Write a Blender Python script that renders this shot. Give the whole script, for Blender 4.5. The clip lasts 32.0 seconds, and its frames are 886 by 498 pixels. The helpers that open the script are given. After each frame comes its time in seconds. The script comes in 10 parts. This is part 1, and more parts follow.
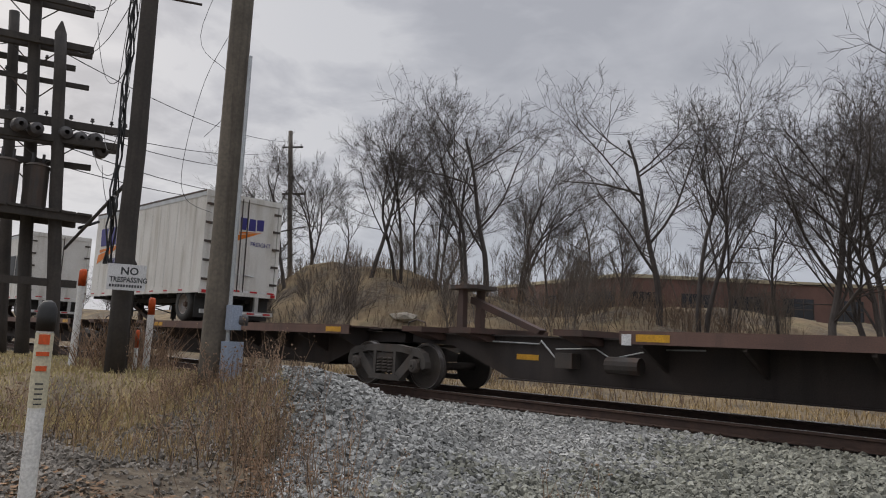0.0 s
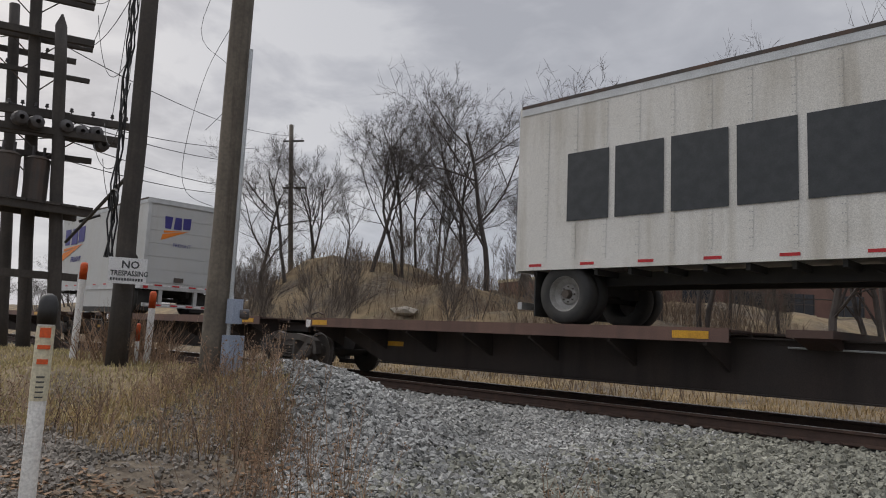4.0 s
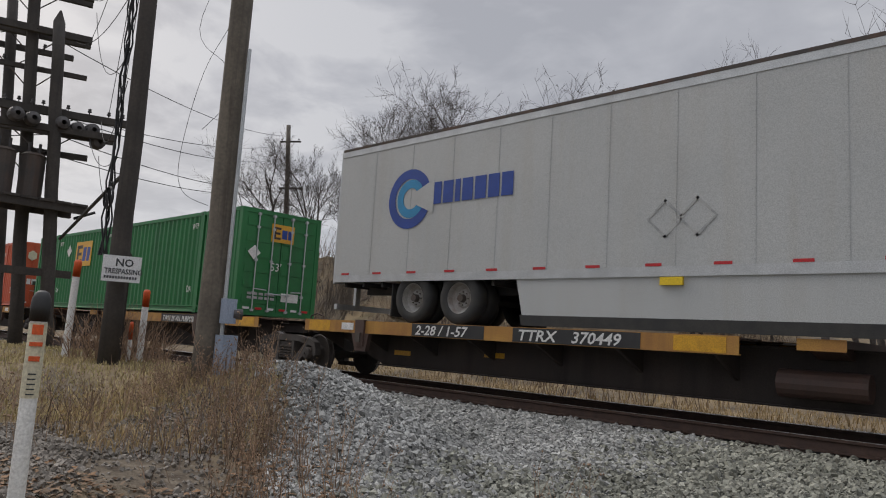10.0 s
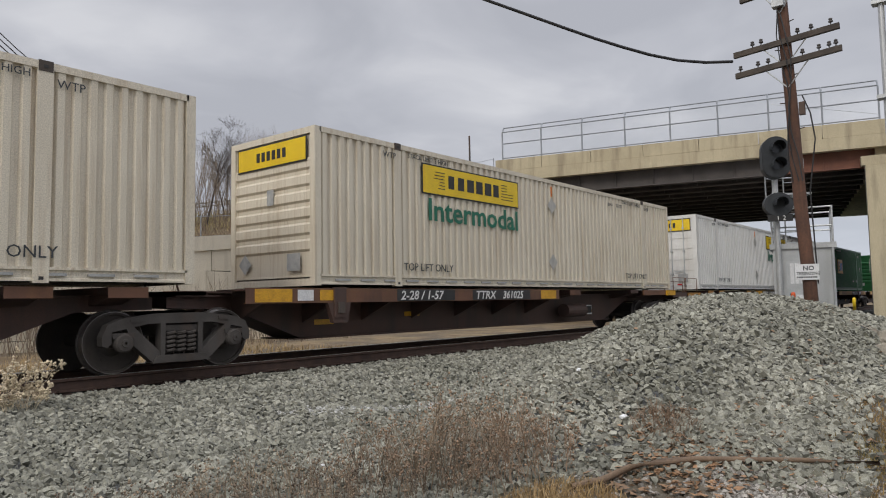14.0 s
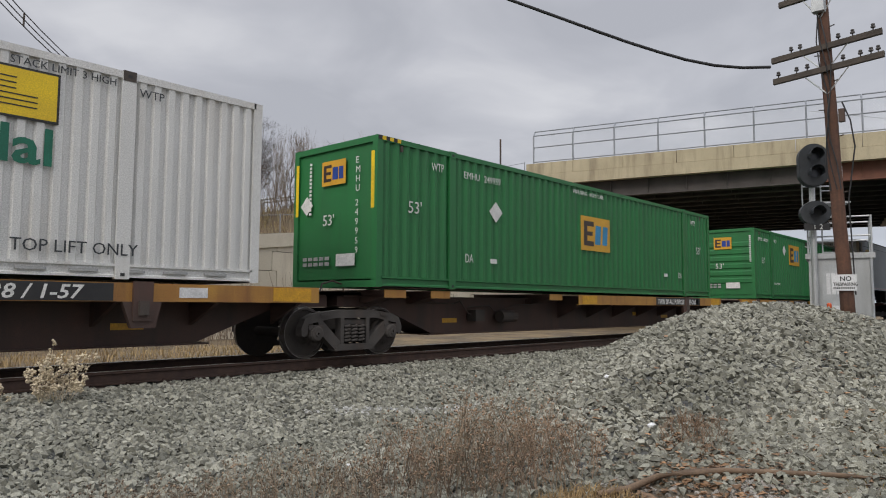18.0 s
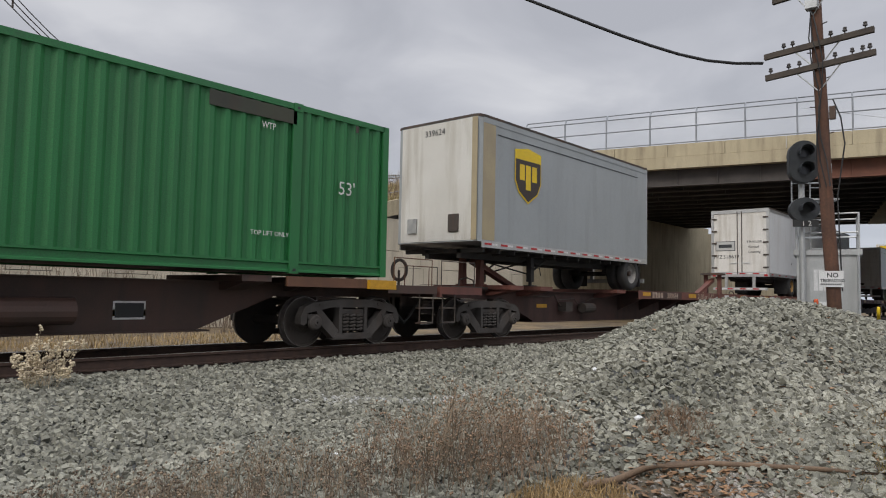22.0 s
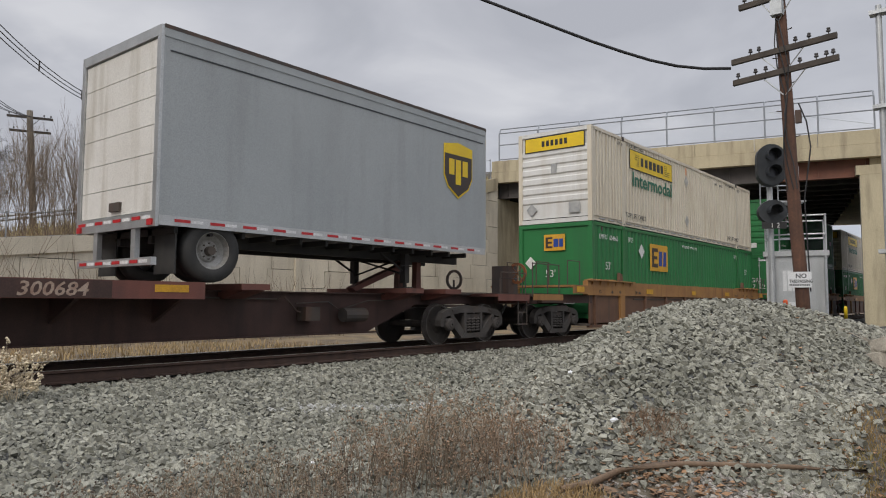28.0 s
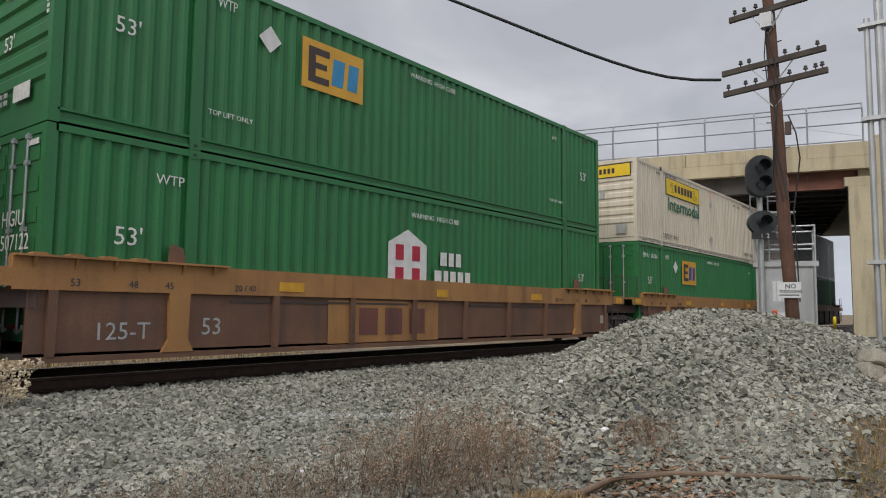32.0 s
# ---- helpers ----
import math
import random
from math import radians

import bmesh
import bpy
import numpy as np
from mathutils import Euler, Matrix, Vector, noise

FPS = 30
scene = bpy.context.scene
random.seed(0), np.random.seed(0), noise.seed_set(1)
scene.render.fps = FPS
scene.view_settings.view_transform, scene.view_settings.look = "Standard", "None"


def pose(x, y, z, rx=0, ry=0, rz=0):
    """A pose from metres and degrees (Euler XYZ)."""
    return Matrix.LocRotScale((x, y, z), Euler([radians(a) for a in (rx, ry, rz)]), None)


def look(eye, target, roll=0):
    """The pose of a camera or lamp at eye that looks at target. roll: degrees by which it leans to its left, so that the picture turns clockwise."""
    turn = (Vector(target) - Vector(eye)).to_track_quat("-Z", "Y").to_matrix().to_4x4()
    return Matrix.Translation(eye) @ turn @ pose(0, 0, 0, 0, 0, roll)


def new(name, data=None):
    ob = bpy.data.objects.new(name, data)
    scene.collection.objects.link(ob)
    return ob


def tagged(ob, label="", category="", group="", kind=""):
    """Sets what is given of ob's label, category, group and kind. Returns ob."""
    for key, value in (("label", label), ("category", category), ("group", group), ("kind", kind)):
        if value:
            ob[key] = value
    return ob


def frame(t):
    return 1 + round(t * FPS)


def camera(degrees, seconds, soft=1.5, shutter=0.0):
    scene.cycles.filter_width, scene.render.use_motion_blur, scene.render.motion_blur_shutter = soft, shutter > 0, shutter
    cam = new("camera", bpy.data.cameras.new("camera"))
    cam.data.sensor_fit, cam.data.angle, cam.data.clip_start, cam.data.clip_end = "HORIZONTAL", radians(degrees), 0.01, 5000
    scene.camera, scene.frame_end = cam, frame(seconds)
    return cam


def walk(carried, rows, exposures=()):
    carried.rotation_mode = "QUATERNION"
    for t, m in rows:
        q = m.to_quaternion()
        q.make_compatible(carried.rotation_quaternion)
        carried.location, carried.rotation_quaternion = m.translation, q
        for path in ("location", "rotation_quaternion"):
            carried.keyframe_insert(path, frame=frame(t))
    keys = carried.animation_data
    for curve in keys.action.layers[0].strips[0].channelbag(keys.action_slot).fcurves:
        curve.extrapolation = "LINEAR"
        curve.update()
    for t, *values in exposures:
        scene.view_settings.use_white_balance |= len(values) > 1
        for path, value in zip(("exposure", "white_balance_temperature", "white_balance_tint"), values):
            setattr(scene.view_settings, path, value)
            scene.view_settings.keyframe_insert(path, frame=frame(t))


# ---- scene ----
EYE = Vector((0.0, 0.0, 0.97))          # the rails' top is z = 0
LOOKS = [  # seconds, heading, pitch, roll in degrees
    (0, 134.09, 7.46, 2.45), (0.5, 134.02, 7.54, 2.50), (1, 133.97, 7.51, 2.87), (1.5, 133.71, 7.68, 2.56),
    (2, 134.07, 7.50, 2.38), (2.5, 134.27, 7.33, 2.59), (3, 134.14, 7.22, 2.91), (3.5, 134.05, 7.13, 2.70),
    (5.5, 134.60, 6.62, 2.62), (6, 134.70, 6.41, 2.72), (6.5, 134.49, 6.13, 2.80), (7, 134.12, 5.68, 3.39),
    (7.5, 133.92, 5.47, 3.05), (8, 133.97, 5.42, 3.17), (8.5, 133.94, 5.22, 3.33), (9, 133.94, 5.41, 3.61),
    (9.5, 134.21, 6.33, 3.43), (10, 133.76, 7.26, 3.45), (10.1, 132.54, 7.67, 3.52), (10.4, 126.43, 7.89, 3.72),
    (10.5, 123.50, 8.16, 3.79), (10.7, 113.90, 9.31, 4.45), (11, 102.56, 8.56, 5.45), (11.5, 82.49, 9.23, 2.70),
    (11.9, 64.09, 7.67, 1.24), (12, 58.42, 7.78, 0.88), (12.3, 46.94, 7.22, 1.40), (12.5, 41.88, 6.64, 1.75),
    (12.7, 39.04, 6.06, 1.39), (13, 36.77, 3.35, 0.84), (13.5, 37.07, 2.69, -0.29), (14, 39.60, 4.28, -0.94),
    (14.5, 40.60, 4.75, 0.60), (15, 40.61, 4.22, 0.94), (15.5, 40.91, 3.90, 1.74), (17.5, 41.85, 4.14, 0.40),
    (18, 41.96, 4.52, 0.32), (18.5, 41.92, 4.27, 0.33), (19, 42.18, 3.99, 0.29), (19.5, 42.26, 3.88, 0.78),
    (20, 41.84, 4.12, 1.43), (20.5, 41.62, 4.45, 1.69), (21, 41.59, 4.28, 1.79), (21.5, 41.78, 4.14, 1.06),
    (22, 41.19, 3.79, 1.11), (22.5, 41.08, 4.04, 0.97), (23, 40.83, 3.88, 1.21), (23.5, 40.37, 3.77, 1.21),
    (24, 40.22, 3.87, 0.51), (24.5, 40.31, 4.22, 0.37), (25, 40.19, 4.01, 0.46), (25.5, 39.88, 3.87, 0.50),
    (27.5, 39.27, 4.16, 0.35), (28, 39.16, 4.27, 0.29), (28.5, 39.23, 4.68, -0.08), (29, 39.12, 5.02, 0.41),
    (29.5, 38.81, 5.08, 0.61), (30, 38.58, 5.01, 0.45), (30.5, 38.73, 5.20, 0.22), (31, 38.75, 5.14, 0.41),
    (31.5, 38.63, 5.05, 0.50), (32, 38.48, 4.96, 0.58)]


def heading(az, pitch, roll):
    a, p = radians(az), radians(pitch)
    return look(EYE, EYE + Vector((math.cos(a) * math.cos(p), math.sin(a) * math.cos(p), math.sin(p))), roll)


cam = camera(64.23, 32.0, soft=1.05, shutter=0.0)
walk(cam, [(t, heading(az, p, r)) for t, az, p, r in LOOKS], exposures=[(0, 0.16), (9.8, 0.16), (12.5, 0.28), (14, 0.37), (32, 0.37)])

# how far the train has rolled, in metres, at given seconds
ROLLED = [(0, -0.5), (1, 8.63), (2, 17.95), (3.5, 31.93), (6, 55.16), (8, 73.72), (10, 92.25), (12, 110.75),
          (14, 129.23), (16, 147.68), (18, 166.10), (20, 184.45), (22, 202.64), (24, 221.15), (25.5, 234.89),
          (26.5, 243.70), (27.5, 252.50), (28.5, 261.17), (29.5, 269.87), (30.5, 278.57), (32, 291.32)]
TRAIN = []       # (thing, place along the train, height): keyed at the end
WHEELS = []      # wheelsets that turn
YC = 11.05       # the track's centre line


# ---- world and light ----
def build_world():
    w = bpy.data.worlds.new("overcast")
    scene.world = w
    w.use_nodes = True
    nt = w.node_tree
    N, L = nt.nodes, nt.links
    N.clear()
    out, bg = N.new("ShaderNodeOutputWorld"), N.new("ShaderNodeBackground")
    sky = N.new("ShaderNodeTexSky")
    sky.sky_type, sky.sun_disc = "NISHITA", False
    sky.sun_elevation, sky.sun_rotation = radians(24), radians(-80)
    sky.air_density, sky.dust_density = 1.0, 2.0
    tc, sep = N.new("ShaderNodeTexCoord"), N.new("ShaderNodeSeparateXYZ")
    L.new(tc.outputs["Generated"], sep.inputs[0])

    def math_node(op, a, b=None, c=None):
        m = N.new("ShaderNodeMath")
        m.operation = op
        for i, v in enumerate((a, b, c)):
            if v is None:
                continue
            if isinstance(v, (int, float)):
                m.inputs[i].default_value = v
            else:
                L.new(v, m.inputs[i])
        return m.outputs[0]

    z = math_node("ADD", math_node("MAXIMUM", sep.outputs[2], 0.0), 0.16)
    u, v = math_node("DIVIDE", sep.outputs[0], z), math_node("DIVIDE", sep.outputs[1], z)
    comb = N.new("ShaderNodeCombineXYZ")
    L.new(u, comb.inputs[0]), L.new(v, comb.inputs[1])

    def noise_node(scale, detail, rough, lo, hi):
        n, r = N.new("ShaderNodeTexNoise"), N.new("ShaderNodeMapRange")
        n.inputs["Scale"].default_value, n.inputs["Detail"].default_value, n.inputs["Roughness"].default_value = scale, detail, rough
        n.inputs["Distortion"].default_value = 0.4
        L.new(comb.outputs[0], n.inputs["Vector"])
        r.inputs["From Min"].default_value, r.inputs["From Max"].default_value = lo, hi
        L.new(n.outputs[0], r.inputs["Value"])
        return r.outputs[0]

    big, small = noise_node(0.55, 4, 0.5, 0.36, 0.66), noise_node(1.9, 5, 0.5, 0.34, 0.68)
    cloud = math_node("ADD", math_node("MULTIPLY", big, 0.52), math_node("MULTIPLY", small, 0.48))
    mottle = math_node("SUBTRACT", noise_node(3.4, 6, 0.55, 0.3, 0.7), 0.5)      # broken into small cells on the sun's side
    side = math_node("MULTIPLY", math_node("MAXIMUM", math_node("SUBTRACT", 0.25, sep.outputs[0]), 0.0), 0.75)
    cloud = math_node("ADD", cloud, math_node("MULTIPLY", mottle, side))
    ramp = N.new("ShaderNodeValToRGB")
    L.new(cloud, ramp.inputs[0])
    e = ramp.color_ramp.elements
    e[0].position, e[0].color = 0.24, (0.355, 0.364, 0.402, 1)
    e[1].position, e[1].color = 0.80, (0.515, 0.52, 0.55, 1)
    mid = e.new(0.5)
    mid.color = (0.412, 0.42, 0.458, 1)
    # the thin patch of cloud before the low sun, towards -x
    glow = N.new("ShaderNodeVectorMath")
    glow.operation = "DOT_PRODUCT"
    L.new(tc.outputs["Generated"], glow.inputs[0])
    glow.inputs[1].default_value = Vector((-0.90, 0.22, 0.30)).normalized()
    g = math_node("POWER", math_node("MAXIMUM", glow.outputs["Value"], 0.0), 14.0)
    zen = N.new("ShaderNodeMapRange")            # the cover is thinnest and brightest overhead
    zen.inputs["From Min"].default_value, zen.inputs["From Max"].default_value = 0.45, 0.95
    zen.inputs["To Min"].default_value, zen.inputs["To Max"].default_value = 0.95, 2.7
    L.new(sep.outputs[2], zen.inputs["Value"])
    bright = math_node("ADD", zen.outputs[0], math_node("MULTIPLY", g, 0.08))
    # towards the horizon the cloud base turns a pale blue grey
    hz = N.new("ShaderNodeMapRange")
    hz.inputs["From Min"].default_value, hz.inputs["From Max"].default_value = 0.0, 0.2
    L.new(sep.outputs[2], hz.inputs["Value"])
    mixh = N.new("ShaderNodeMix")
    mixh.data_type = "RGBA"
    L.new(hz.outputs[0], mixh.inputs["Factor"])
    mixh.inputs["A"].default_value = (0.44, 0.472, 0.54, 1)
    L.new(ramp.outputs[0], mixh.inputs["B"])
    mul = N.new("ShaderNodeMix")
    mul.data_type, mul.blend_type = "RGBA", "MULTIPLY"
    mul.inputs["Factor"].default_value = 1.0
    L.new(mixh.outputs["Result"], mul.inputs["A"])
    cb = N.new("ShaderNodeCombineXYZ")
    for i in range(3):
        L.new(bright, cb.inputs[i])
    L.new(cb.outputs[0], mul.inputs["B"])
    # a little of the clear sky above shows through the cover
    sk = N.new("ShaderNodeMix")
    sk.data_type = "RGBA"
    sk.inputs["Factor"].default_value = 0.004
    L.new(mul.outputs["Result"], sk.inputs["A"])
    L.new(sky.outputs[0], sk.inputs["B"])
    L.new(sk.outputs["Result"], bg.inputs["Color"])
    bg.inputs["Strength"].default_value = 1.0
    L.new(bg.outputs[0], out.inputs["Surface"])
    sun = new("sun", bpy.data.lights.new("sun", "SUN"))
    sun.data.energy, sun.data.angle, sun.data.color = 1.15, radians(25), (1.0, 0.93, 0.83)
    sun.matrix_basis = look((0, 0, 60), Vector((0, 0, 60)) - Vector((-0.75, -0.15, 0.62)))


build_world()


# ---- materials ----
MATS = {}


def surf(name, c1, c2=None, scale=2.0, rough=0.7, metal=0.0, bump=0.15, fine=60.0, dirt=None, dirt_amount=0.0,
         dirt_scale=(1.2, 1.2, 0.12), vary=0.0, grain=0.2, spec=0.5):
    """A worn surface: two colours in broad patches, fine grain, streaks of dirt, relief."""
    if name in MATS:
        return MATS[name]
    m = bpy.data.materials.new(name)
    m.use_nodes = True
    N, L = m.node_tree.nodes, m.node_tree.links
    b = N["Principled BSDF"]
    c2 = c2 or tuple(v * 0.8 for v in c1)
    tc = N.new("ShaderNodeTexCoord")

    def noise_at(sc, detail=4.0, vec=None):
        n = N.new("ShaderNodeTexNoise")
        n.inputs["Scale"].default_value, n.inputs["Detail"].default_value = sc, detail
        L.new(vec or tc.outputs["Object"], n.inputs["Vector"])
        return n.outputs[0]

    def mix(fac, a, bb, kind="MIX"):
        x = N.new("ShaderNodeMix")
        x.data_type, x.blend_type = "RGBA", kind
        for key, val in (("Factor", fac), ("A", a), ("B", bb)):
            if isinstance(val, (int, float)):
                x.inputs[key].default_value = val
            elif isinstance(val, tuple):
                x.inputs[key].default_value = (*val, 1)
            else:
                L.new(val, x.inputs[key])
        return x.outputs["Result"]

    def span(v, lo, hi, a=0.0, bb=1.0):
        r = N.new("ShaderNodeMapRange")
        for key, val in (("From Min", lo), ("From Max", hi), ("To Min", a), ("To Max", bb)):
            r.inputs[key].default_value = val
        L.new(v, r.inputs["Value"])
        return r.outputs[0]

    col = mix(span(noise_at(scale), 0.36, 0.66), c1, c2)
    fine_noise = noise_at(fine, 5.0)
    if dirt:
        mp = N.new("ShaderNodeMapping")
        mp.inputs["Scale"].default_value = dirt_scale
        L.new(tc.outputs["Object"], mp.inputs["Vector"])
        f = span(noise_at(3.0, 6.0, mp.outputs[0]), 0.5, 0.78, 0.0, dirt_amount)
        col = mix(f, col, dirt)
    g = span(fine_noise, 0.3, 0.7, 1.0 - grain, 1.0 + grain)
    gc = N.new("ShaderNodeCombineXYZ")
    for i in range(3):
        L.new(g, gc.inputs[i])
    col = mix(1.0, col, gc.outputs[0], "MULTIPLY")
    if vary:
        oi = N.new("ShaderNodeObjectInfo")
        geo = N.new("ShaderNodeNewGeometry")
        ad = N.new("ShaderNodeMath")
        ad.operation = "ADD"
        L.new(oi.outputs["Random"], ad.inputs[0]), L.new(geo.outputs["Random Per Island"], ad.inputs[1])
        fr = N.new("ShaderNodeMath")
        fr.operation = "FRACT"
        L.new(ad.outputs[0], fr.inputs[0])
        vv = span(fr.outputs[0], 0.0, 1.0, 1.0 - vary, 1.0 + vary)
        vc = N.new("ShaderNodeCombineXYZ")
        for i in range(3):
            L.new(vv, vc.inputs[i])
        col = mix(1.0, col, vc.outputs[0], "MULTIPLY")
    L.new(col, b.inputs["Base Color"])
    b.inputs["Metallic"].default_value = metal
    b.inputs["Specular IOR Level"].default_value = spec
    L.new(span(fine_noise, 0.2, 0.8, max(0.05, rough - 0.12), min(1.0, rough + 0.12)), b.inputs["Roughness"])
    if bump:
        bp = N.new("ShaderNodeBump")
        bp.inputs["Strength"].default_value, bp.inputs["Distance"].default_value = bump, 0.01
        L.new(fine_noise, bp.inputs["Height"])
        L.new(bp.outputs[0], b.inputs["Normal"])
    MATS[name] = m
    return m


GRIME = (0.10, 0.085, 0.065)
RUSTY = (0.16, 0.065, 0.03)
M_BALLAST = surf("ballast_stone", (0.270, 0.266, 0.222), (0.185, 0.184, 0.150), 1.0, 0.9, vary=0.45, fine=90, grain=0.3)
M_FRESH = surf("fresh_ballast_stone", (0.335, 0.332, 0.315), (0.24, 0.24, 0.226), 1.0, 0.9, vary=0.45, fine=90, grain=0.3)
M_RAIL = surf("rusty_rail_steel", (0.095, 0.058, 0.044), (0.068, 0.044, 0.036), 6, 0.75, 0.3, 0.2)
M_RAILTOP = surf("polished_rail_head", (0.62, 0.62, 0.62), (0.5, 0.5, 0.5), 5, 0.28, 1.0, 0.02)
M_TIE = surf("creosoted_wood_tie", (0.055, 0.042, 0.034), (0.09, 0.075, 0.06), 5, 0.9, 0, 0.5, 40, vary=0.3)
M_STEEL_DARK = surf("grimy_dark_steel", (0.06, 0.053, 0.049), (0.085, 0.067, 0.055), 2.2, 0.75, 0.1, 0.2, 50, RUSTY, 0.5)
M_WELL = surf("rusty_brown_well_paint", (0.175, 0.088, 0.05), (0.115, 0.06, 0.038), 1.0, 0.65, 0, 0.12, 60, (0.06, 0.045, 0.036), 0.6)
M_EDGE = surf("reddish_brown_deck_edge", (0.15, 0.085, 0.066), (0.11, 0.062, 0.05), 1.2, 0.65, 0, 0.12, 60, (0.06, 0.042, 0.036), 0.6)
M_SILL = surf("sooty_sill_paint", (0.052, 0.044, 0.041), (0.064, 0.05, 0.044), 1.3, 0.8, 0, 0.12, 60, (0.03, 0.026, 0.025), 0.7, spec=0.25)
M_BROWN = surf("brown_car_paint", (0.088, 0.047, 0.036), (0.062, 0.039, 0.032), 1.3, 0.65, 0, 0.12, 60, (0.042, 0.034, 0.03), 0.75)
M_RED = surf("oxide_red_car_paint", (0.175, 0.062, 0.045), (0.125, 0.05, 0.04), 1.4, 0.65, 0, 0.12, 60, (0.05, 0.03, 0.026), 0.6)
M_REDSILL = surf("dark_red_sill_paint", (0.088, 0.05, 0.043), (0.06, 0.038, 0.033), 1.4, 0.75, 0, 0.12, 60, (0.03, 0.026, 0.024), 0.7, spec=0.3)
M_YELLOW = surf("yellow_car_paint", (0.42, 0.22, 0.045), (0.33, 0.155, 0.04), 1.6, 0.6, 0, 0.1, 60, (0.17, 0.075, 0.03), 0.9)
M_PLACARD = surf("scraped_placard_metal", (0.52, 0.51, 0.47), (0.36, 0.35, 0.33), 6, 0.5, 0.2, 0.1)
M_WORNEDGE = surf("worn_rust_brown_deck_edge", (0.15, 0.07, 0.04), (0.09, 0.045, 0.03), 1.6, 0.7, 0, 0.1, 60, (0.26, 0.13, 0.045), 0.5)
M_TTYEL = surf("weathered_ochre_paint", (0.36, 0.185, 0.06), (0.29, 0.14, 0.05), 1.6, 0.65, 0, 0.1, 60, (0.10, 0.05, 0.028), 0.6)
M_REFLECT = surf("yellow_reflector", (0.62, 0.33, 0.02), (0.5, 0.26, 0.02), 8, 0.45, 0, 0.03)
M_BLACK = surf("black_stencil_panel", (0.02, 0.02, 0.022), (0.03, 0.03, 0.03), 3, 0.6, 0, 0.05)
M_WHITE_INK = surf("white_lettering", (0.72, 0.72, 0.70), (0.6, 0.6, 0.58), 6, 0.6, 0, 0.02)
M_DARK_INK = surf("dark_lettering", (0.03, 0.035, 0.04), (0.045, 0.05, 0.055), 6, 0.6, 0, 0.02)
M_TREAD = surf("wheel_tread", (0.30, 0.28, 0.27), (0.2, 0.18, 0.17), 6, 0.4, 0.8, 0.05)
M_WHEEL = surf("dark_wheel_steel", (0.056, 0.05, 0.046), (0.072, 0.062, 0.055), 3, 0.8, 0, 0.2, 70, (0.06, 0.042, 0.034), 0.4, spec=0.2)
M_TRUCK = surf("cast_truck_steel", (0.085, 0.077, 0.071), (0.06, 0.054, 0.05), 3, 0.8, 0, 0.3, 70, (0.11, 0.075, 0.055), 0.5, spec=0.25)
M_RUBBER = surf("tyre_rubber", (0.032, 0.032, 0.032), (0.045, 0.043, 0.04), 5, 0.85, 0, 0.2)
M_RIM = surf("white_painted_rim", (0.34, 0.335, 0.32), (0.24, 0.23, 0.21), 6, 0.5, 0.1, 0.1, 60, RUSTY, 0.5)
M_RIMY = surf("rusty_yellow_rim", (0.36, 0.22, 0.06), (0.2, 0.11, 0.05), 7, 0.6, 0.1, 0.1, 60, RUSTY, 0.6)
M_ALU = surf("aluminium_rail", (0.55, 0.56, 0.56), (0.46, 0.47, 0.47), 3, 0.42, 0.7, 0.05)
M_GALV = surf("galvanised_steel", (0.52, 0.54, 0.55), (0.43, 0.45, 0.46), 4, 0.5, 0.6, 0.05)
M_TAPE_RED = surf("red_tape", (0.50, 0.02, 0.025), None, 6, 0.4, 0, 0.02)
M_TAPE_WHITE = surf("white_tape", (0.75, 0.75, 0.75), None, 6, 0.4, 0, 0.02)
M_GREEN = surf("green_container_paint", (0.020, 0.168, 0.048), (0.022, 0.146, 0.046), 0.7, 0.5, 0, 0.06, 60, (0.028, 0.095, 0.042), 0.5)
M_ORANGE = surf("faded_orange_container_paint", (0.53, 0.10, 0.04), (0.46, 0.088, 0.04), 0.7, 0.55, 0, 0.06, 60, (0.26, 0.05, 0.028), 0.5)
M_FADED_INK = surf("faded_tan_lettering", (0.42, 0.33, 0.26), (0.30, 0.19, 0.14), 9, 0.7)
M_PATCH = surf("dull_olive_patch_paint", (0.055, 0.062, 0.042), (0.04, 0.042, 0.034), 2.0, 0.7, 0, 0.1, 60, (0.07, 0.04, 0.03), 0.5)
M_CREAM = surf("weathered_cream_container_paint", (0.66, 0.605, 0.495), (0.60, 0.545, 0.44), 0.8, 0.55, 0, 0.06, 60, (0.36, 0.25, 0.14), 0.55, (5.0, 5.0, 0.16))
M_OFFWHITE = surf("white_container_paint", (0.68, 0.68, 0.66), (0.62, 0.62, 0.60), 0.8, 0.5, 0, 0.06, 60, (0.40, 0.34, 0.26), 0.35)
M_LOGO_YEL = surf("yellow_logo_panel", (0.80, 0.56, 0.015), (0.7, 0.48, 0.02), 2, 0.5, 0, 0.03)
M_LOGO_GOLD = surf("amber_logo_panel", (0.66, 0.36, 0.03), (0.58, 0.31, 0.03), 2, 0.5, 0, 0.03)
M_LOGO_BLUE = surf("royal_blue_ink", (0.02, 0.06, 0.30), None, 3, 0.5, 0, 0.02)
M_LOGO_SKY = surf("sky_blue_ink", (0.03, 0.26, 0.50), None, 3, 0.5, 0, 0.02)
M_LOGO_GREEN = surf("deep_green_ink", (0.01, 0.15, 0.09), None, 3, 0.5, 0, 0.02)
M_LOGO_NAVY = surf("violet_navy_ink", (0.035, 0.03, 0.20), None, 3, 0.5, 0, 0.02)
M_LOGO_ORANGE = surf("orange_ink", (0.72, 0.20, 0.015), None, 3, 0.5, 0, 0.02)
M_LOGO_CREAM = surf("cream_ink", (0.62, 0.58, 0.42), (0.52, 0.48, 0.36), 3, 0.55, 0, 0.03)
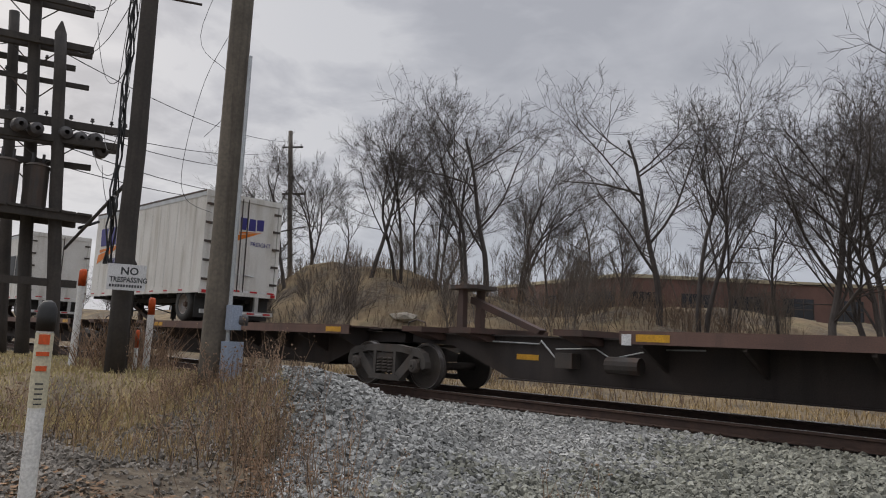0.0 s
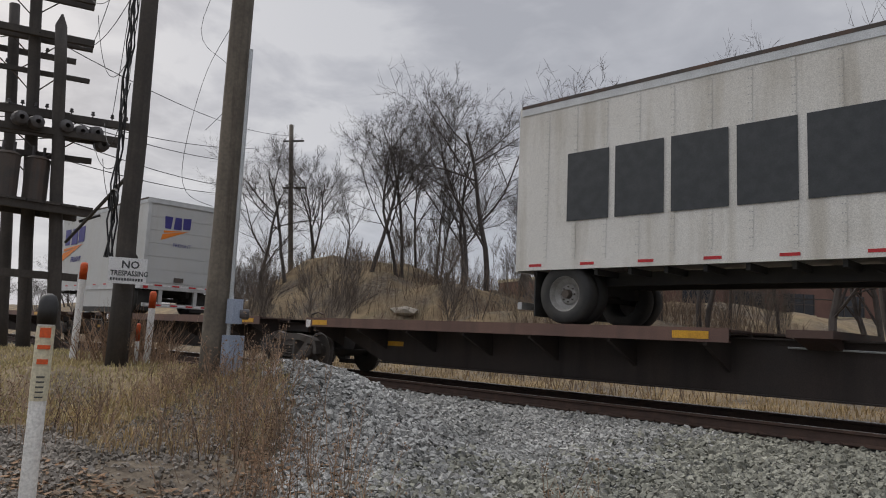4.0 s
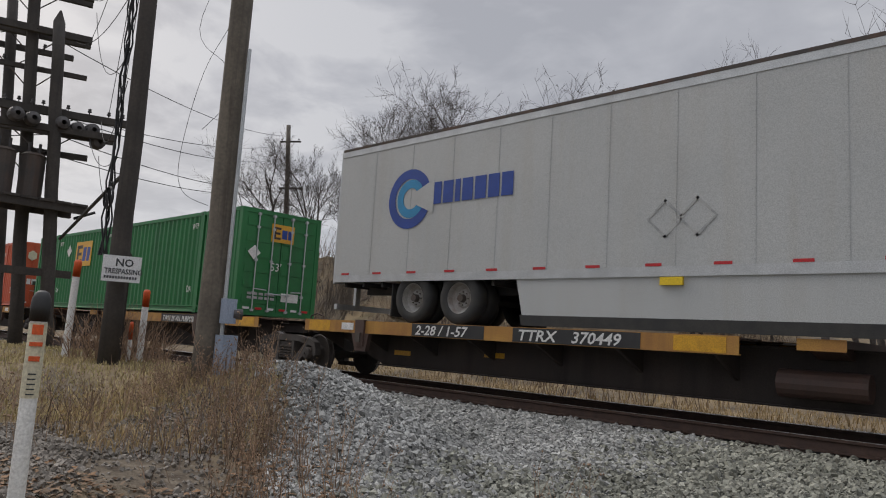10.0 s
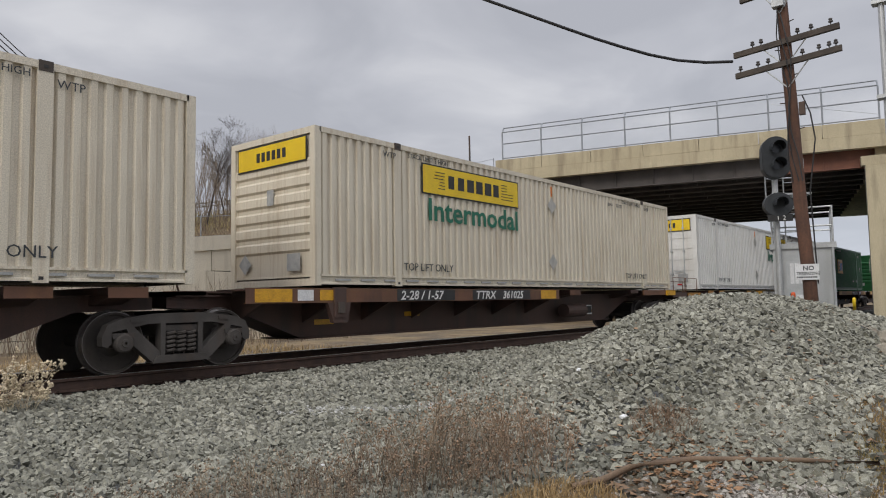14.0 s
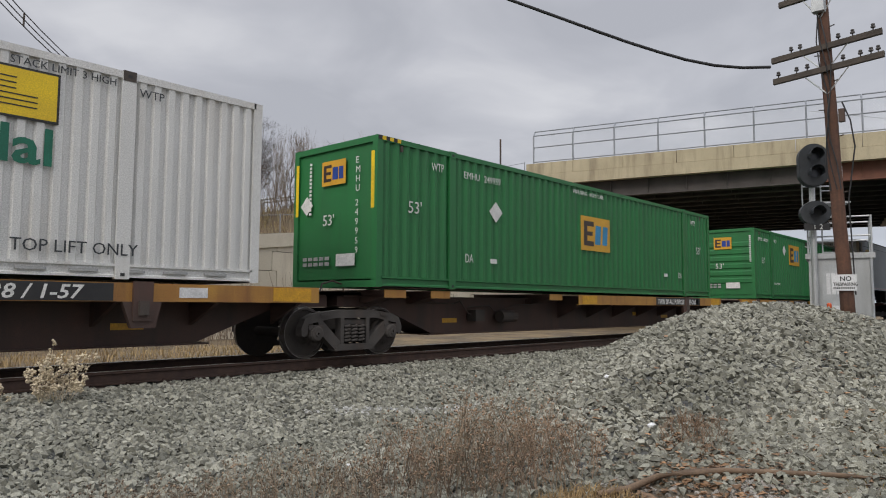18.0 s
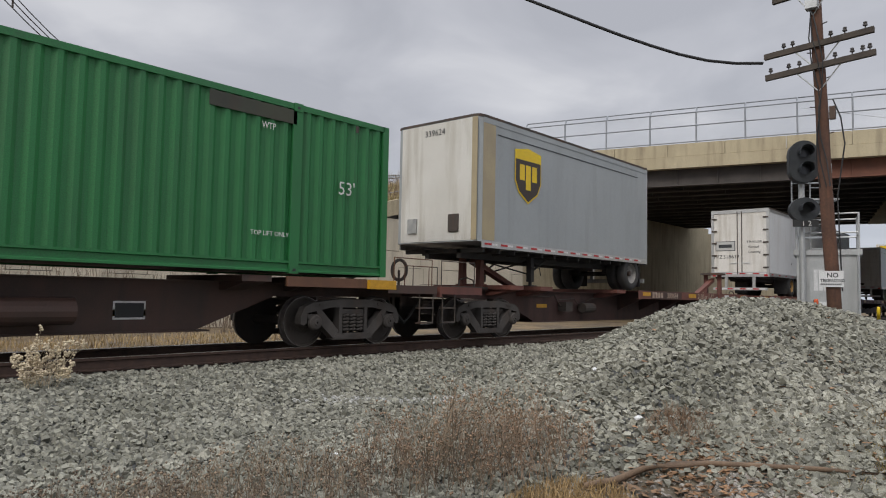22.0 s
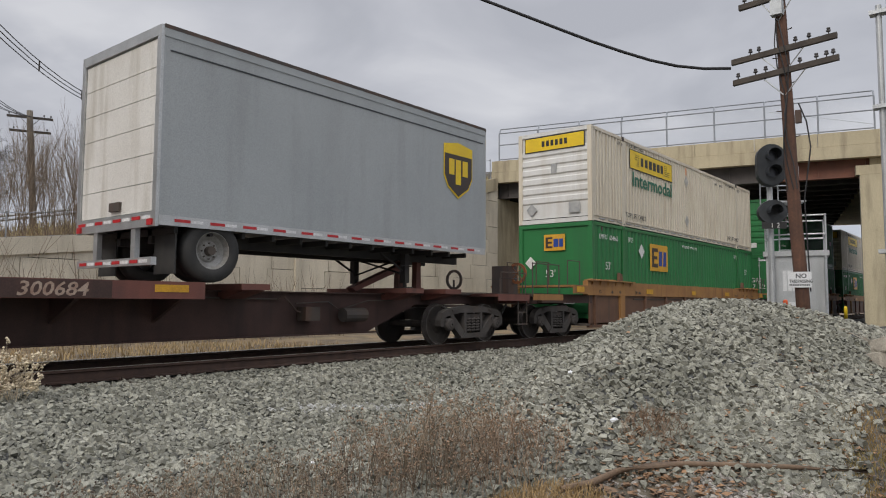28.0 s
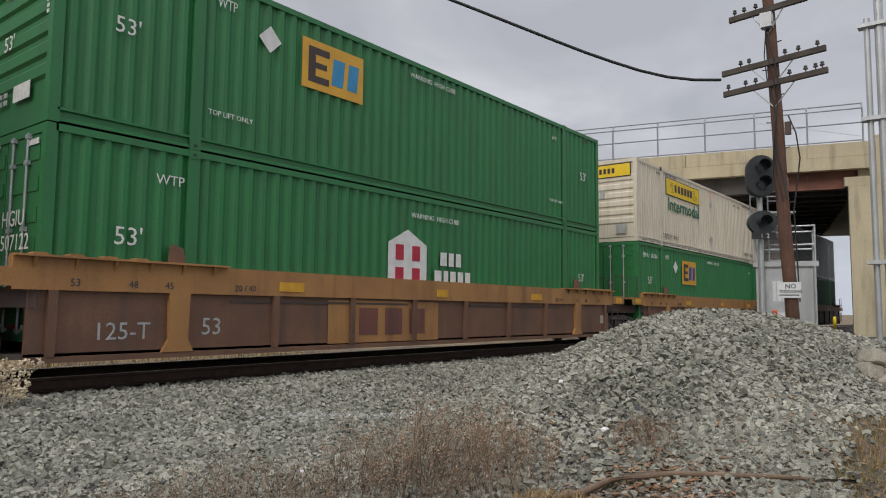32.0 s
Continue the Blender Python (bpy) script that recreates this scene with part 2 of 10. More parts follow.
M_LOGO_BROWN = surf("dark_brown_ink", (0.045, 0.03, 0.025), None, 3, 0.5, 0, 0.02)
M_LOGO_RED = surf("crimson_ink", (0.45, 0.02, 0.05), None, 3, 0.5, 0, 0.02)
M_GREY_DECAL = surf("grey_scraped_decal", (0.30, 0.31, 0.31), (0.42, 0.42, 0.41), 8, 0.6, 0, 0.03)
M_TRAILER = surf("white_trailer_skin", (0.46, 0.468, 0.46), (0.42, 0.43, 0.425), 0.6, 0.45, 0, 0.04, 70, (0.40, 0.38, 0.34), 0.4)
M_TRAILER_OLD = surf("dirty_white_trailer_skin", (0.68, 0.67, 0.635), (0.60, 0.585, 0.545), 0.7, 0.55, 0, 0.05, 70, (0.3, 0.26, 0.19), 0.55)
M_TRAILER_BRIGHT = surf("bright_white_trailer_skin", (0.70, 0.71, 0.72), (0.65, 0.66, 0.665), 0.6, 0.45, 0, 0.04, 70, (0.5, 0.47, 0.42), 0.35)
M_TRAILER_GREY = surf("blue_grey_trailer_skin", (0.35, 0.375, 0.385), (0.315, 0.34, 0.35), 0.6, 0.45, 0, 0.04, 70, (0.24, 0.25, 0.25), 0.4)
M_TAN_CORNER = surf("tan_corner_panel", (0.42, 0.35, 0.22), (0.36, 0.30, 0.20), 2, 0.5, 0, 0.05, 60, GRIME, 0.3)
M_UNDER = surf("black_underframe", (0.032, 0.031, 0.031), (0.045, 0.042, 0.038), 3, 0.8, 0, 0.15)


# ---- small builders ----
def box(bm, x0, x1, y0, y1, z0, z1):
    v = [bm.verts.new(p) for p in ((x0, y0, z0), (x1, y0, z0), (x1, y1, z0), (x0, y1, z0),
                                   (x0, y0, z1), (x1, y0, z1), (x1, y1, z1), (x0, y1, z1))]
    for f in ((3, 2, 1, 0), (4, 5, 6, 7), (0, 1, 5, 4), (1, 2, 6, 5), (2, 3, 7, 6), (3, 0, 4, 7)):
        bm.faces.new([v[i] for i in f])
    return v


def prism(bm, pts, y0, y1, axis="y"):
    """A polygon of (a, b) pairs drawn out from y0 to y1: in x and z along y, in y and z along x, or in x and y along z."""
    def at(p, d):
        return {"y": (p[0], d, p[1]), "x": (d, p[0], p[1]), "z": (p[0], p[1], d)}[axis]
    a, b = [bm.verts.new(at(p, y0)) for p in pts], [bm.verts.new(at(p, y1)) for p in pts]
    n = len(pts)
    bm.faces.new(a), bm.faces.new(b[::-1])
    for i in range(n):
        bm.faces.new((a[i], b[i], b[(i + 1) % n], a[(i + 1) % n]))


def rod(bm, p0, p1, r0, r1=None, sides=10, caps=True):
    p0, p1 = Vector(p0), Vector(p1)
    r1 = r0 if r1 is None else r1
    q = (p1 - p0).to_track_quat("Z", "Y")
    rings = []
    for p, r in ((p0, r0), (p1, r1)):
        rings.append([bm.verts.new(p + q @ Vector((r * math.cos(a), r * math.sin(a), 0)))
                      for a in (2 * math.pi * k / sides for k in range(sides))])
    for k in range(sides):
        bm.faces.new((rings[0][k], rings[0][(k + 1) % sides], rings[1][(k + 1) % sides], rings[1][k]))
    if caps:
        bm.faces.new(rings[0][::-1]), bm.faces.new(rings[1])


def lathe(bm, profile, centre, axis="y", sides=28, ring=False):
    """Turns (radius, along) pairs about an axis through centre; a ring closes on itself and stays open in the middle."""
    c = Vector(centre)
    rings = []
    for r, d in profile:
        ring = []
        for k in range(sides):
            a = 2 * math.pi * k / sides
            u, w = r * math.cos(a), r * math.sin(a)
            ring.append(bm.verts.new(c + Vector({"y": (u, d, w), "x": (d, u, w), "z": (u, w, d)}[axis])))
        rings.append(ring)
    for a, b in zip(rings, rings[1:] + (rings[:1] if ring else [])):
        for k in range(sides):
            bm.faces.new((a[k], a[(k + 1) % sides], b[(k + 1) % sides], b[k]))
    if not ring:
        bm.faces.new(rings[0]), bm.faces.new(rings[-1][::-1])


def tube(bm, pts, r, sides=6):
    """One bent tube through the points; r may be a list of radii."""
    pts = [Vector(p) for p in pts]
    radii = r if isinstance(r, (list, tuple)) else [r] * len(pts)
    rings, q = [], None
    for k, p in enumerate(pts):
        d = (pts[min(k + 1, len(pts) - 1)] - pts[max(k - 1, 0)]).normalized()
        if q is None:
            q = d.to_track_quat("Z", "Y")
        else:
            q = (q @ Vector((0, 0, 1))).rotation_difference(d) @ q
        rings.append([bm.verts.new(p + q @ Vector((radii[k] * math.cos(a), radii[k] * math.sin(a), 0))) for a in (2 * math.pi * j / sides for j in range(sides))])
    for a, b in zip(rings, rings[1:]):
        for j in range(sides):
            bm.faces.new((a[j], a[(j + 1) % sides], b[(j + 1) % sides], b[j]))
    bm.faces.new(rings[0][::-1]), bm.faces.new(rings[-1])


def finish(bm, name, bevel=0.0, smooth=False):
    if bevel:
        bmesh.ops.bevel(bm, geom=[e for e in bm.edges if e.is_manifold and e.calc_face_angle(0) > 0.6], offset=bevel, segments=1, affect="EDGES")
    bmesh.ops.recalc_face_normals(bm, faces=bm.faces)
    me = bpy.data.meshes.new(name)
    bm.to_mesh(me)
    bm.free()
    if smooth:
        me.shade_smooth()
    return me


def part(name, bm, material, parent=None, label="", bevel=0.0, smooth=False):
    """One mesh object; under a thing when a parent is given."""
    me = bm if isinstance(bm, bpy.types.Mesh) else finish(bm, name, bevel, smooth)
    if not me.materials:
        me.materials.append(material)
    ob = new(name, me)
    if parent:
        ob.parent = parent
    return tagged(ob, label)


def thing(name, label, category, group="", at=(0, 0, 0), kind=""):
    ob = new(name)
    ob.empty_display_size = 0.2
    ob.location = at
    return tagged(ob, label, category, group, kind)


def bx(name, parent, material, x0, x1, y0, y1, z0, z1, label="", bevel=0.0):
    bm = bmesh.new()
    box(bm, x0, x1, y0, y1, z0, z1)
    return part(name, bm, material, parent, label, bevel)


TEXTS = {}
FACING = {"near": Matrix.Rotation(radians(90), 4, "X"),
          "left": Matrix.Rotation(radians(-90), 4, "Z") @ Matrix.Rotation(radians(90), 4, "X"),
          "right": Matrix.Rotation(radians(90), 4, "Z") @ Matrix.Rotation(radians(90), 4, "X")}


def letters(txt, parent, material, at, height, facing="near", squeeze=1.0, name="lettering", shear=0.0, bold=0.0):
    """Writing of the given capital height that starts at a place and stands 3 mm proud of its face."""
    key = (txt, round(height, 3), facing, round(squeeze, 2), material.name, shear, bold)
    if key not in TEXTS:
        c = bpy.data.curves.new("writing", "FONT")
        c.body, c.size, c.extrude, c.resolution_u, c.shear, c.offset = txt, height / 0.70, 0.002, 2, shear, bold
        tmp = new("writing", c)
        me = bpy.data.meshes.new_from_object(tmp)
        bpy.data.objects.remove(tmp)
        me.transform(FACING[facing] @ Matrix.Diagonal((squeeze, 1, 1, 1)))
        me.materials.clear()
        me.materials.append(material)
        TEXTS[key] = me
    ob = new(name, TEXTS[key])
    ob.parent, ob.location = parent, at
    return ob


def bars(parent, material, at, width, height, facing="near", count=4, name="lettering", thick=0.004):
    """Unreadable or withheld writing: a row of upright bars."""
    bm = bmesh.new()
    w = width / count
    for k in range(count):
        a, b = k * w, k * w + w * 0.68
        if facing == "near":
            box(bm, a, b, -thick, 0, 0, height)
        elif facing == "left":
            box(bm, -thick, 0, -b, -a, 0, height)
        else:
            box(bm, 0, thick, a, b, 0, height)
    ob = part(name, bm, material, parent)
    ob.location = at
    return ob


# ---- ground ----
def smooth01(t):
    t = max(0.0, min(1.0, t))
    return t * t * (3 - 2 * t)


def bump_at(x, y, cx, cy, rx, ry, h, turn=0.0, power=1.0):
    c, s = math.cos(turn), math.sin(turn)
    u, v = (c * (x - cx) + s * (y - cy)) / rx, (-s * (x - cx) + c * (y - cy)) / ry
    d = math.sqrt(u * u + v * v)
    return h * (1 - smooth01(d)) ** power


def ground_z(x, y):
    """The height of the ground: track bed, shoulder, heaps of ballast, bank behind."""
    n = noise.noise(Vector((x * 0.35, y * 0.35, 0.3)))
    # near side, falling from the shoulder to where the path runs
    if y < YC:
        z = -0.22 - 0.27 * smooth01((9.2 - y) / 3.6)
        z += 0.10 * n * smooth01((8.5 - y) / 2)
        left = smooth01((-x - 3.0) / 3.5) * smooth01((7.5 - y) / 2.0)
        z += 0.40 * left * smooth01((7.2 - y) / 2)
        z += 0.42 * smooth01((-x - 8.2) / 2.4) * smooth01((8.3 - y) / 1.5)
        z -= 0.25 * smooth01((-x - 26) / 8) * smooth01((8.3 - y) / 1.5)
        z += 0.5 * smooth01((x - 9.0) / 6.0) * smooth01((6.5 - y) / 2.0)
    else:
        z = -0.22 - 0.12 * smooth01((y - 12.9) / 1.2)
        z += 0.06 * n * smooth01((y - 13.5) / 2)
        bank = smooth01((y - 16.5) / 9.0) * smooth01((-x - 4.0) / 12.0)
        z += bank * (2.5 + 0.9 * n)
        z += 1.2 * smooth01((y - 24) / 20) * smooth01((-x - 2) / 10)
        z -= 1.6 * smooth01((-x - 30) / 14) * smooth01((y - 14) / 6) * smooth01((40 - y) / 10)
    z += bump_at(x, y, -33, 25, 15, 10, 3.2)         # the wooded knoll
    # the two heaps of ballast
    z += bump_at(x, y, -7.35, 5.15, 3.2, 2.1, 0.66, 0.35)
    z += bump_at(x, y, 9.6, 3.3, 5.6, 3.6, 1.45, 0.15, 0.8)
    z += bump_at(x, y, 13.5, 1.8, 4.5, 2.6, 0.45, 0.0)
    return z


def axis_lines(dense_lo, dense_hi, step, far):
    mid = list(np.arange(dense_lo, dense_hi + 1e-6, step))
    lo, hi, s = [], [], step
    v = dense_lo
    while v > -far:
        s *= 1.22
        v -= s
        lo.append(v)
    v, s = dense_hi, step
    while v < far:
        s *= 1.22
        v += s
        hi.append(v)
    return lo[::-1] + mid + hi


def build_ground():
    xs, ys = axis_lines(-26, 24, 0.28, 1500), axis_lines(-3, 28, 0.28, 1500)
    verts = [(x, y, ground_z(x, y)) for y in ys for x in xs]
    w = len(xs)
    faces = [(j * w + i, j * w + i + 1, (j + 1) * w + i + 1, (j + 1) * w + i) for j in range(len(ys) - 1) for i in range(w - 1)]
    me = bpy.data.meshes.new("ground")
    me.from_pydata(verts, [], faces)
    me.shade_smooth()
    m = bpy.data.materials.new("ground_cover")
    m.use_nodes = True
    N, L = m.node_tree.nodes, m.node_tree.links
    b = N["Principled BSDF"]
    b.inputs["Roughness"].default_value = 0.95
    b.inputs["Specular IOR Level"].default_value = 0.2
    tc = N.new("ShaderNodeTexCoord")

    def noise_at(sc, det=5.0):
        n = N.new("ShaderNodeTexNoise")
        n.inputs["Scale"].default_value, n.inputs["Detail"].default_value = sc, det
        L.new(tc.outputs["Object"], n.inputs["Vector"])
        return n.outputs[0]

    def ramp(v, *stops):
        r = N.new("ShaderNodeValToRGB")
        L.new(v, r.inputs[0])
        e = r.color_ramp.elements
        e[0].position, e[0].color = stops[0][0], (*stops[0][1], 1)
        e[1].position, e[1].color = stops[-1][0], (*stops[-1][1], 1)
        for p, c in stops[1:-1]:
            e.new(p).color = (*c, 1)
        return r.outputs[0]

    def mix(f, a, bb):
        x = N.new("ShaderNodeMix")
        x.data_type = "RGBA"
        L.new(f, x.inputs["Factor"]), L.new(a, x.inputs["A"]), L.new(bb, x.inputs["B"])
        return x.outputs["Result"]

    grass = ramp(noise_at(1.1), (0.3, (0.15, 0.11, 0.07)), (0.5, (0.27, 0.205, 0.125)), (0.72, (0.20, 0.165, 0.09)))
    earth = ramp(noise_at(7.0), (0.3, (0.075, 0.058, 0.044)), (0.6, (0.17, 0.14, 0.105)), (0.8, (0.28, 0.255, 0.215)))
    cover = mix(ramp(noise_at(0.55), (0.4, (0, 0, 0)), (0.6, (1, 1, 1))), grass, earth)
    # the bed is coloured dark to paint shade into gaps between loose stones
    stone = ramp(noise_at(22.0, 3), (0.3, (0.04, 0.041, 0.04)), (0.6, (0.10, 0.103, 0.10)), (0.8, (0.17, 0.175, 0.17)))
    at = N.new("ShaderNodeAttribute")
    at.attribute_name = "stony"
    L.new(mix(at.outputs["Fac"], cover, stone), b.inputs["Base Color"])
    bp = N.new("ShaderNodeBump")
    bp.inputs["Strength"].default_value, bp.inputs["Distance"].default_value = 0.9, 0.03
    L.new(noise_at(26.0, 6), bp.inputs["Height"])
    L.new(bp.outputs[0], b.inputs["Normal"])
    a = me.attributes.new("stony", "FLOAT", "POINT")
    a.data.foreach_set("value", [max(stony(x, y), 0.55 * (x > 3.5 and y < 4)) for x, y, z in verts])
    me.materials.append(m)
    tagged(new("ground", me), "dry winter grass, earth and crushed stone beside the railway", "ground", kind="structure")


def stony(x, y):
    """Where ballast covers the ground: 1 on the track bed, the near shoulder and the heaps."""
    n = 0.7 * noise.noise(Vector((x * 0.6, y * 0.6, 4.0)))
    far = 1 - smooth01((y + 0.4 * n - 13.1) / 0.5)
    if x < -3.4:                                  # the verge on the pole side
        edge = 2.3 + 0.62 * (-3.4 - x) if x > -6.8 else 4.41 + 0.2 * (-6.8 - x) if x > -8.5 else 4.75 + 3.0 * (-8.5 - x)
        near = smooth01((y + 1.2 * n - min(edge, 8.6) + 0.5) / 1.3)
    elif x < 4.2:
        near = smooth01((y + 0.5 * n - 1.2) / 0.6)
    else:                                         # bare ground before the big heap
        near = smooth01((y + 0.5 * n - (2.75 - 0.48 * (x - 4.2) if x < 9 else 0.45)) / 0.35)
    return near * far


build_ground()


# ---- track ----
def rail(name, y, x0, x1, label, z=0.0, along=True):
    """Tee rail: foot, web and head, with a bright worn top where wheels run."""
    r = thing(name, label, "rail", "rails", (0, y, z))
    sec = [(-0.076, -0.186), (0.076, -0.186), (0.076, -0.172), (0.012, -0.152), (0.009, -0.05), (0.036, -0.038), (0.036, -0.006),
           (0.03, -0.001), (-0.03, -0.001), (-0.036, -0.006), (-0.036, -0.038), (-0.009, -0.05), (-0.012, -0.152), (-0.076, -0.172)]
    bm = bmesh.new()
    prism(bm, sec, x0, x1, "x")
    part("rail_body", bm, M_RAIL, r)
    if along:
        bx("worn_top", r, M_RAILTOP, x0, x1, -0.028, 0.028, -0.001, 0.002)
    return r


GAUGE = 0.7525
for side, nm in ((-1, "near"), (1, "far")):
    tagged(rail("rail", YC + side * GAUGE, -420, 420, "rusty steel rail with a bright worn top on wooden ties"), kind="structure")
tagged(rail("spare_rail", YC + 2.35, -60, 60, "spare rusty rail laid loose on the ballast beside the track", -0.12), kind="structure")


def build_ties():
    bm = bmesh.new()
    box(bm, -0.115, 0.115, -1.3, 1.3, -0.37, -0.194)
    me = finish(bm, "tie", 0.012)
    me.materials.append(M_TIE)
    bm = bmesh.new()
    for s in (-1, 1):
        for k in (-1, 1):
            y = s * GAUGE
            box(bm, -0.09, 0.09, y - 0.17, y + 0.17, -0.194, -0.180)
            box(bm, -0.02 + 0.05 * k, 0.0 + 0.05 * k, y + k * 0.085 - 0.015, y + k * 0.085 + 0.015, -0.19, -0.155)
    plate = finish(bm, "tie_plate")
    plate.materials.append(M_RAIL)
    bed = tagged(new("track_ties"), "dark creosoted wooden ties with steel plates bedded in ballast", "railway ties", kind="structure")
    rnd = random.Random(4)
    for k in range(-70, 76):
        x = k * 0.52 + rnd.uniform(-0.03, 0.03)
        for nm, mesh in (("tie", me), ("tie_plate", plate)):
            ob = new(nm, mesh)
            ob.parent = bed
            ob.location = (x, YC + rnd.uniform(-0.05, 0.05) * (nm == "tie"), rnd.uniform(-0.006, 0.0))
            ob.rotation_euler = (0, 0, rnd.uniform(-0.02, 0.02) * (nm == "tie"))
    bm = bmesh.new()
    for k in list(range(-500, -70)) + list(range(76, 500)):
        box(bm, k * 0.52 - 0.115, k * 0.52 + 0.115, YC - 1.3, YC + 1.3, -0.37, -0.194)
    far = part("far_ties", bm, M_TIE, bed)
    far["kind"] = "stuff"


build_ties()


def rock_mesh(rnd, n=5):
    """A crushed stone: a squashed, jittered lump with flat facets."""
    bm = bmesh.new()
    bmesh.ops.create_icosphere(bm, subdivisions=1, radius=1.0)
    sx, sy, sz = rnd.uniform(0.8, 1.3), rnd.uniform(0.6, 1.0), rnd.uniform(0.4, 0.75)
    for v in bm.verts:
        k = rnd.uniform(0.72, 1.2)
        v.co = Vector((v.co.x * sx * k, v.co.y * sy * k, v.co.z * sz * k))
    return bm


CHIP_FACES = ((3, 2, 1, 0), (4, 5, 6, 7), (0, 1, 5, 4), (1, 2, 6, 5), (2, 3, 7, 6), (3, 0, 4, 7))


def chip_shape(rnd):
    """An angular chip with six uneven sides."""
    sx, sy, sz = rnd.uniform(0.8, 1.35), rnd.uniform(0.6, 1.0), rnd.uniform(0.35, 0.7)
    k = rnd.uniform(0.45, 0.85)
    out = []
    for z, g in ((-1, 1.0), (1, k)):
        for x, y in ((-1, -1), (1, -1), (1, 1), (-1, 1)):
            out.append((x * sx * g * rnd.uniform(0.55, 1.15), y * sy * g * rnd.uniform(0.55, 1.15), z * sz * rnd.uniform(0.6, 1.2)))
    return np.array(out)


def scatter_rocks(name, label, count, region, size, seed, material, keep, category="ballast"):
    """Many loose stones as one mesh."""
    rnd = random.Random(seed)
    shapes = [chip_shape(rnd) for _ in range(40)]
    turns = [np.array(Euler((rnd.uniform(-1.2, 1.2), rnd.uniform(-1.2, 1.2), rnd.uniform(0, 6.3))).to_matrix()).T for _ in range(60)]
    F0 = np.array(CHIP_FACES)
    V, F, base = [], [], 0
    x0, x1, y0, y1 = region
    made = 0
    while made < count:
        x, y = rnd.uniform(x0, x1), rnd.uniform(y0, y1)
        k = keep(x, y)
        if rnd.random() > k:
            made += 0.1
            continue
        made += 1
        s = size * rnd.choice((0.5, 0.7, 0.85, 1.0, 1.15, 1.45)) * (1 + 0.03 * max(0, math.hypot(x, y) - 6))
        V.append((shapes[rnd.randrange(40)] * s) @ turns[rnd.randrange(60)] + np.array((x, y, ground_z(x, y) + s * rnd.uniform(-0.2, 0.9))))
        F.append(F0 + base)
        base += 8
    V, F = np.concatenate(V), np.concatenate(F)
    me = bpy.data.meshes.new(name)
    me.from_pydata(V.tolist(), [], F.tolist())
    me.materials.append(material)
    tagged(new(name, me), label, category, kind="stuff")


def dist_keep(x, y):
    d = math.hypot(x, y)
    if abs(y - YC) < 0.95 or (y > 9.6 and y < 12.5 and abs(y - YC) < 1.0):
        return 0.0
    if d < 4.6:
        return 0.0
    k = min(1.0, (7.5 / d) ** 1.7)
    return 0.0 if random_gate(x, y, k) else k * smooth01((stony(x, y) - 0.12) / 0.75)


def random_gate(x, y, k):
    """Cheap refusal of ground that lies outside what the path overlooks."""
    a = math.atan2(y, x)
    return not (0.02 < a < 2.95)


def sparse_keep(x, y):
    d = math.hypot(x, y)
    return 0.0 if d < 4.8 or stony(x, y) > 0.6 else (0.9 if noise.noise(Vector((x * 0.8, y * 0.8, 7))) > -0.1 else 0.15)


def fresh(x, y):
    """How far the newly dumped, paler stone covers the old ballast."""
    return smooth01((-3.4 - x + 0.8 * noise.noise(Vector((x, y, 2.0)))) / 2.2)


scatter_rocks("ballast_stones", "loose grey crushed stone ballast in uneven heaps", 118000, (-5, 19, 0.2, 10.1), 0.0245, 11, M_BALLAST, lambda x, y: dist_keep(x, y) * (1 - fresh(x, y)))
scatter_rocks("fresh_ballast", "freshly dumped pale grey crushed stone in a heap", 52000, (-13, -1.5, 0.2, 10.1), 0.0255, 16, M_FRESH, lambda x, y: dist_keep(x, y) * fresh(x, y))
scatter_rocks("ballast_far_side", "loose grey crushed stone beyond the track", 6000, (-16, 20, 12.1, 13.3), 0.034, 12, M_BALLAST,
              lambda x, y: 0.8)
scatter_rocks("loose_gravel", "dull loose gravel trodden into the bare ground", 9000, (-7.5, -3.6, 1.0, 4.2), 0.018, 13,
              surf("dull_gravel", (0.235, 0.21, 0.18), (0.15, 0.132, 0.11), 2, 0.9, vary=0.4), sparse_keep, "gravel")
scatter_rocks("loose_gravel", "pale loose gravel trodden into the bare ground", 14000, (4.0, 11.5, 0.2, 3.0), 0.014, 14,
              surf("pale_gravel", (0.33, 0.31, 0.28), (0.22, 0.205, 0.185), 2, 0.9, vary=0.35), lambda x, y: 0.9 * sparse_keep(x, y) * smooth01((6.3 - math.hypot(x, y)) / 0.7) * (0.3 + 0.7 * smooth01((math.atan2(y, x) - 0.1) / 0.12)), "gravel")
scatter_rocks("ballast_skirt", "loose grey crushed stone spread at the foot of the heap", 15000, (4.6, 11.0, 0.9, 3.4), 0.0255, 19, M_BALLAST,
              lambda x, y: 0.9 * smooth01((math.hypot(x, y) - 5.3) / 0.8) * smooth01((math.atan2(y, x) - 0.12 - 0.1 * noise.noise(Vector((x * 1.5, y * 1.5, 3)))) / 0.13) if stony(x, y) < 0.85 else 0.0)


def pale_strip(x, y):
    """A worn line of paler fine stone along the shoulder."""
    u = max(0.0, min(1.0, (x - 5.6) / 3.1))
    return 0.9 * math.exp(-((y - (7.0 - 0.95 * u) - 0.2 * noise.noise(Vector((x * 2, y * 2, 1)))) / 0.14) ** 2)


scatter_rocks("pale_stone_strip", "line of paler fine stone along the ballast shoulder", 5200, (5.4, 8.8, 5.6, 7.4), 0.016, 15,
              surf("bleached_fine_stone", (0.42, 0.42, 0.40), (0.34, 0.34, 0.325), 2, 0.9, vary=0.25), pale_strip, "gravel")


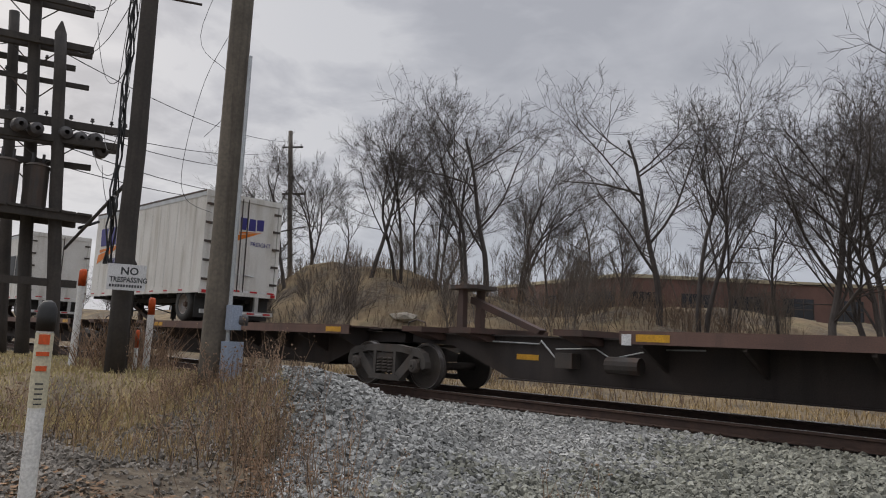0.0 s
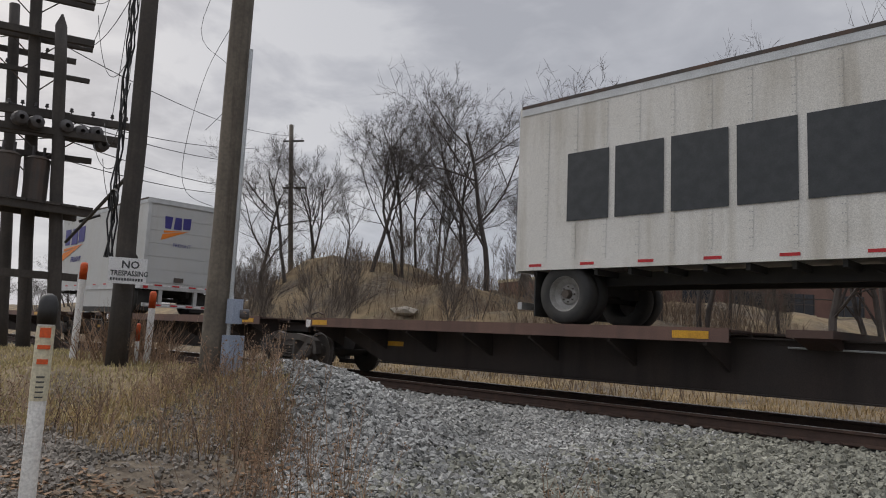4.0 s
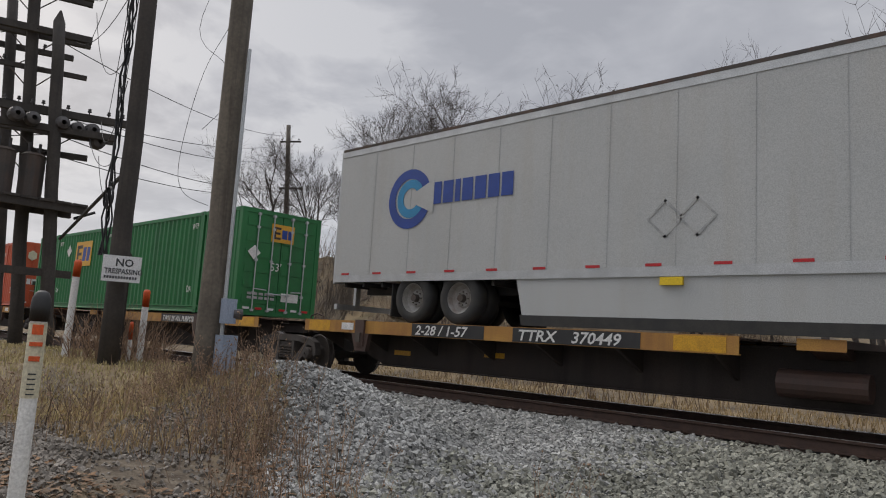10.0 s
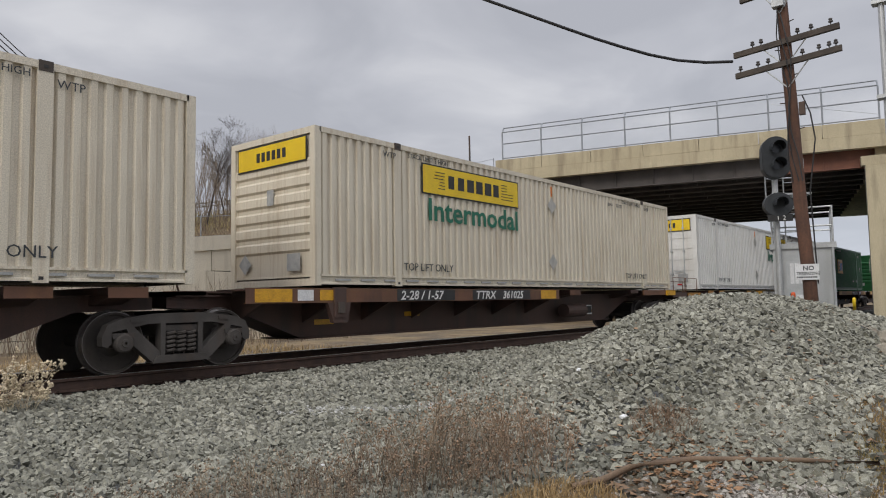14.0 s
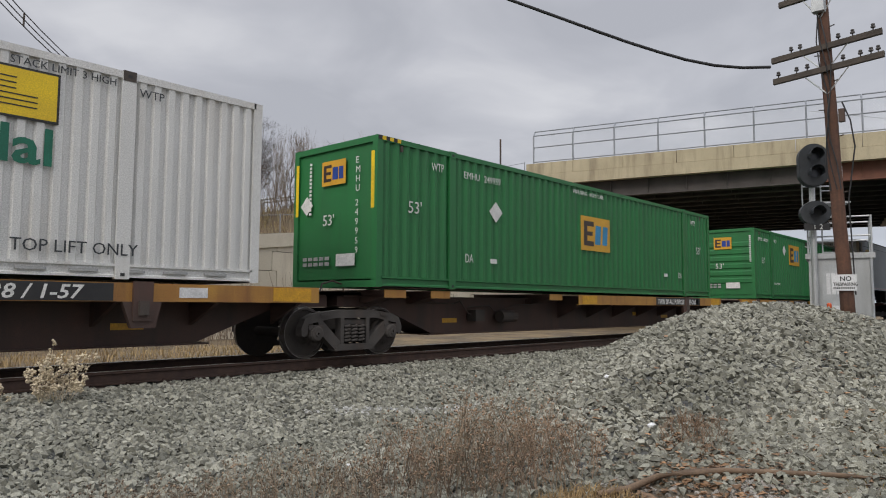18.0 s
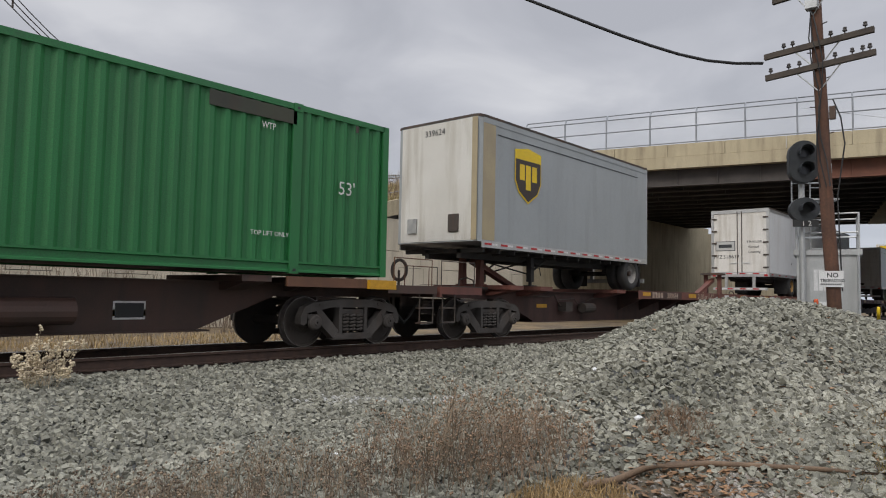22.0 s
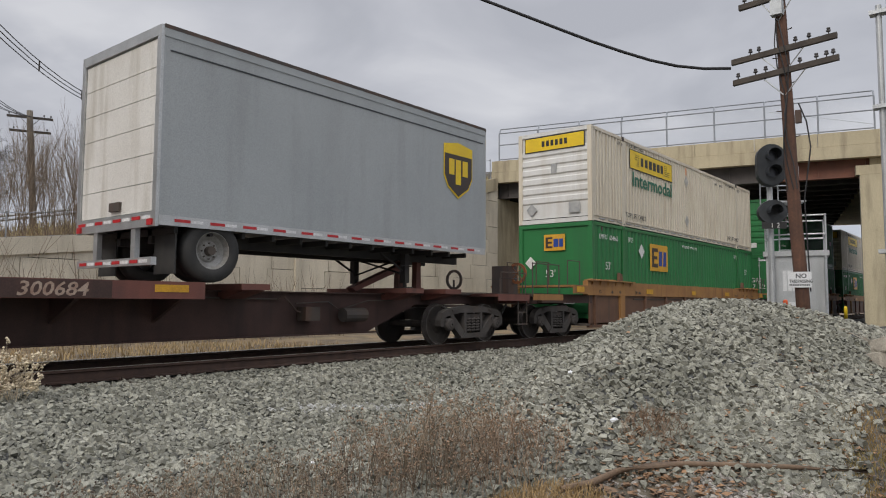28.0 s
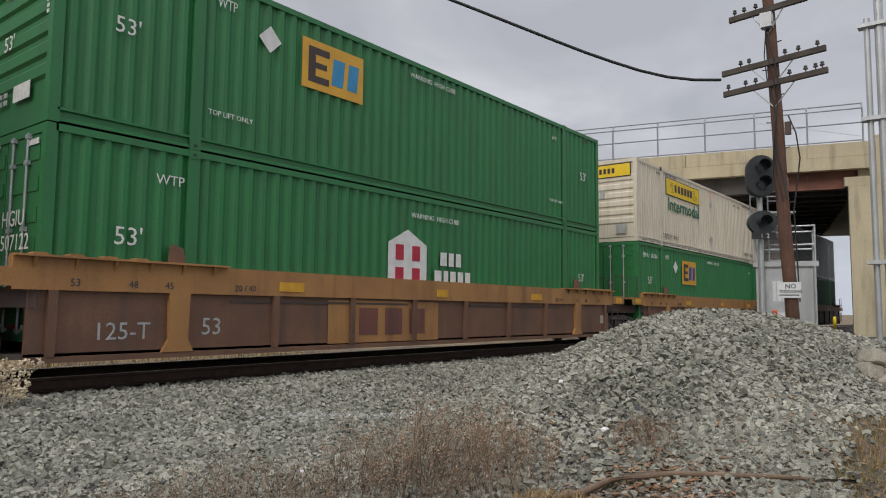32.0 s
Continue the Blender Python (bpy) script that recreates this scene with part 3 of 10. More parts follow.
# ---- the train ----
def roll(ob, x, z=0.0):
    """Puts a thing at its place along the train; it is keyed at the end."""
    ob.location = (x - ROLLED[0][1], YC, z)
    TRAIN.append((ob, x, z))
    return ob


TRUCK_MESH = {}


def truck_meshes():
    if TRUCK_MESH:
        return TRUCK_MESH
    # side frame: a casting with two windows and a spring nest
    bm = bmesh.new()
    y0, y1 = -1.10, -0.94
    prism(bm, [(-1.18, 0.60), (-1.13, 0.72), (-0.95, 0.80), (-0.36, 0.87), (0.36, 0.87), (0.95, 0.80), (1.13, 0.72), (1.18, 0.60),
               (1.0, 0.63), (0.52, 0.72), (-0.52, 0.72), (-1.0, 0.63)], y0, y1)
    for s in (-1, 1):
        prism(bm, [(s * 1.18, 0.61), (s * 1.06, 0.63), (s * 1.07, 0.45), (s * 1.13, 0.40), (s * 1.20, 0.43), (s * 1.205, 0.55)], y0, y1)      # pedestal jaw
        prism(bm, [(s * 0.86, 0.67), (s * 0.76, 0.69), (s * 0.33, 0.29), (s * 0.33, 0.16), (s * 0.44, 0.14), (s * 0.74, 0.40), (s * 0.79, 0.50)], y0, y1)
        prism(bm, [(s * 0.27, 0.73), (s * 0.345, 0.73), (s * 0.345, 0.24), (s * 0.27, 0.24)], y0 - 0.012, y1)
        prism(bm, [(s * 0.62, 0.81), (s * 0.80, 0.79), (s * 0.80, 0.75), (s * 0.62, 0.76)], y0 - 0.018, y0)      # cast pad
    prism(bm, [(-0.47, 0.14), (0.47, 0.14), (0.40, 0.25), (-0.40, 0.25)], y0 - 0.03, y1 + 0.05)
    prism(bm, [(-0.27, 0.60), (0.27, 0.60), (0.27, 0.69), (-0.27, 0.69)], y0 + 0.03, y1)
    TRUCK_MESH["side"] = finish(bm, "side_frame", 0.014)
    bm = bmesh.new()
    helix = []
    for k in range(41):
        a = k * 2 * math.pi / 8
        helix.append((0.075 * math.cos(a), -1.04 + 0.075 * math.sin(a), 0.27 + 0.32 * k / 40))
    tube(bm, helix, 0.024, 6)
    TRUCK_MESH["spring"] = finish(bm, "spring")
    bm = bmesh.new()
    lathe(bm, [(0.14, -1.06), (0.135, -1.14), (0.11, -1.165), (0.06, -1.17), (0.055, -1.185), (0.02, -1.187)], (0, 0, 0.457), "y", 16)
    TRUCK_MESH["bearing_cap"] = finish(bm, "bearing_cap")
    bm = bmesh.new()
    prism(bm, [(-0.17, 0.60), (0.17, 0.60), (0.15, 0.52), (-0.15, 0.52)], -1.115, -0.98)
    TRUCK_MESH["bearing_adapter"] = finish(bm, "bearing_adapter", 0.008)
    bm = bmesh.new()
    prism(bm, [(-1.02, 0.52), (1.02, 0.52), (1.06, 0.68), (0.5, 0.82), (-0.5, 0.82), (-1.06, 0.68)], -0.2, 0.2, "x")
    TRUCK_MESH["bolster"] = finish(bm, "bolster", 0.015)
    bm = bmesh.new()
    R = 0.455
    for s in (-1, 1):
        lathe(bm, [(r, s * d) for r, d in
                   [(0.09, 0.665), (R + 0.02, 0.665), (R + 0.03, 0.68), (R + 0.025, 0.692), (R, 0.70), (R - 0.01, 0.80), (R - 0.05, 0.80),
                    (R - 0.06, 0.765), (0.20, 0.745), (0.14, 0.80), (0.09, 0.80)]], (0, 0, 0), "y", 30)
    rod(bm, (0, -0.9, 0), (0, 0.9, 0), 0.085, sides=12)
    # the rims' cast pockets show that the wheel turns
    for s in (-1, 1):
        for k in range(3):
            a = k * 2.094
            rod(bm, (0.27 * math.cos(a), s * 0.748, 0.27 * math.sin(a)), (0.27 * math.cos(a), s * 0.762, 0.27 * math.sin(a)), 0.035, sides=8)
    TRUCK_MESH["wheelset"] = finish(bm, "wheelset", 0, False)
    TRUCK_MESH["wheelset"].materials.append(M_WHEEL)
    bm = bmesh.new()
    lathe(bm, [(R + 0.001, -0.70), (R + 0.004, -0.703), (R - 0.006, -0.803), (R - 0.014, -0.803)], (0, 0, 0), "y", 30, True)
    TRUCK_MESH["tread"] = finish(bm, "tread")
    for k in ("side", "spring", "bearing_cap", "bearing_adapter", "bolster"):
        TRUCK_MESH[k].materials.append(M_TRUCK)
    TRUCK_MESH["tread"].materials.append(M_TREAD)
    return TRUCK_MESH


def truck(parent, x):
    """A two-axle truck under a car: bolster with side frames, springs and two wheelsets."""
    T = truck_meshes()
    b = new("truck", T["bolster"])
    b.parent, b.location = parent, (x, 0, 0)
    for s in (1, -1):
        for key, nm, dx in (("side", "side_frame", 0), ("spring", "spring", -0.17), ("spring", "spring", 0.0), ("spring", "spring", 0.17),
                            ("bearing_cap", "bearing_cap", -0.9), ("bearing_cap", "bearing_cap", 0.9), ("bearing_adapter", "bearing_adapter", -0.9),
                            ("bearing_adapter", "bearing_adapter", 0.9)):
            if s == -1 and nm != "side_frame":
                continue
            o = new(nm, T[key])
            o.parent, o.location = b, (dx, 0, 0)
            o.rotation_euler = (0, 0, 0 if s == 1 else math.pi)
    for s in (-0.9, 0.9):
        wst = new("wheelset", T["wheelset"])
        wst.parent, wst.location = parent, (x + s, 0, 0.457)
        for turn in (0, math.pi):
            t = new("tread", T["tread"])
            t.parent, t.rotation_euler = wst, (0, 0, turn)
        WHEELS.append((wst, x + s))
    return b


def hitch(parent, x, way, material, up=0.98):
    """A raised trailer hitch: post, brace running back along the car, and a top plate."""
    h = bmesh.new()
    z0, z1 = 1.16, 1.16 + up
    for y in (-0.28, 0.28):
        prism(h, [(x - 0.09, z0), (x + 0.09, z0), (x + 0.06, z1 - 0.08), (x - 0.06, z1 - 0.08)], y - 0.07, y + 0.07)
    box(h, x - 0.12, x + 0.12, -0.4, 0.4, z0, z0 + 0.12)
    post = part("hitch", h, material, parent, "raised trailer hitch", 0.01)
    h = bmesh.new()
    prism(h, [(x + way * 0.05, z1 - 0.22), (x + way * 0.05, z1 - 0.36), (x + way * 1.75, z0 + 0.02), (x + way * 1.85, z0 + 0.10)], -0.1, 0.1)
    part("brace", h, material, post)
    h = bmesh.new()
    prism(h, [(x - 0.42, -0.3), (x - 0.2, -0.44), (x + 0.25, -0.44), (x + 0.42, -0.3), (x + 0.42, 0.3), (x + 0.25, 0.44), (x - 0.2, 0.44), (x - 0.42, 0.3)], z1 - 0.08, z1, "z")
    part("top_plate", h, M_STEEL_DARK, post, "", 0.01)
    return post


def spine_unit(X0, X1, side, paint, deck_edge, text="", number="", first=False, last=False, hitch_at=None, tank=False,
               label="", group="spine cars", slide=0.0):
    """One platform of an articulated spine car: fish-bellied centre sill, wheel deck at one end, hitch, trucks."""
    L = X1 - X0
    u = roll(thing("spine_car", label, "railway car", group), X0)
    rnd = random.Random(int(X0 * 7) + 900)
    hy = 0.42
    plain = deck_edge in (M_EDGE, M_RED)          # cars without the ochre deck edge
    x0, x1 = (-2.1 if first else 0.12), (L + 2.1 if last else L - 0.12)
    bm = bmesh.new()
    prism(bm, [(x0, 0.94), (1.3, 0.90), (2.8, 0.34), (L - 2.8, 0.34), (L - 1.3, 0.90), (x1, 0.92), (x1, 1.12), (x0, 1.12)], -hy, hy)
    sill = M_SILL if X0 < 90 else M_REDSILL if paint == M_RED else paint              # the older cars are black with soot below
    part("centre_sill", bm, sill, u, "deep fish-bellied centre sill", 0.008)
    bm = bmesh.new()
    box(bm, x0 + 0.1, x1 - 0.1, -hy - 0.10, hy + 0.10, 1.12, 1.145)
    part("top_flange", bm, sill, u)
    bm = bmesh.new()
    box(bm, 2.6, L - 2.6, -hy - 0.09, hy + 0.09, 0.315, 0.34)
    part("bottom_flange", bm, sill, u)
    for xe in (0.0, L):
        bm = bmesh.new()
        box(bm, xe - 0.75, xe + 0.75, -0.55, 0.55, 1.145, 1.20)
        box(bm, xe - 0.5, xe + 0.5, -0.62, 0.62, 0.84, 0.90)
        part("articulation_plate", bm, M_STEEL_DARK, u, "", 0.008)
    # the wheel deck
    a, b = ((1.0, 10.9) if side == "left" else (L - 10.9, L - 1.0))
    for s in (-1, 1):
        bm = bmesh.new()
        zl = 1.05 if deck_edge == M_EDGE else 0.99
        prism(bm, [(s * 1.30, zl), (s * 1.30, 1.25), (s * 1.22, 1.25), (s * 1.22, 1.235), (s * 1.28, 1.235), (s * 1.28, zl + 0.015), (s * 1.22, zl + 0.015), (s * 1.22, zl)], a, b, "x")
        part("side_sill", bm, deck_edge, u)
        bm = bmesh.new()
        box(bm, a, b, s * 0.45 if s > 0 else -1.225, 1.225 if s > 0 else -0.45, 1.20, 1.232)
        part("deck_plate", bm, paint, u)
        for k in range(7):
            xx = a + 0.35 + k * (b - a - 0.7) / 6
            g = bmesh.new()
            prism(g, [(s * 1.27, 1.0), (s * 1.27, 1.2), (s * hy, 1.2), (s * hy, 0.62)], xx - 0.03, xx + 0.03, "x")
            part("crossbearer", g, sill, u)
    # cross arms that carry the container's corners on the bare sill
    bare = (0.9, 2.2, L - 11.9) if side == "right" else (11.9, L - 2.2, L - 0.9)
    for xx in bare:
        bm = bmesh.new()
        box(bm, xx - 0.28, xx + 0.28, -1.22, 1.22, 1.147, 1.25)
        prism(bm, [(-1.20, 1.147), (1.20, 1.147), (0.6, 1.0), (-0.6, 1.0)], xx - 0.2, xx + 0.2, "x")
        arm = part("cross_arm", bm, paint, u, "", 0.008)
        if not plain and not (last and xx > L - 3):
            bx("arm_end", arm, deck_edge, xx - 0.29, xx + 0.29, -1.235, -1.221, 1.10, 1.252)
    # container guides that hang from the deck edge
    gx = a + 2.0 if side == "left" else b - 3.1
    for s in ((-1, 1) if deck_edge != M_EDGE else ()):
        bm = bmesh.new()
        prism(bm, [(gx - 0.28, 0.99), (gx + 0.28, 0.99), (gx + 0.2, 0.62), (gx - 0.14, 0.62)], s * 1.27 - 0.05, s * 1.27 + 0.05)
        box(bm, gx - 0.14, gx + 0.14, s * 1.31 - 0.04, s * 1.31 + 0.04, 0.72, 1.27)
        part("container_guide", bm, paint, u, "", 0.008)
        bx("guide_latch", u, M_STEEL_DARK, gx - 0.07, gx + 0.07, s * 1.36 - 0.03, s * 1.36 + 0.03, 0.80, 1.0)
    # yellow reflectors
    spots = [(3.4, 0.62), (L - 3.9, 0.62), ((a + b) / 2, 0.72)] if not plain else [(3.2, 0.75)]
    for xx, zz in spots:
        bx("reflector", u, M_REFLECT, xx - 0.25, xx + 0.25, -hy - 0.006, -hy - 0.001, zz - 0.05, zz + 0.05)
    for xx in (a + 0.55, b - 0.55):
        if plain:
            bx("reflector", u, M_REFLECT, xx - 0.27, xx + 0.27, -1.306, -1.300, 1.09, 1.20)
        else:
            bx("reflector", u, M_REFLECT, xx - 0.38, xx + 0.38, -1.306, -1.300, 1.01, 1.23)
    if deck_edge == M_WORNEDGE:                   # worn patches of ochre and white between the rust
        e, d = (a, 1) if side == "left" else (b, -1)
        for mat, p0, p1 in ((M_TAPE_WHITE, 1.05, 1.4), (M_REFLECT, 1.55, 1.95)) + (() if side == "left" else ((M_TAPE_WHITE, 0.02, 0.14), (M_REFLECT, 6.1, 6.6))):
            bx("reflector", u, mat, *sorted((e + d * p0, e + d * p1)), -1.306, -1.300, 1.03, 1.22)
    elif deck_edge == M_EDGE:
        bx("reflector", u, M_TAPE_WHITE, a + 0.04, a + 0.2, -1.306, -1.300, 1.03, 1.2)
    else:
        bx("reflector", u, M_TAPE_WHITE, (a + 1.35 if side == "left" else b - 2.55), (a + 1.75 if side == "left" else b - 2.1), -1.306, -1.300, 1.05, 1.2)
    # brake pipe and rigging along the sill
    p = 2.0 if side == "right" else 11.4
    q = p + 4.6
    pipe = M_GREY_DECAL if deck_edge == M_EDGE else M_STEEL_DARK
    if not tank:
        bm = bmesh.new()
        tube(bm, [(p, -hy - 0.05, 1.02), (p + 1.5, -hy - 0.05, 1.0), (p + 1.6, -hy - 0.14, 1.06), (p + 1.9, -hy - 0.14, 0.78), (p + 2.2, -hy - 0.12, 0.72)], 0.016)
        part("brake_pipe", bm, pipe, u)
        bm = bmesh.new()
        tube(bm, [(p + 1.9, -hy - 0.10, 0.92), (p + 2.7, -hy - 0.10, 0.96), (p + 3.0, -hy - 0.10, 0.80), (q - 0.8, -hy - 0.10, 0.98), (q, -hy - 0.06, 1.0)], 0.014)
        part("brake_pipe", bm, pipe, u)
        bm = bmesh.new()
        box(bm, p + 2.0, p + 2.35, -hy - 0.28, -hy - 0.02, 0.60, 0.86)
        part("brake_valve", bm, M_STEEL_DARK, u, "", 0.01)
        bm = bmesh.new()
        rod(bm, (p + 3.0, -hy - 0.2, 0.70), (p + 3.6, -hy - 0.2, 0.70), 0.14, sides=12)
        part("brake_cylinder", bm, M_STEEL_DARK, u, "", 0.01)
    if tank:
        bm = bmesh.new()
        xx = L - 5.4 if side == "left" else 4.0
        rod(bm, (xx - 0.55, -0.75, 0.66), (xx + 0.55, -0.75, 0.66), 0.19, sides=16)
        part("air_reservoir", bm, paint, u, "brown cylindrical air tank", 0.02)
        bx("data_plate", u, M_WHITE_INK, xx + 1.25, xx + 1.75, -hy - 0.006, -hy - 0.001, 0.52, 0.80)
        bx("data_plate_face", u, M_BLACK, xx + 1.28, xx + 1.72, -hy - 0.012, -hy - 0.007, 0.55, 0.77)
    if hitch_at is not None:
        for hx, way in hitch_at:
            hitch(u, hx, way, M_RED if paint == M_RED else M_BROWN)
    # writing on the deck edge
    mid = (a + b) / 2
    if text:
        w0 = mid - 1.3 + slide if side == "left" else mid - 0.3
        long = len(text) > 12
        if paint != M_RED:
            bx("stencil_panel", u, M_BLACK, w0 - 0.1, w0 + (3.3 if long else 1.75), -1.306, -1.300, 1.0, 1.24)
        if paint == M_RED and not long:
            bx("reflector", u, M_REFLECT, w0 - 0.78, w0 - 0.13, -1.306, -1.300, 1.06, 1.2)
        letters(text, u, M_WHITE_INK if paint != M_RED else M_FADED_INK, (w0, -1.309, 1.03), 0.155 if long else 0.18, squeeze=3.05 / (0.113 * len(text) + 0.2) if long else 1.15, shear=0.2, bold=0.004)
    if number:
        w0 = mid + 1.2 + slide if side == "left" else mid - 4.0
        bx("stencil_panel", u, M_BLACK if paint != M_RED else M_REDSILL, w0 - 0.1, w0 + 2.3, -1.306, -1.300, 1.0, 1.24)
        ink = M_WHITE_INK if paint != M_RED else M_FADED_INK
        if paint != M_RED:
            letters("TTRX", u, ink, (w0, -1.309, 1.03), 0.18, squeeze=1.2, shear=0.2, bold=0.004)
        else:
            bars(u, ink, (w0, -1.309, 1.03), 0.85, 0.18, count=4)
        letters(number, u, ink, (w0 + 1.08, -1.309, 1.03), 0.18, squeeze=1.15, shear=0.2, bold=0.004)
    truck(u, 0.0)
    if last:
        truck(u, L)
    for flag, xe, s in ((first, 0.0, -1), (last, L, 1)):
        if not flag:
            continue
        # end platform with coupler, hand rails and steps
        e = xe + s * 1.55
        bm = bmesh.new()
        box(bm, min(e - s * 0.9, e + s * 0.5), max(e - s * 0.9, e + s * 0.5), -1.35, 1.35, 1.10, 1.16)
        box(bm, min(e + s * 0.42, e + s * 0.5), max(e + s * 0.42, e + s * 0.5), -1.35, 1.35, 0.94, 1.10)
        part("end_platform", bm, paint, u, "", 0.008)
        if last and not plain:                    # rusty edge strip with a yellow end beside the last truck
            bx("edge_strip", u, M_WORNEDGE, L - 1.65, L + 0.15, -1.30, -1.24, 1.08, 1.25)
            bx("edge_strip", u, M_REFLECT, L + 0.152, L + 0.85, -1.37, -1.30, 1.07, 1.24)
        bx("end_sill_edge", u, M_RED if paint == M_RED else M_BROWN if last else M_YELLOW, min(e - s * 0.9, e + s * 0.5), max(e - s * 0.9, e + s * 0.5), -1.365, -1.352, 1.00, 1.16)
        for pts in ([(e - s * 0.7, -1.30, 1.16), (e - s * 0.7, -1.30, 1.70), (e + s * 0.4, -1.30, 1.70), (e + s * 0.4, -1.30, 1.16)],
                    [(e + s * 0.42, -1.2, 1.16), (e + s * 0.42, -1.2, 1.56), (e + s * 0.42, -0.5, 1.6), (e + s * 0.42, -0.5, 1.16)]):
            bm = bmesh.new()
            tube(bm, pts, 0.012)
            part("hand_rail", bm, M_WORNEDGE if paint != M_RED else M_STEEL_DARK, u)
        bm = bmesh.new()
        for zz in (0.40, 0.70):
            box(bm, min(e, e + s * 0.4), max(e, e + s * 0.4), -1.36, -1.22, zz, zz + 0.03)
        for xx in (e, e + s * 0.4):
            rod(bm, (xx, -1.34, 0.40), (xx, -1.34, 1.0), 0.013, sides=6)
        part("side_step", bm, M_STEEL_DARK, u)
        bm = bmesh.new()
        box(bm, min(xe + s * 1.2, xe + s * 2.0), max(xe + s * 1.2, xe + s * 2.0), -0.09, 0.09, 0.72, 0.92)
        box(bm, min(xe + s * 1.95, xe + s * 2.18), max(xe + s * 1.95, xe + s * 2.18), -0.16, 0.16, 0.66, 0.98)
        part("coupler", bm, M_STEEL_DARK, u, "", 0.02)
        bm = bmesh.new()
        tube(bm, [(xe + s * 1.6, -0.35, 0.85), (xe + s * 1.9, -0.38, 0.55), (xe + s * 2.1, -0.38, 0.38), (xe + s * 2.2, -0.3, 0.42)], 0.03, 8)
        part("air_hose", bm, M_RUBBER, u)
        bm = bmesh.new()
        lathe(bm, [(0.20, -0.01), (0.27, -0.01), (0.27, 0.03), (0.20, 0.03)], (e - s * 0.2, 0.55, 1.55), "x", 18, True)
        rod(bm, (e - s * 0.2, 0.55, 1.16), (e - s * 0.2, 0.55, 1.55), 0.03, sides=6)
        part("brake_wheel", bm, M_STEEL_DARK, u)
    bm = bmesh.new()
    xx = 0.1
    rod(bm, (xx - 0.3, -0.3, 1.2), (xx - 0.25, -0.3, 1.36), 0.018, sides=6)
    tube(bm, [(xx - 0.25, -0.3, 1.36), (xx, -0.3, 1.42), (xx + 0.25, -0.3, 1.36), (xx + 0.3, -0.3, 1.2)], 0.018)
    part("lifting_loop", bm, M_STEEL_DARK, u)
    return u


LEN, WID, HIG = 16.15, 2.59, 2.90
P40 = 2.17        # the inset of the forty-foot posts


def corrugated(length, z0, z1, pitch, depth, flat_out=0.07, slope=0.066, y=0.0):
    """An upright folded sheet along x from 0 to length; the outer folds at y, the inner ones deeper."""
    bm = bmesh.new()
    n = max(1, round(length / pitch))
    p = length / n
    inner = max(0.02, p - flat_out - 2 * slope)
    prof = [(0.0, depth)]
    for k in range(n):
        o = k * p
        prof += [(o + inner / 2, depth), (o + inner / 2 + slope, 0.0), (o + inner / 2 + slope + flat_out, 0.0), (o + inner / 2 + 2 * slope + flat_out, depth)]
    prof.append((length, depth))
    lo, hi = [bm.verts.new((x, y + d, z0)) for x, d in prof], [bm.verts.new((x, y + d, z1)) for x, d in prof]
    for i in range(len(prof) - 1):
        bm.faces.new((lo[i], lo[i + 1], hi[i + 1], hi[i]))
    return bm


def diamond(bm, x, y, z, r, t=0.005):
    prism(bm, [(x - r, z), (x, z - r), (x + r, z), (x, z + r)], y - t, y)


CONTAINER_MESH = {}


def container_mesh(key, make):
    if key not in CONTAINER_MESH:
        CONTAINER_MESH[key] = make()
    return CONTAINER_MESH[key]


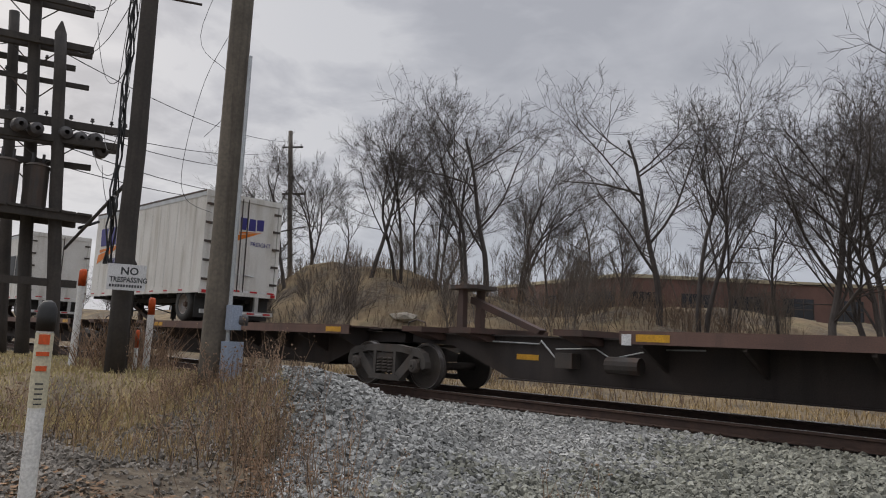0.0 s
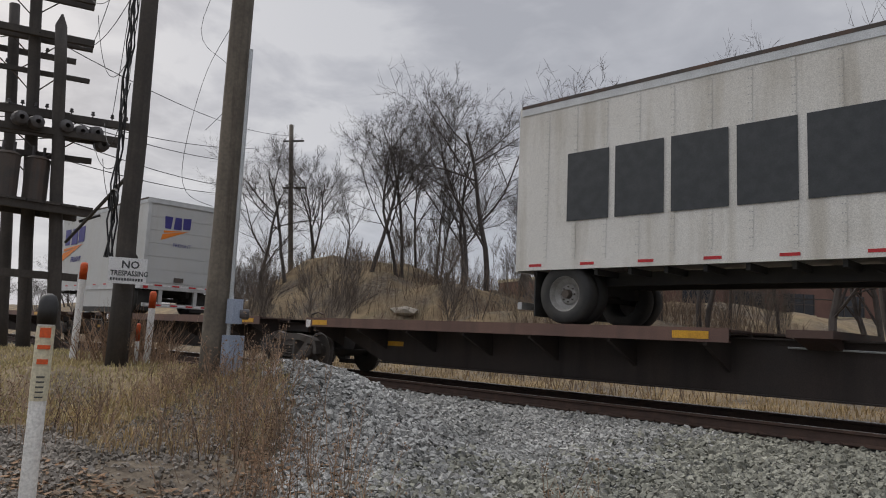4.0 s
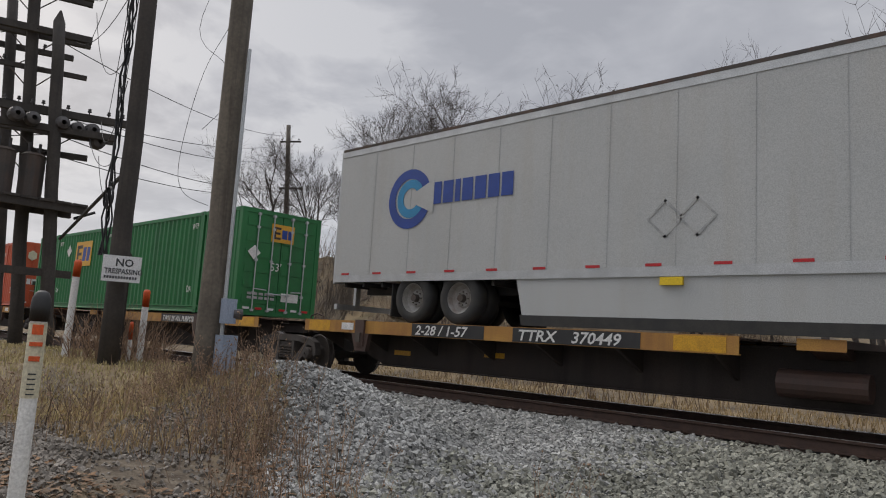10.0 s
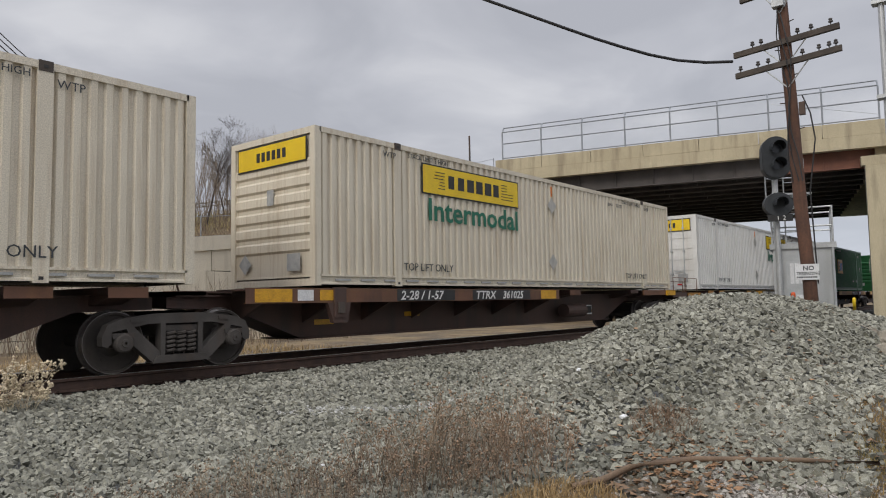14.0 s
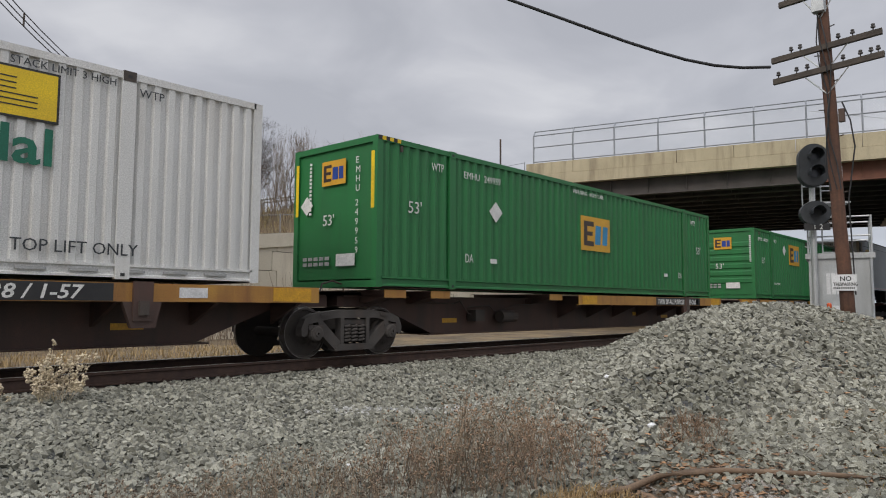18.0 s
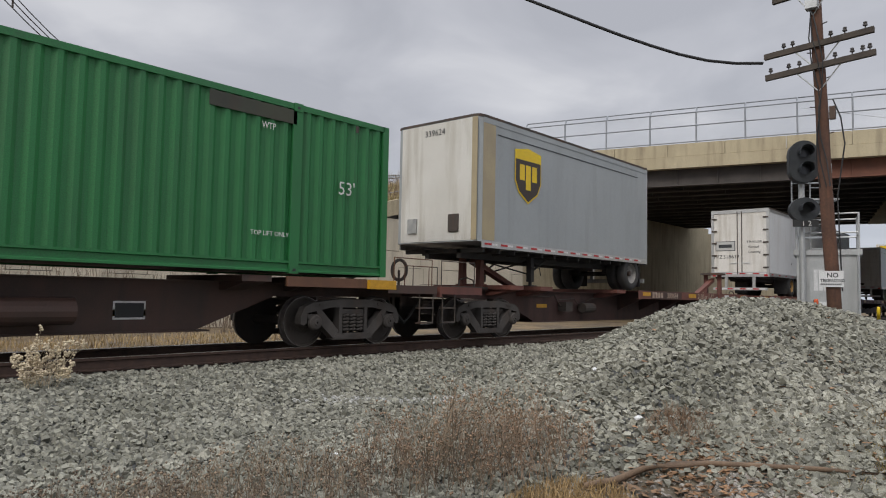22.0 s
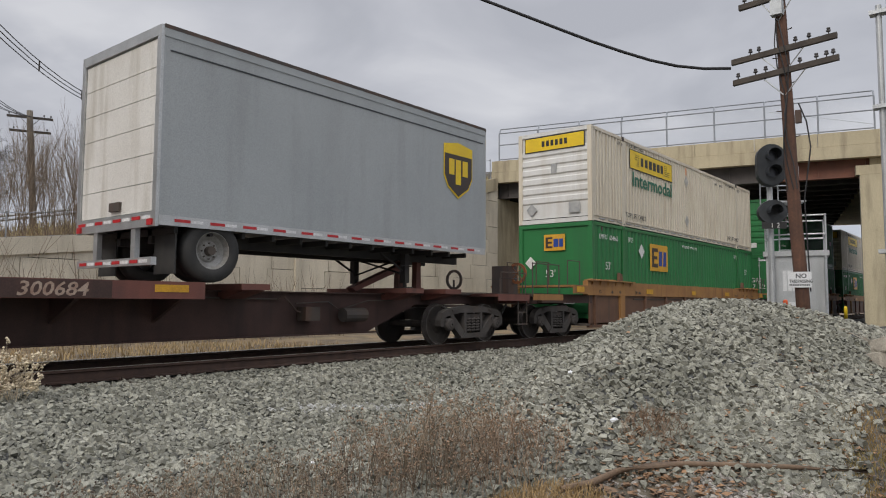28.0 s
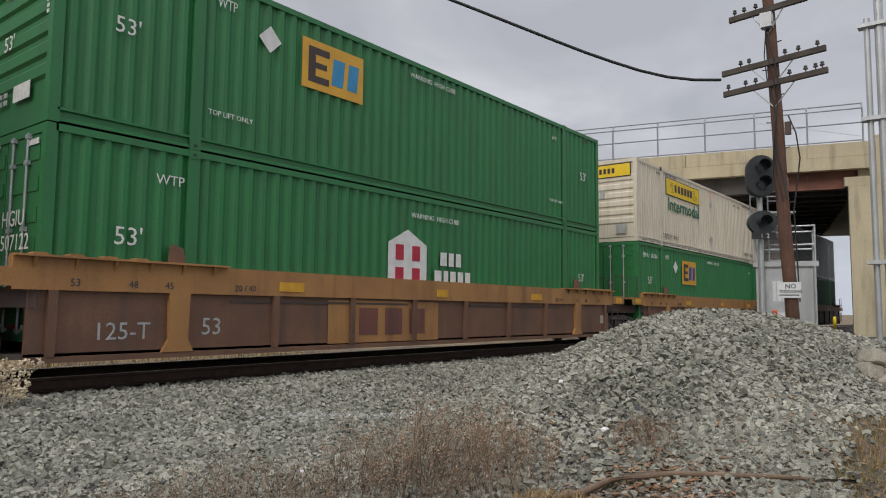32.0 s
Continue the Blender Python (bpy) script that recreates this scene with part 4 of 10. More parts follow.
def container(X, z, paint, style, doors="right", label="", face_ribs=True, end_paint=None):
    """A 53 ft container: posts, rails, folded side sheets, ribbed front, door end with locking bars, writing."""
    c = roll(thing("shipping_container", label, "container", "containers"), X, z)
    h = WID / 2
    pm = paint.name
    for s in (1, -1):
        for i, (a, b) in enumerate(((0.14, P40 - 0.1), (P40 + 0.1, LEN - P40 - 0.1), (LEN - P40 + 0.1, LEN - 0.14))):
            me = container_mesh(("sheet", pm, i), lambda: finish(corrugated(b - a, 0.17, HIG - 0.10, 0.275 if style != "jb" else 0.225, 0.048,
                                                                         0.07 if style != "jb" else 0.09, 0.066 if style != "jb" else 0.03, -h + 0.012), "side_sheet"))
            if not me.materials:
                me.materials.append(paint)
            o = new("side_sheet", me)
            o.parent, o.location = c, ((a, 0, 0) if s == 1 else (b, 0, 0))
            o.rotation_euler = (0, 0, 0 if s == 1 else math.pi)
        bm = bmesh.new()
        box(bm, 0.12, LEN - 0.12, s * h - (0.06 if s > 0 else 0), s * h + (0 if s > 0 else 0.06), HIG - 0.10, HIG)
        part("top_rail", bm, paint, c)
        bm = bmesh.new()
        yo, yi = s * h, s * (h - 0.055)
        prism(bm, [(yi, 0.02), (yo - s * 0.012, 0.02), (yo - s * 0.012, 0.05), (yi + s * 0.02, 0.07), (yi + s * 0.02, 0.155), (yo, 0.17), (yo, 0.205), (yi, 0.205)], 0.12, LEN - 0.12, "x")
        part("bottom_rail", bm, paint, c)
        for xx, w in ((P40, 0.1), (LEN - P40, 0.1)):
            bx("lift_post", c, paint, xx - w, xx + w, *sorted((s * (h + 0.004), s * (h - 0.08))), 0.0, HIG)
        for xe in (0.0, LEN):
            bx("corner_post", c, paint, xe - (0 if xe == 0 else 0.15), xe + (0.15 if xe == 0 else 0), s * h - (0.14 if s > 0 else 0), s * h + (0 if s > 0 else 0.14), 0.0, HIG, "", 0.008)
    bx("roof", c, paint, 0.02, LEN - 0.02, -h + 0.02, h - 0.02, HIG - 0.06, HIG - 0.012)
    bx("floor", c, M_UNDER, 0.05, LEN - 0.05, -h + 0.05, h - 0.05, 0.05, 0.16)
    # corner fittings with their slots, on the ends and on the lift posts
    for xx in (P40, LEN - P40):
        bx("lift_casting", c, M_STEEL_DARK if style == "jb" else paint, xx - 0.09, xx + 0.09, -h - 0.012, -h + 0.1, HIG - 0.13, HIG + 0.012, "", 0.01)
        bx("casting_slot", c, M_BLACK, xx - 0.03, xx + 0.03, -h - 0.016, -h - 0.013, HIG - 0.085, HIG - 0.045)
        bx("lift_casting", c, paint, xx - 0.09, xx + 0.09, -h - 0.012, -h + 0.1, -0.004, 0.12, "", 0.01)
        bx("casting_slot", c, M_BLACK, xx - 0.03, xx + 0.03, -h - 0.016, -h - 0.013, 0.035, 0.08)
    # end walls
    for end, xe, f in (("left", 0.0, -1), ("right", LEN, 1)):
        inx = xe - f * 0.05
        if doors == end:
            end_frame(c, xe, f, h, paint)
            for s in (-1, 1):
                bm = bmesh.new()
                x_a, x_b = sorted((xe - f * 0.06, xe - f * 0.02))
                ya, yb = sorted((s * 0.012, s * (h - 0.14)))
                box(bm, x_a, x_b, ya, yb, 0.13, HIG - 0.12)
                d = part("door", bm, paint, c, "ribbed container door with two locking bars")
                for k in range(6):
                    zz = 0.32 + k * 0.42
                    bx("door_rib", d, paint, *sorted((xe - f * 0.0195, xe - f * 0.006)), ya + 0.05, yb - 0.05, zz, zz + 0.2, "", 0.006)
                for yy in (s * 0.30, s * 0.78):
                    bm = bmesh.new()
                    rod(bm, (xe + f * 0.02, yy, 0.10), (xe + f * 0.02, yy, HIG - 0.09), 0.019, sides=8)
                    for zz in (0.14, 0.6, 1.5, 2.4, HIG - 0.14):
                        box(bm, xe - 0.015, xe + 0.045 if f > 0 else xe + 0.015, yy - 0.045, yy + 0.045, zz - 0.03, zz + 0.03) if f > 0 else box(bm, xe - 0.045, xe + 0.015, yy - 0.045, yy + 0.045, zz - 0.03, zz + 0.03)
                    part("locking_bar", bm, M_GALV if style != "orange" else paint, d)
                    bm = bmesh.new()
                    rod(bm, (xe + f * 0.045, yy, 0.62 + 0.1 * (abs(yy) > 0.5)), (xe + f * 0.045, yy - s * 0.38, 0.60 + 0.1 * (abs(yy) > 0.5)), 0.014, sides=6)
                    part("door_handle", bm, M_GALV, d)
            for k in range(6):
                bx("tape_strip", c, M_TAPE_RED if k % 2 else M_TAPE_WHITE, *sorted((xe + f * 0.002, xe + f * 0.006)), -1.05 + k * 0.38, -0.85 + k * 0.38, 0.16, 0.22)
        else:
            end_frame(c, xe, f, h, end_paint or paint)
            bm = bmesh.new()
            prof = [(0.13, 0.05)]
            k = 0
            zz = 0.62
            while zz < HIG - 0.75 and face_ribs:
                prof += [(zz, 0.05), (zz + 0.045, 0.012), (zz + 0.19, 0.012), (zz + 0.235, 0.05)]
                zz += 0.30
            prof.append((HIG - 0.12, 0.05))
            va, vb = [], []
            for z_, d_ in prof:
                va.append(bm.verts.new((xe - f * d_, -h + 0.14, z_)))
                vb.append(bm.verts.new((xe - f * d_, h - 0.14, z_)))
            for i in range(len(prof) - 1):
                bm.faces.new((va[i], vb[i], vb[i + 1], va[i + 1]))
            part("front_wall", bm, end_paint or paint, c, "ribbed steel front wall" if face_ribs else "plain front wall")
    return c


def end_frame(c, xe, f, h, paint):
    a, b = sorted((xe, xe - f * 0.09))
    bx("door_sill", c, paint, a, b, -h + 0.14, h - 0.14, 0.0, 0.13)
    bx("end_header", c, paint, a, b, -h + 0.14, h - 0.14, HIG - 0.12, HIG)


def near(c, name, material, x0, x1, z0, z1, t=0.004):
    """A thin painted panel on the near side of a container."""
    return bx(name, c, material, x0, x1, -WID / 2 - t, -WID / 2 + 0.010, z0, z1)


def emp_logo(c, x, z, w, blue=None):
    """Amber square with a dark and a blue mark."""
    h = w * 0.60
    blue = blue or M_LOGO_BLUE
    near(c, "logo_panel", M_LOGO_GOLD, x, x + w, z, z + h)
    y = -WID / 2
    for u0, u1, v0, v1, m in ((0.09, 0.20, 0.14, 0.86, M_LOGO_BROWN), (0.20, 0.42, 0.14, 0.28, M_LOGO_BROWN), (0.20, 0.38, 0.44, 0.56, M_LOGO_BROWN), (0.20, 0.42, 0.72, 0.86, M_LOGO_BROWN)):
        bx("logo_mark", c, m, x + w * u0, x + w * u1, y - 0.008, y - 0.004, z + h * v0, z + h * v1)
    for u0, u1, v1 in ((0.46, 0.68, 0.76), (0.72, 0.92, 0.76)):
        bm = bmesh.new()
        prism(bm, [(x + w * (u0 + 0.0), z + h * 0.2), (x + w * (u1 - 0.03), z + h * 0.2), (x + w * u1, z + h * v1), (x + w * (u0 + 0.03), z + h * v1)], y - 0.008, y - 0.004)
        part("logo_mark", bm, blue, c)


def end_writing(c, end, kind, number="", serial_at=-1.14, small=False):
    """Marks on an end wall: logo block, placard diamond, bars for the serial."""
    f = -1 if end == "left" else 1
    xe = 0.0 if end == "left" else LEN
    off = xe + f * 0.006

    def plate(name, m, y0, y1, z0, z1, lift=0.0):
        bx(name, c, m, *sorted((xe + f * (0.001 + lift), xe + f * (0.007 + lift))), y0, y1, z0, z1)

    w = -1 if end == "left" else 1               # towards the reader's right

    def across(u0, u1):
        return sorted((w * u0, w * u1))

    if kind == "emp":
        plate("logo_panel", M_LOGO_GOLD, *sorted((-w * 0.36, w * 0.38)), 2.06, 2.56)
        for u0, u1, z0, z1, m in ((-0.30, -0.22, 2.14, 2.48, M_LOGO_BROWN), (-0.22, -0.06, 2.14, 2.2, M_LOGO_BROWN), (-0.22, -0.08, 2.28, 2.34, M_LOGO_BROWN),
                                  (-0.22, -0.06, 2.42, 2.48, M_LOGO_BROWN), (-0.02, 0.15, 2.17, 2.42, M_LOGO_BLUE), (0.18, 0.31, 2.17, 2.42, M_LOGO_BLUE)):
            plate("logo_mark", m, *sorted((w * u0, w * u1)), z0, z1, 0.006)
        bm = bmesh.new()
        u = -w * 0.85
        prism(bm, [(u - 0.2, 1.7), (u, 1.5), (u + 0.2, 1.7), (u, 1.9)], *sorted((xe + f * 0.002, xe + f * 0.008)), "x")
        part("placard", bm, M_WHITE_INK, c)
        letters("53'", c, M_WHITE_INK, (off, -w * 0.32, 1.25), 0.22, end)
        plate("data_label", M_WHITE_INK, *across(0.12, 0.68), 0.42, 0.66)
        for zz in (0.44, 0.55):
            for k in range(5):
                plate("lettering", M_GREY_DECAL, *across(-0.95 + k * 0.18, -0.82 + k * 0.18), zz, zz + 0.07)
        if number:                                   # the serial runs down one edge
            for k, ch in enumerate("EMHU" + number):
                letters(ch, c, M_WHITE_INK, (off, w * (serial_at - 0.04), 2.42 - k * 0.185 - (0.1 if k > 3 else 0)), 0.13, end)
            for k in range(14):
                plate("lettering", M_WHITE_INK, *across(-serial_at - 0.05, -serial_at + 0.02), 1.5 + k * 0.08, 1.55 + k * 0.08)
    elif kind == "jb":
        u0, u1 = (-0.45, 0.68) if small else (-1.02, 1.05)
        plate("logo_panel", M_BLACK, *across(u0 - 0.03, u1 + 0.03), 2.28, 2.62 if small else 2.76)
        plate("logo_face", M_LOGO_YEL, *across(u0, u1), 2.31, 2.59 if small else 2.73, 0.006)
        for k in range(6):
            a, d = ((u0 + u1) / 2 - 0.34 + k * 0.12, 0.08) if small else (-0.42 + k * 0.16, 0.10)
            plate("logo_mark", M_BLACK, *across(a, a + d), 2.39 if small else 2.43, 2.52 if small else 2.61, 0.012)
        if small:
            plate("lettering", M_LOGO_GREEN, *across(u0 + 0.1, u1 - 0.2), 2.14, 2.2)
            rust = surf("flaking_rust_stain", (0.30, 0.14, 0.06), (0.20, 0.085, 0.04), 6, 0.85, 0, 0.2, 60)
            for u, z0, h, d in ((-1.1, 0.16, 0.34, 0.13), (-0.72, 0.16, 0.2, 0.16), (-0.3, 0.16, 0.12, 0.12), (1.08, 0.16, 0.5, 0.08), (-1.12, 1.2, 0.2, 0.04), (0.2, 0.16, 0.16, 0.2)):
                bm = bmesh.new()
                prism(bm, [(w * (u - d), z0), (w * (u + d), z0), (w * (u + d * 0.5), z0 + h * 0.4), (w * (u + d * 0.2), z0 + h), (w * (u - d * 0.3), z0 + h * 0.6), (w * (u - d * 0.7), z0 + h * 0.8)], *sorted((xe + f * 0.051, xe + f * 0.053)), "x")
                part("rust_stain", bm, rust, c)
        bm = bmesh.new()
        u = w * -0.8
        prism(bm, [(u - 0.2, 0.45), (u, 0.25), (u + 0.2, 0.45), (u, 0.65)], *sorted((xe + f * 0.002, xe + f * 0.008)), "x")
        part("placard", bm, M_GREY_DECAL, c)
        plate("document_box", M_GREY_DECAL, *across(0.52, 0.9), 0.28, 0.60, 0.01)
        plate("data_label", M_GREY_DECAL, *across(-0.1, 0.1), 1.55, 1.85)


def side_writing_emp(c, number, flipped=False, ink=None, blue=None, shift=0.0, late=False, far_z=1.92):
    """White marks, placard and logo panel of a green container; flipped: laid out from the other end."""
    ink = ink or M_WHITE_INK
    y = -WID / 2 - 0.009
    letters("WARNING  HIGH CUBE", c, ink, (7.2 if not flipped else 6.95, y, 2.53 if not flipped else 2.62), 0.105, squeeze=1.0)
    nx = P40 + 0.35 if flipped else 0.42
    letters("EMHU", c, ink, (nx, y, 2.40), 0.15, squeeze=0.95)
    letters(number, c, ink, (nx + 0.7, y, 2.40), 0.15, squeeze=0.95)
    letters("53'", c, ink, (0.82, y, 1.48), 0.24)
    letters("53'", c, ink, (14.9, y, far_z if not flipped else 1.46), 0.24)
    letters("WTP", c, ink, (1.5 if flipped else P40 + 0.30, y, 2.42), 0.17, squeeze=0.72)
    if late:                                         # the later livery: small notes beside the posts
        letters("TOP LIFT ONLY", c, ink, (P40 + 0.2, y, 0.62), 0.085)
        letters("TOP LIFT ONLY", c, ink, (13.1, y, 0.60), 0.075)
        letters("WTP", c, ink, (13.25, y, 2.36), 0.11, squeeze=0.8)
    else:
        letters("DA", c, ink, (P40 + 0.40, y, 0.58), 0.19, squeeze=0.72)
        letters("DA", c, ink, (13.42, y, 0.58), 0.19, squeeze=0.72)
        letters("WTP", c, ink, (13.42 if not flipped else 14.5, y, 2.42), 0.17, squeeze=0.72)
        if flipped:
            near(c, "data_label", ink, 12.4, 12.62, 0.6, 0.70)
            near(c, "data_label", ink, P40 + 1.3, P40 + 1.52, 0.6, 0.70)
        else:
            letters("TOP LIFT ONLY", c, ink, (0.45, y, 0.56), 0.11)
            letters("TOP LIFT ONLY", c, ink, (14.5, y, 0.56), 0.115)
    for x in (0.62, 15.3):
        bx("rail_slot", c, M_STEEL_DARK, x, x + 0.06, -WID / 2 - 0.004, -WID / 2 + 0.02, HIG - 0.24, HIG - 0.12)
    lx, lz = (4.25 + shift, 1.57) if not flipped else (7.36, 1.15)
    bm = bmesh.new()
    diamond(bm, lx - (0.72 if not flipped else 3.7), -WID / 2 + 0.001, lz + 0.62, 0.24)
    part("placard", bm, M_WHITE_INK, c, "white diamond placard")
    emp_logo(c, lx, lz, 1.54, blue)


def slot_shape():
    bm = bmesh.new()
    box(bm, 0, 0.36, -WID / 2 - 0.003, -WID / 2 + 0.04, 0.09, 0.125)
    return bm


def side_writing_jb(c, logo_x, placard_x, ink, number):
    y = -WID / 2 - 0.009
    near(c, "logo_border", M_BLACK, logo_x - 0.03, logo_x + 3.63, 1.97, 2.63)
    near(c, "logo_panel", M_LOGO_YEL, logo_x, logo_x + 3.6, 2.0, 2.6, 0.006)
    for k in range(6):
        x = logo_x + 0.85 + k * 0.34
        w = (0.20, 0.22, 0.25, 0.25, 0.26, 0.22)[k]
        bx("logo_mark", c, M_BLACK, x, x + w, -WID / 2 - 0.010, -WID / 2 - 0.006, 2.16, 2.45)
    bm = bmesh.new()
    for k in range(6):
        zz = 2.12 + k * 0.07
        box(bm, logo_x + 0.5 + 0.03 * k - 0.25 * (k > 2), logo_x + 0.72, -WID / 2 - 0.010, -WID / 2 - 0.006, zz, zz + 0.016)
        box(bm, logo_x + 2.88, logo_x + 3.12 + 0.25 * (k < 3), -WID / 2 - 0.010, -WID / 2 - 0.006, zz, zz + 0.016)
    part("logo_scroll", bm, M_BLACK, c)
    letters("Intermodal", c, M_LOGO_GREEN, (logo_x + 0.12, y, 1.42), 0.47, squeeze=1.17, bold=0.012)
    letters("TOP LIFT ONLY", c, ink, (P40 + 0.15, y, 0.32), 0.16)
    letters("TOP LIFT ONLY", c, ink, (LEN - P40 - 1.4, y, 0.32), 0.16)
    letters("STACK LIMIT 3 HIGH", c, ink, (P40 + 0.3, y, 2.66), 0.10)
    letters("STACK LIMIT 3 HIGH", c, ink, (LEN - P40 - 1.5, y, 2.66), 0.10)
    letters("WTP", c, ink, (P40 - 0.42, y, 2.58), 0.12)
    letters("WTP", c, ink, (LEN - P40 + 0.14, y, 2.58), 0.12)
    letters("JBHU", c, ink, (placard_x + 3.3, y, 2.52), 0.10)
    letters(number, c, ink, (placard_x + 3.85, y, 2.52), 0.10)
    near(c, "marker_strip", M_LOGO_ORANGE, placard_x - 0.02, placard_x + 0.03, 2.45, 2.72)
    for zz in (2.2, 0.68):
        bm = bmesh.new()
        diamond(bm, placard_x, -WID / 2 + 0.001, zz, 0.22)
        part("placard", bm, M_PLACARD if ink == M_DARK_INK else M_WHITE_INK, c, "scraped diamond placard holder")
    slot = container_mesh(("slot",), lambda: finish(slot_shape(), "rail_slot"))
    for k in range(24):
        part("rail_slot", slot, M_GREY_DECAL, c).location.x = 0.5 + k * 0.64


def hub_hexagon(c, x, z, r):
    y = -WID / 2
    bm = bmesh.new()
    prism(bm, [(x + 0.9 * r * math.cos(a), z + r * math.sin(a)) for a in (math.pi / 6 + k * math.pi / 3 for k in range(6))], y - 0.004, y + 0.008)
    part("logo_panel", bm, M_LOGO_CREAM, c, "worn cream hexagon")
    bm = bmesh.new()
    for s in (-1, 1):
        for t in (-1, 1):
            xx = x + s * 0.42 * r
            box(bm, xx - 0.16 * r, xx + 0.16 * r, y - 0.008, y - 0.004, z + (0.08 * r if t > 0 else -0.55 * r), z + (0.55 * r if t > 0 else -0.08 * r))
        box(bm, x - 0.05 * r, x + 0.05 * r, y - 0.008, y - 0.004, z + s * 0.2 * r if s > 0 else z - 0.6 * r, z + 0.6 * r if s > 0 else z - 0.2 * r)
    part("logo_mark", bm, M_GREY_DECAL, c)


def blocks(c, material, x, z, h, widths, gap=0.25, t=0.008, y=None):
    """Brand lettering as plain blocks of its size."""
    y = -WID / 2 if y is None else y
    for w in widths:
        bx("logo_mark", c, material, x, x + w * h, y - t, y - t + 0.004, z, z + h)
        x += w * h + gap * h


# ---- trailers ----
def road_wheel(parent, x, y, z, r=0.50, rim=None, dual=True):
    """A trailer wheel pair at one side: tyres, rim and hub."""
    s = -1 if y < 0 else 1
    bm = bmesh.new()
    for d in ((0.0, 0.32) if dual else (0.0,)):
        o = y - s * d
        lathe(bm, [(r * 0.58, o), (r * 0.62, o + s * 0.02), (r * 0.93, o + s * 0.02), (r, o - s * 0.03), (r, o - s * 0.23), (r * 0.93, o - s * 0.27), (r * 0.58, o - s * 0.27)], (x, 0, z), "y", 26, True)
    w = part("tyre", bm, M_RUBBER, parent, "", 0, True)
    bm = bmesh.new()
    lathe(bm, [(0.05, y - s * 0.12), (r * 0.3, y - s * 0.12), (r * 0.36, y - s * 0.15), (r * 0.52, y - s * 0.10), (r * 0.58, y + s * 0.005), (r * 0.60, y + s * 0.005), (r * 0.59, y - s * 0.2), (0.05, y - s * 0.2)], (x, 0, z), "y", 22)
    part("rim", bm, rim or M_RIM, w)
    bm = bmesh.new()
    rod(bm, (x, y - s * 0.2, z), (x, y - s * 0.02, z), 0.085, 0.07, 12)
    for k in range(8):
        a = k * math.pi / 4
        rod(bm, (x + 0.125 * math.cos(a), y - s * 0.13, z + 0.125 * math.sin(a)), (x + 0.125 * math.cos(a), y - s * 0.095, z + 0.125 * math.sin(a)), 0.014, sides=5)
    part("hub", bm, M_STEEL_DARK, w)
    return w


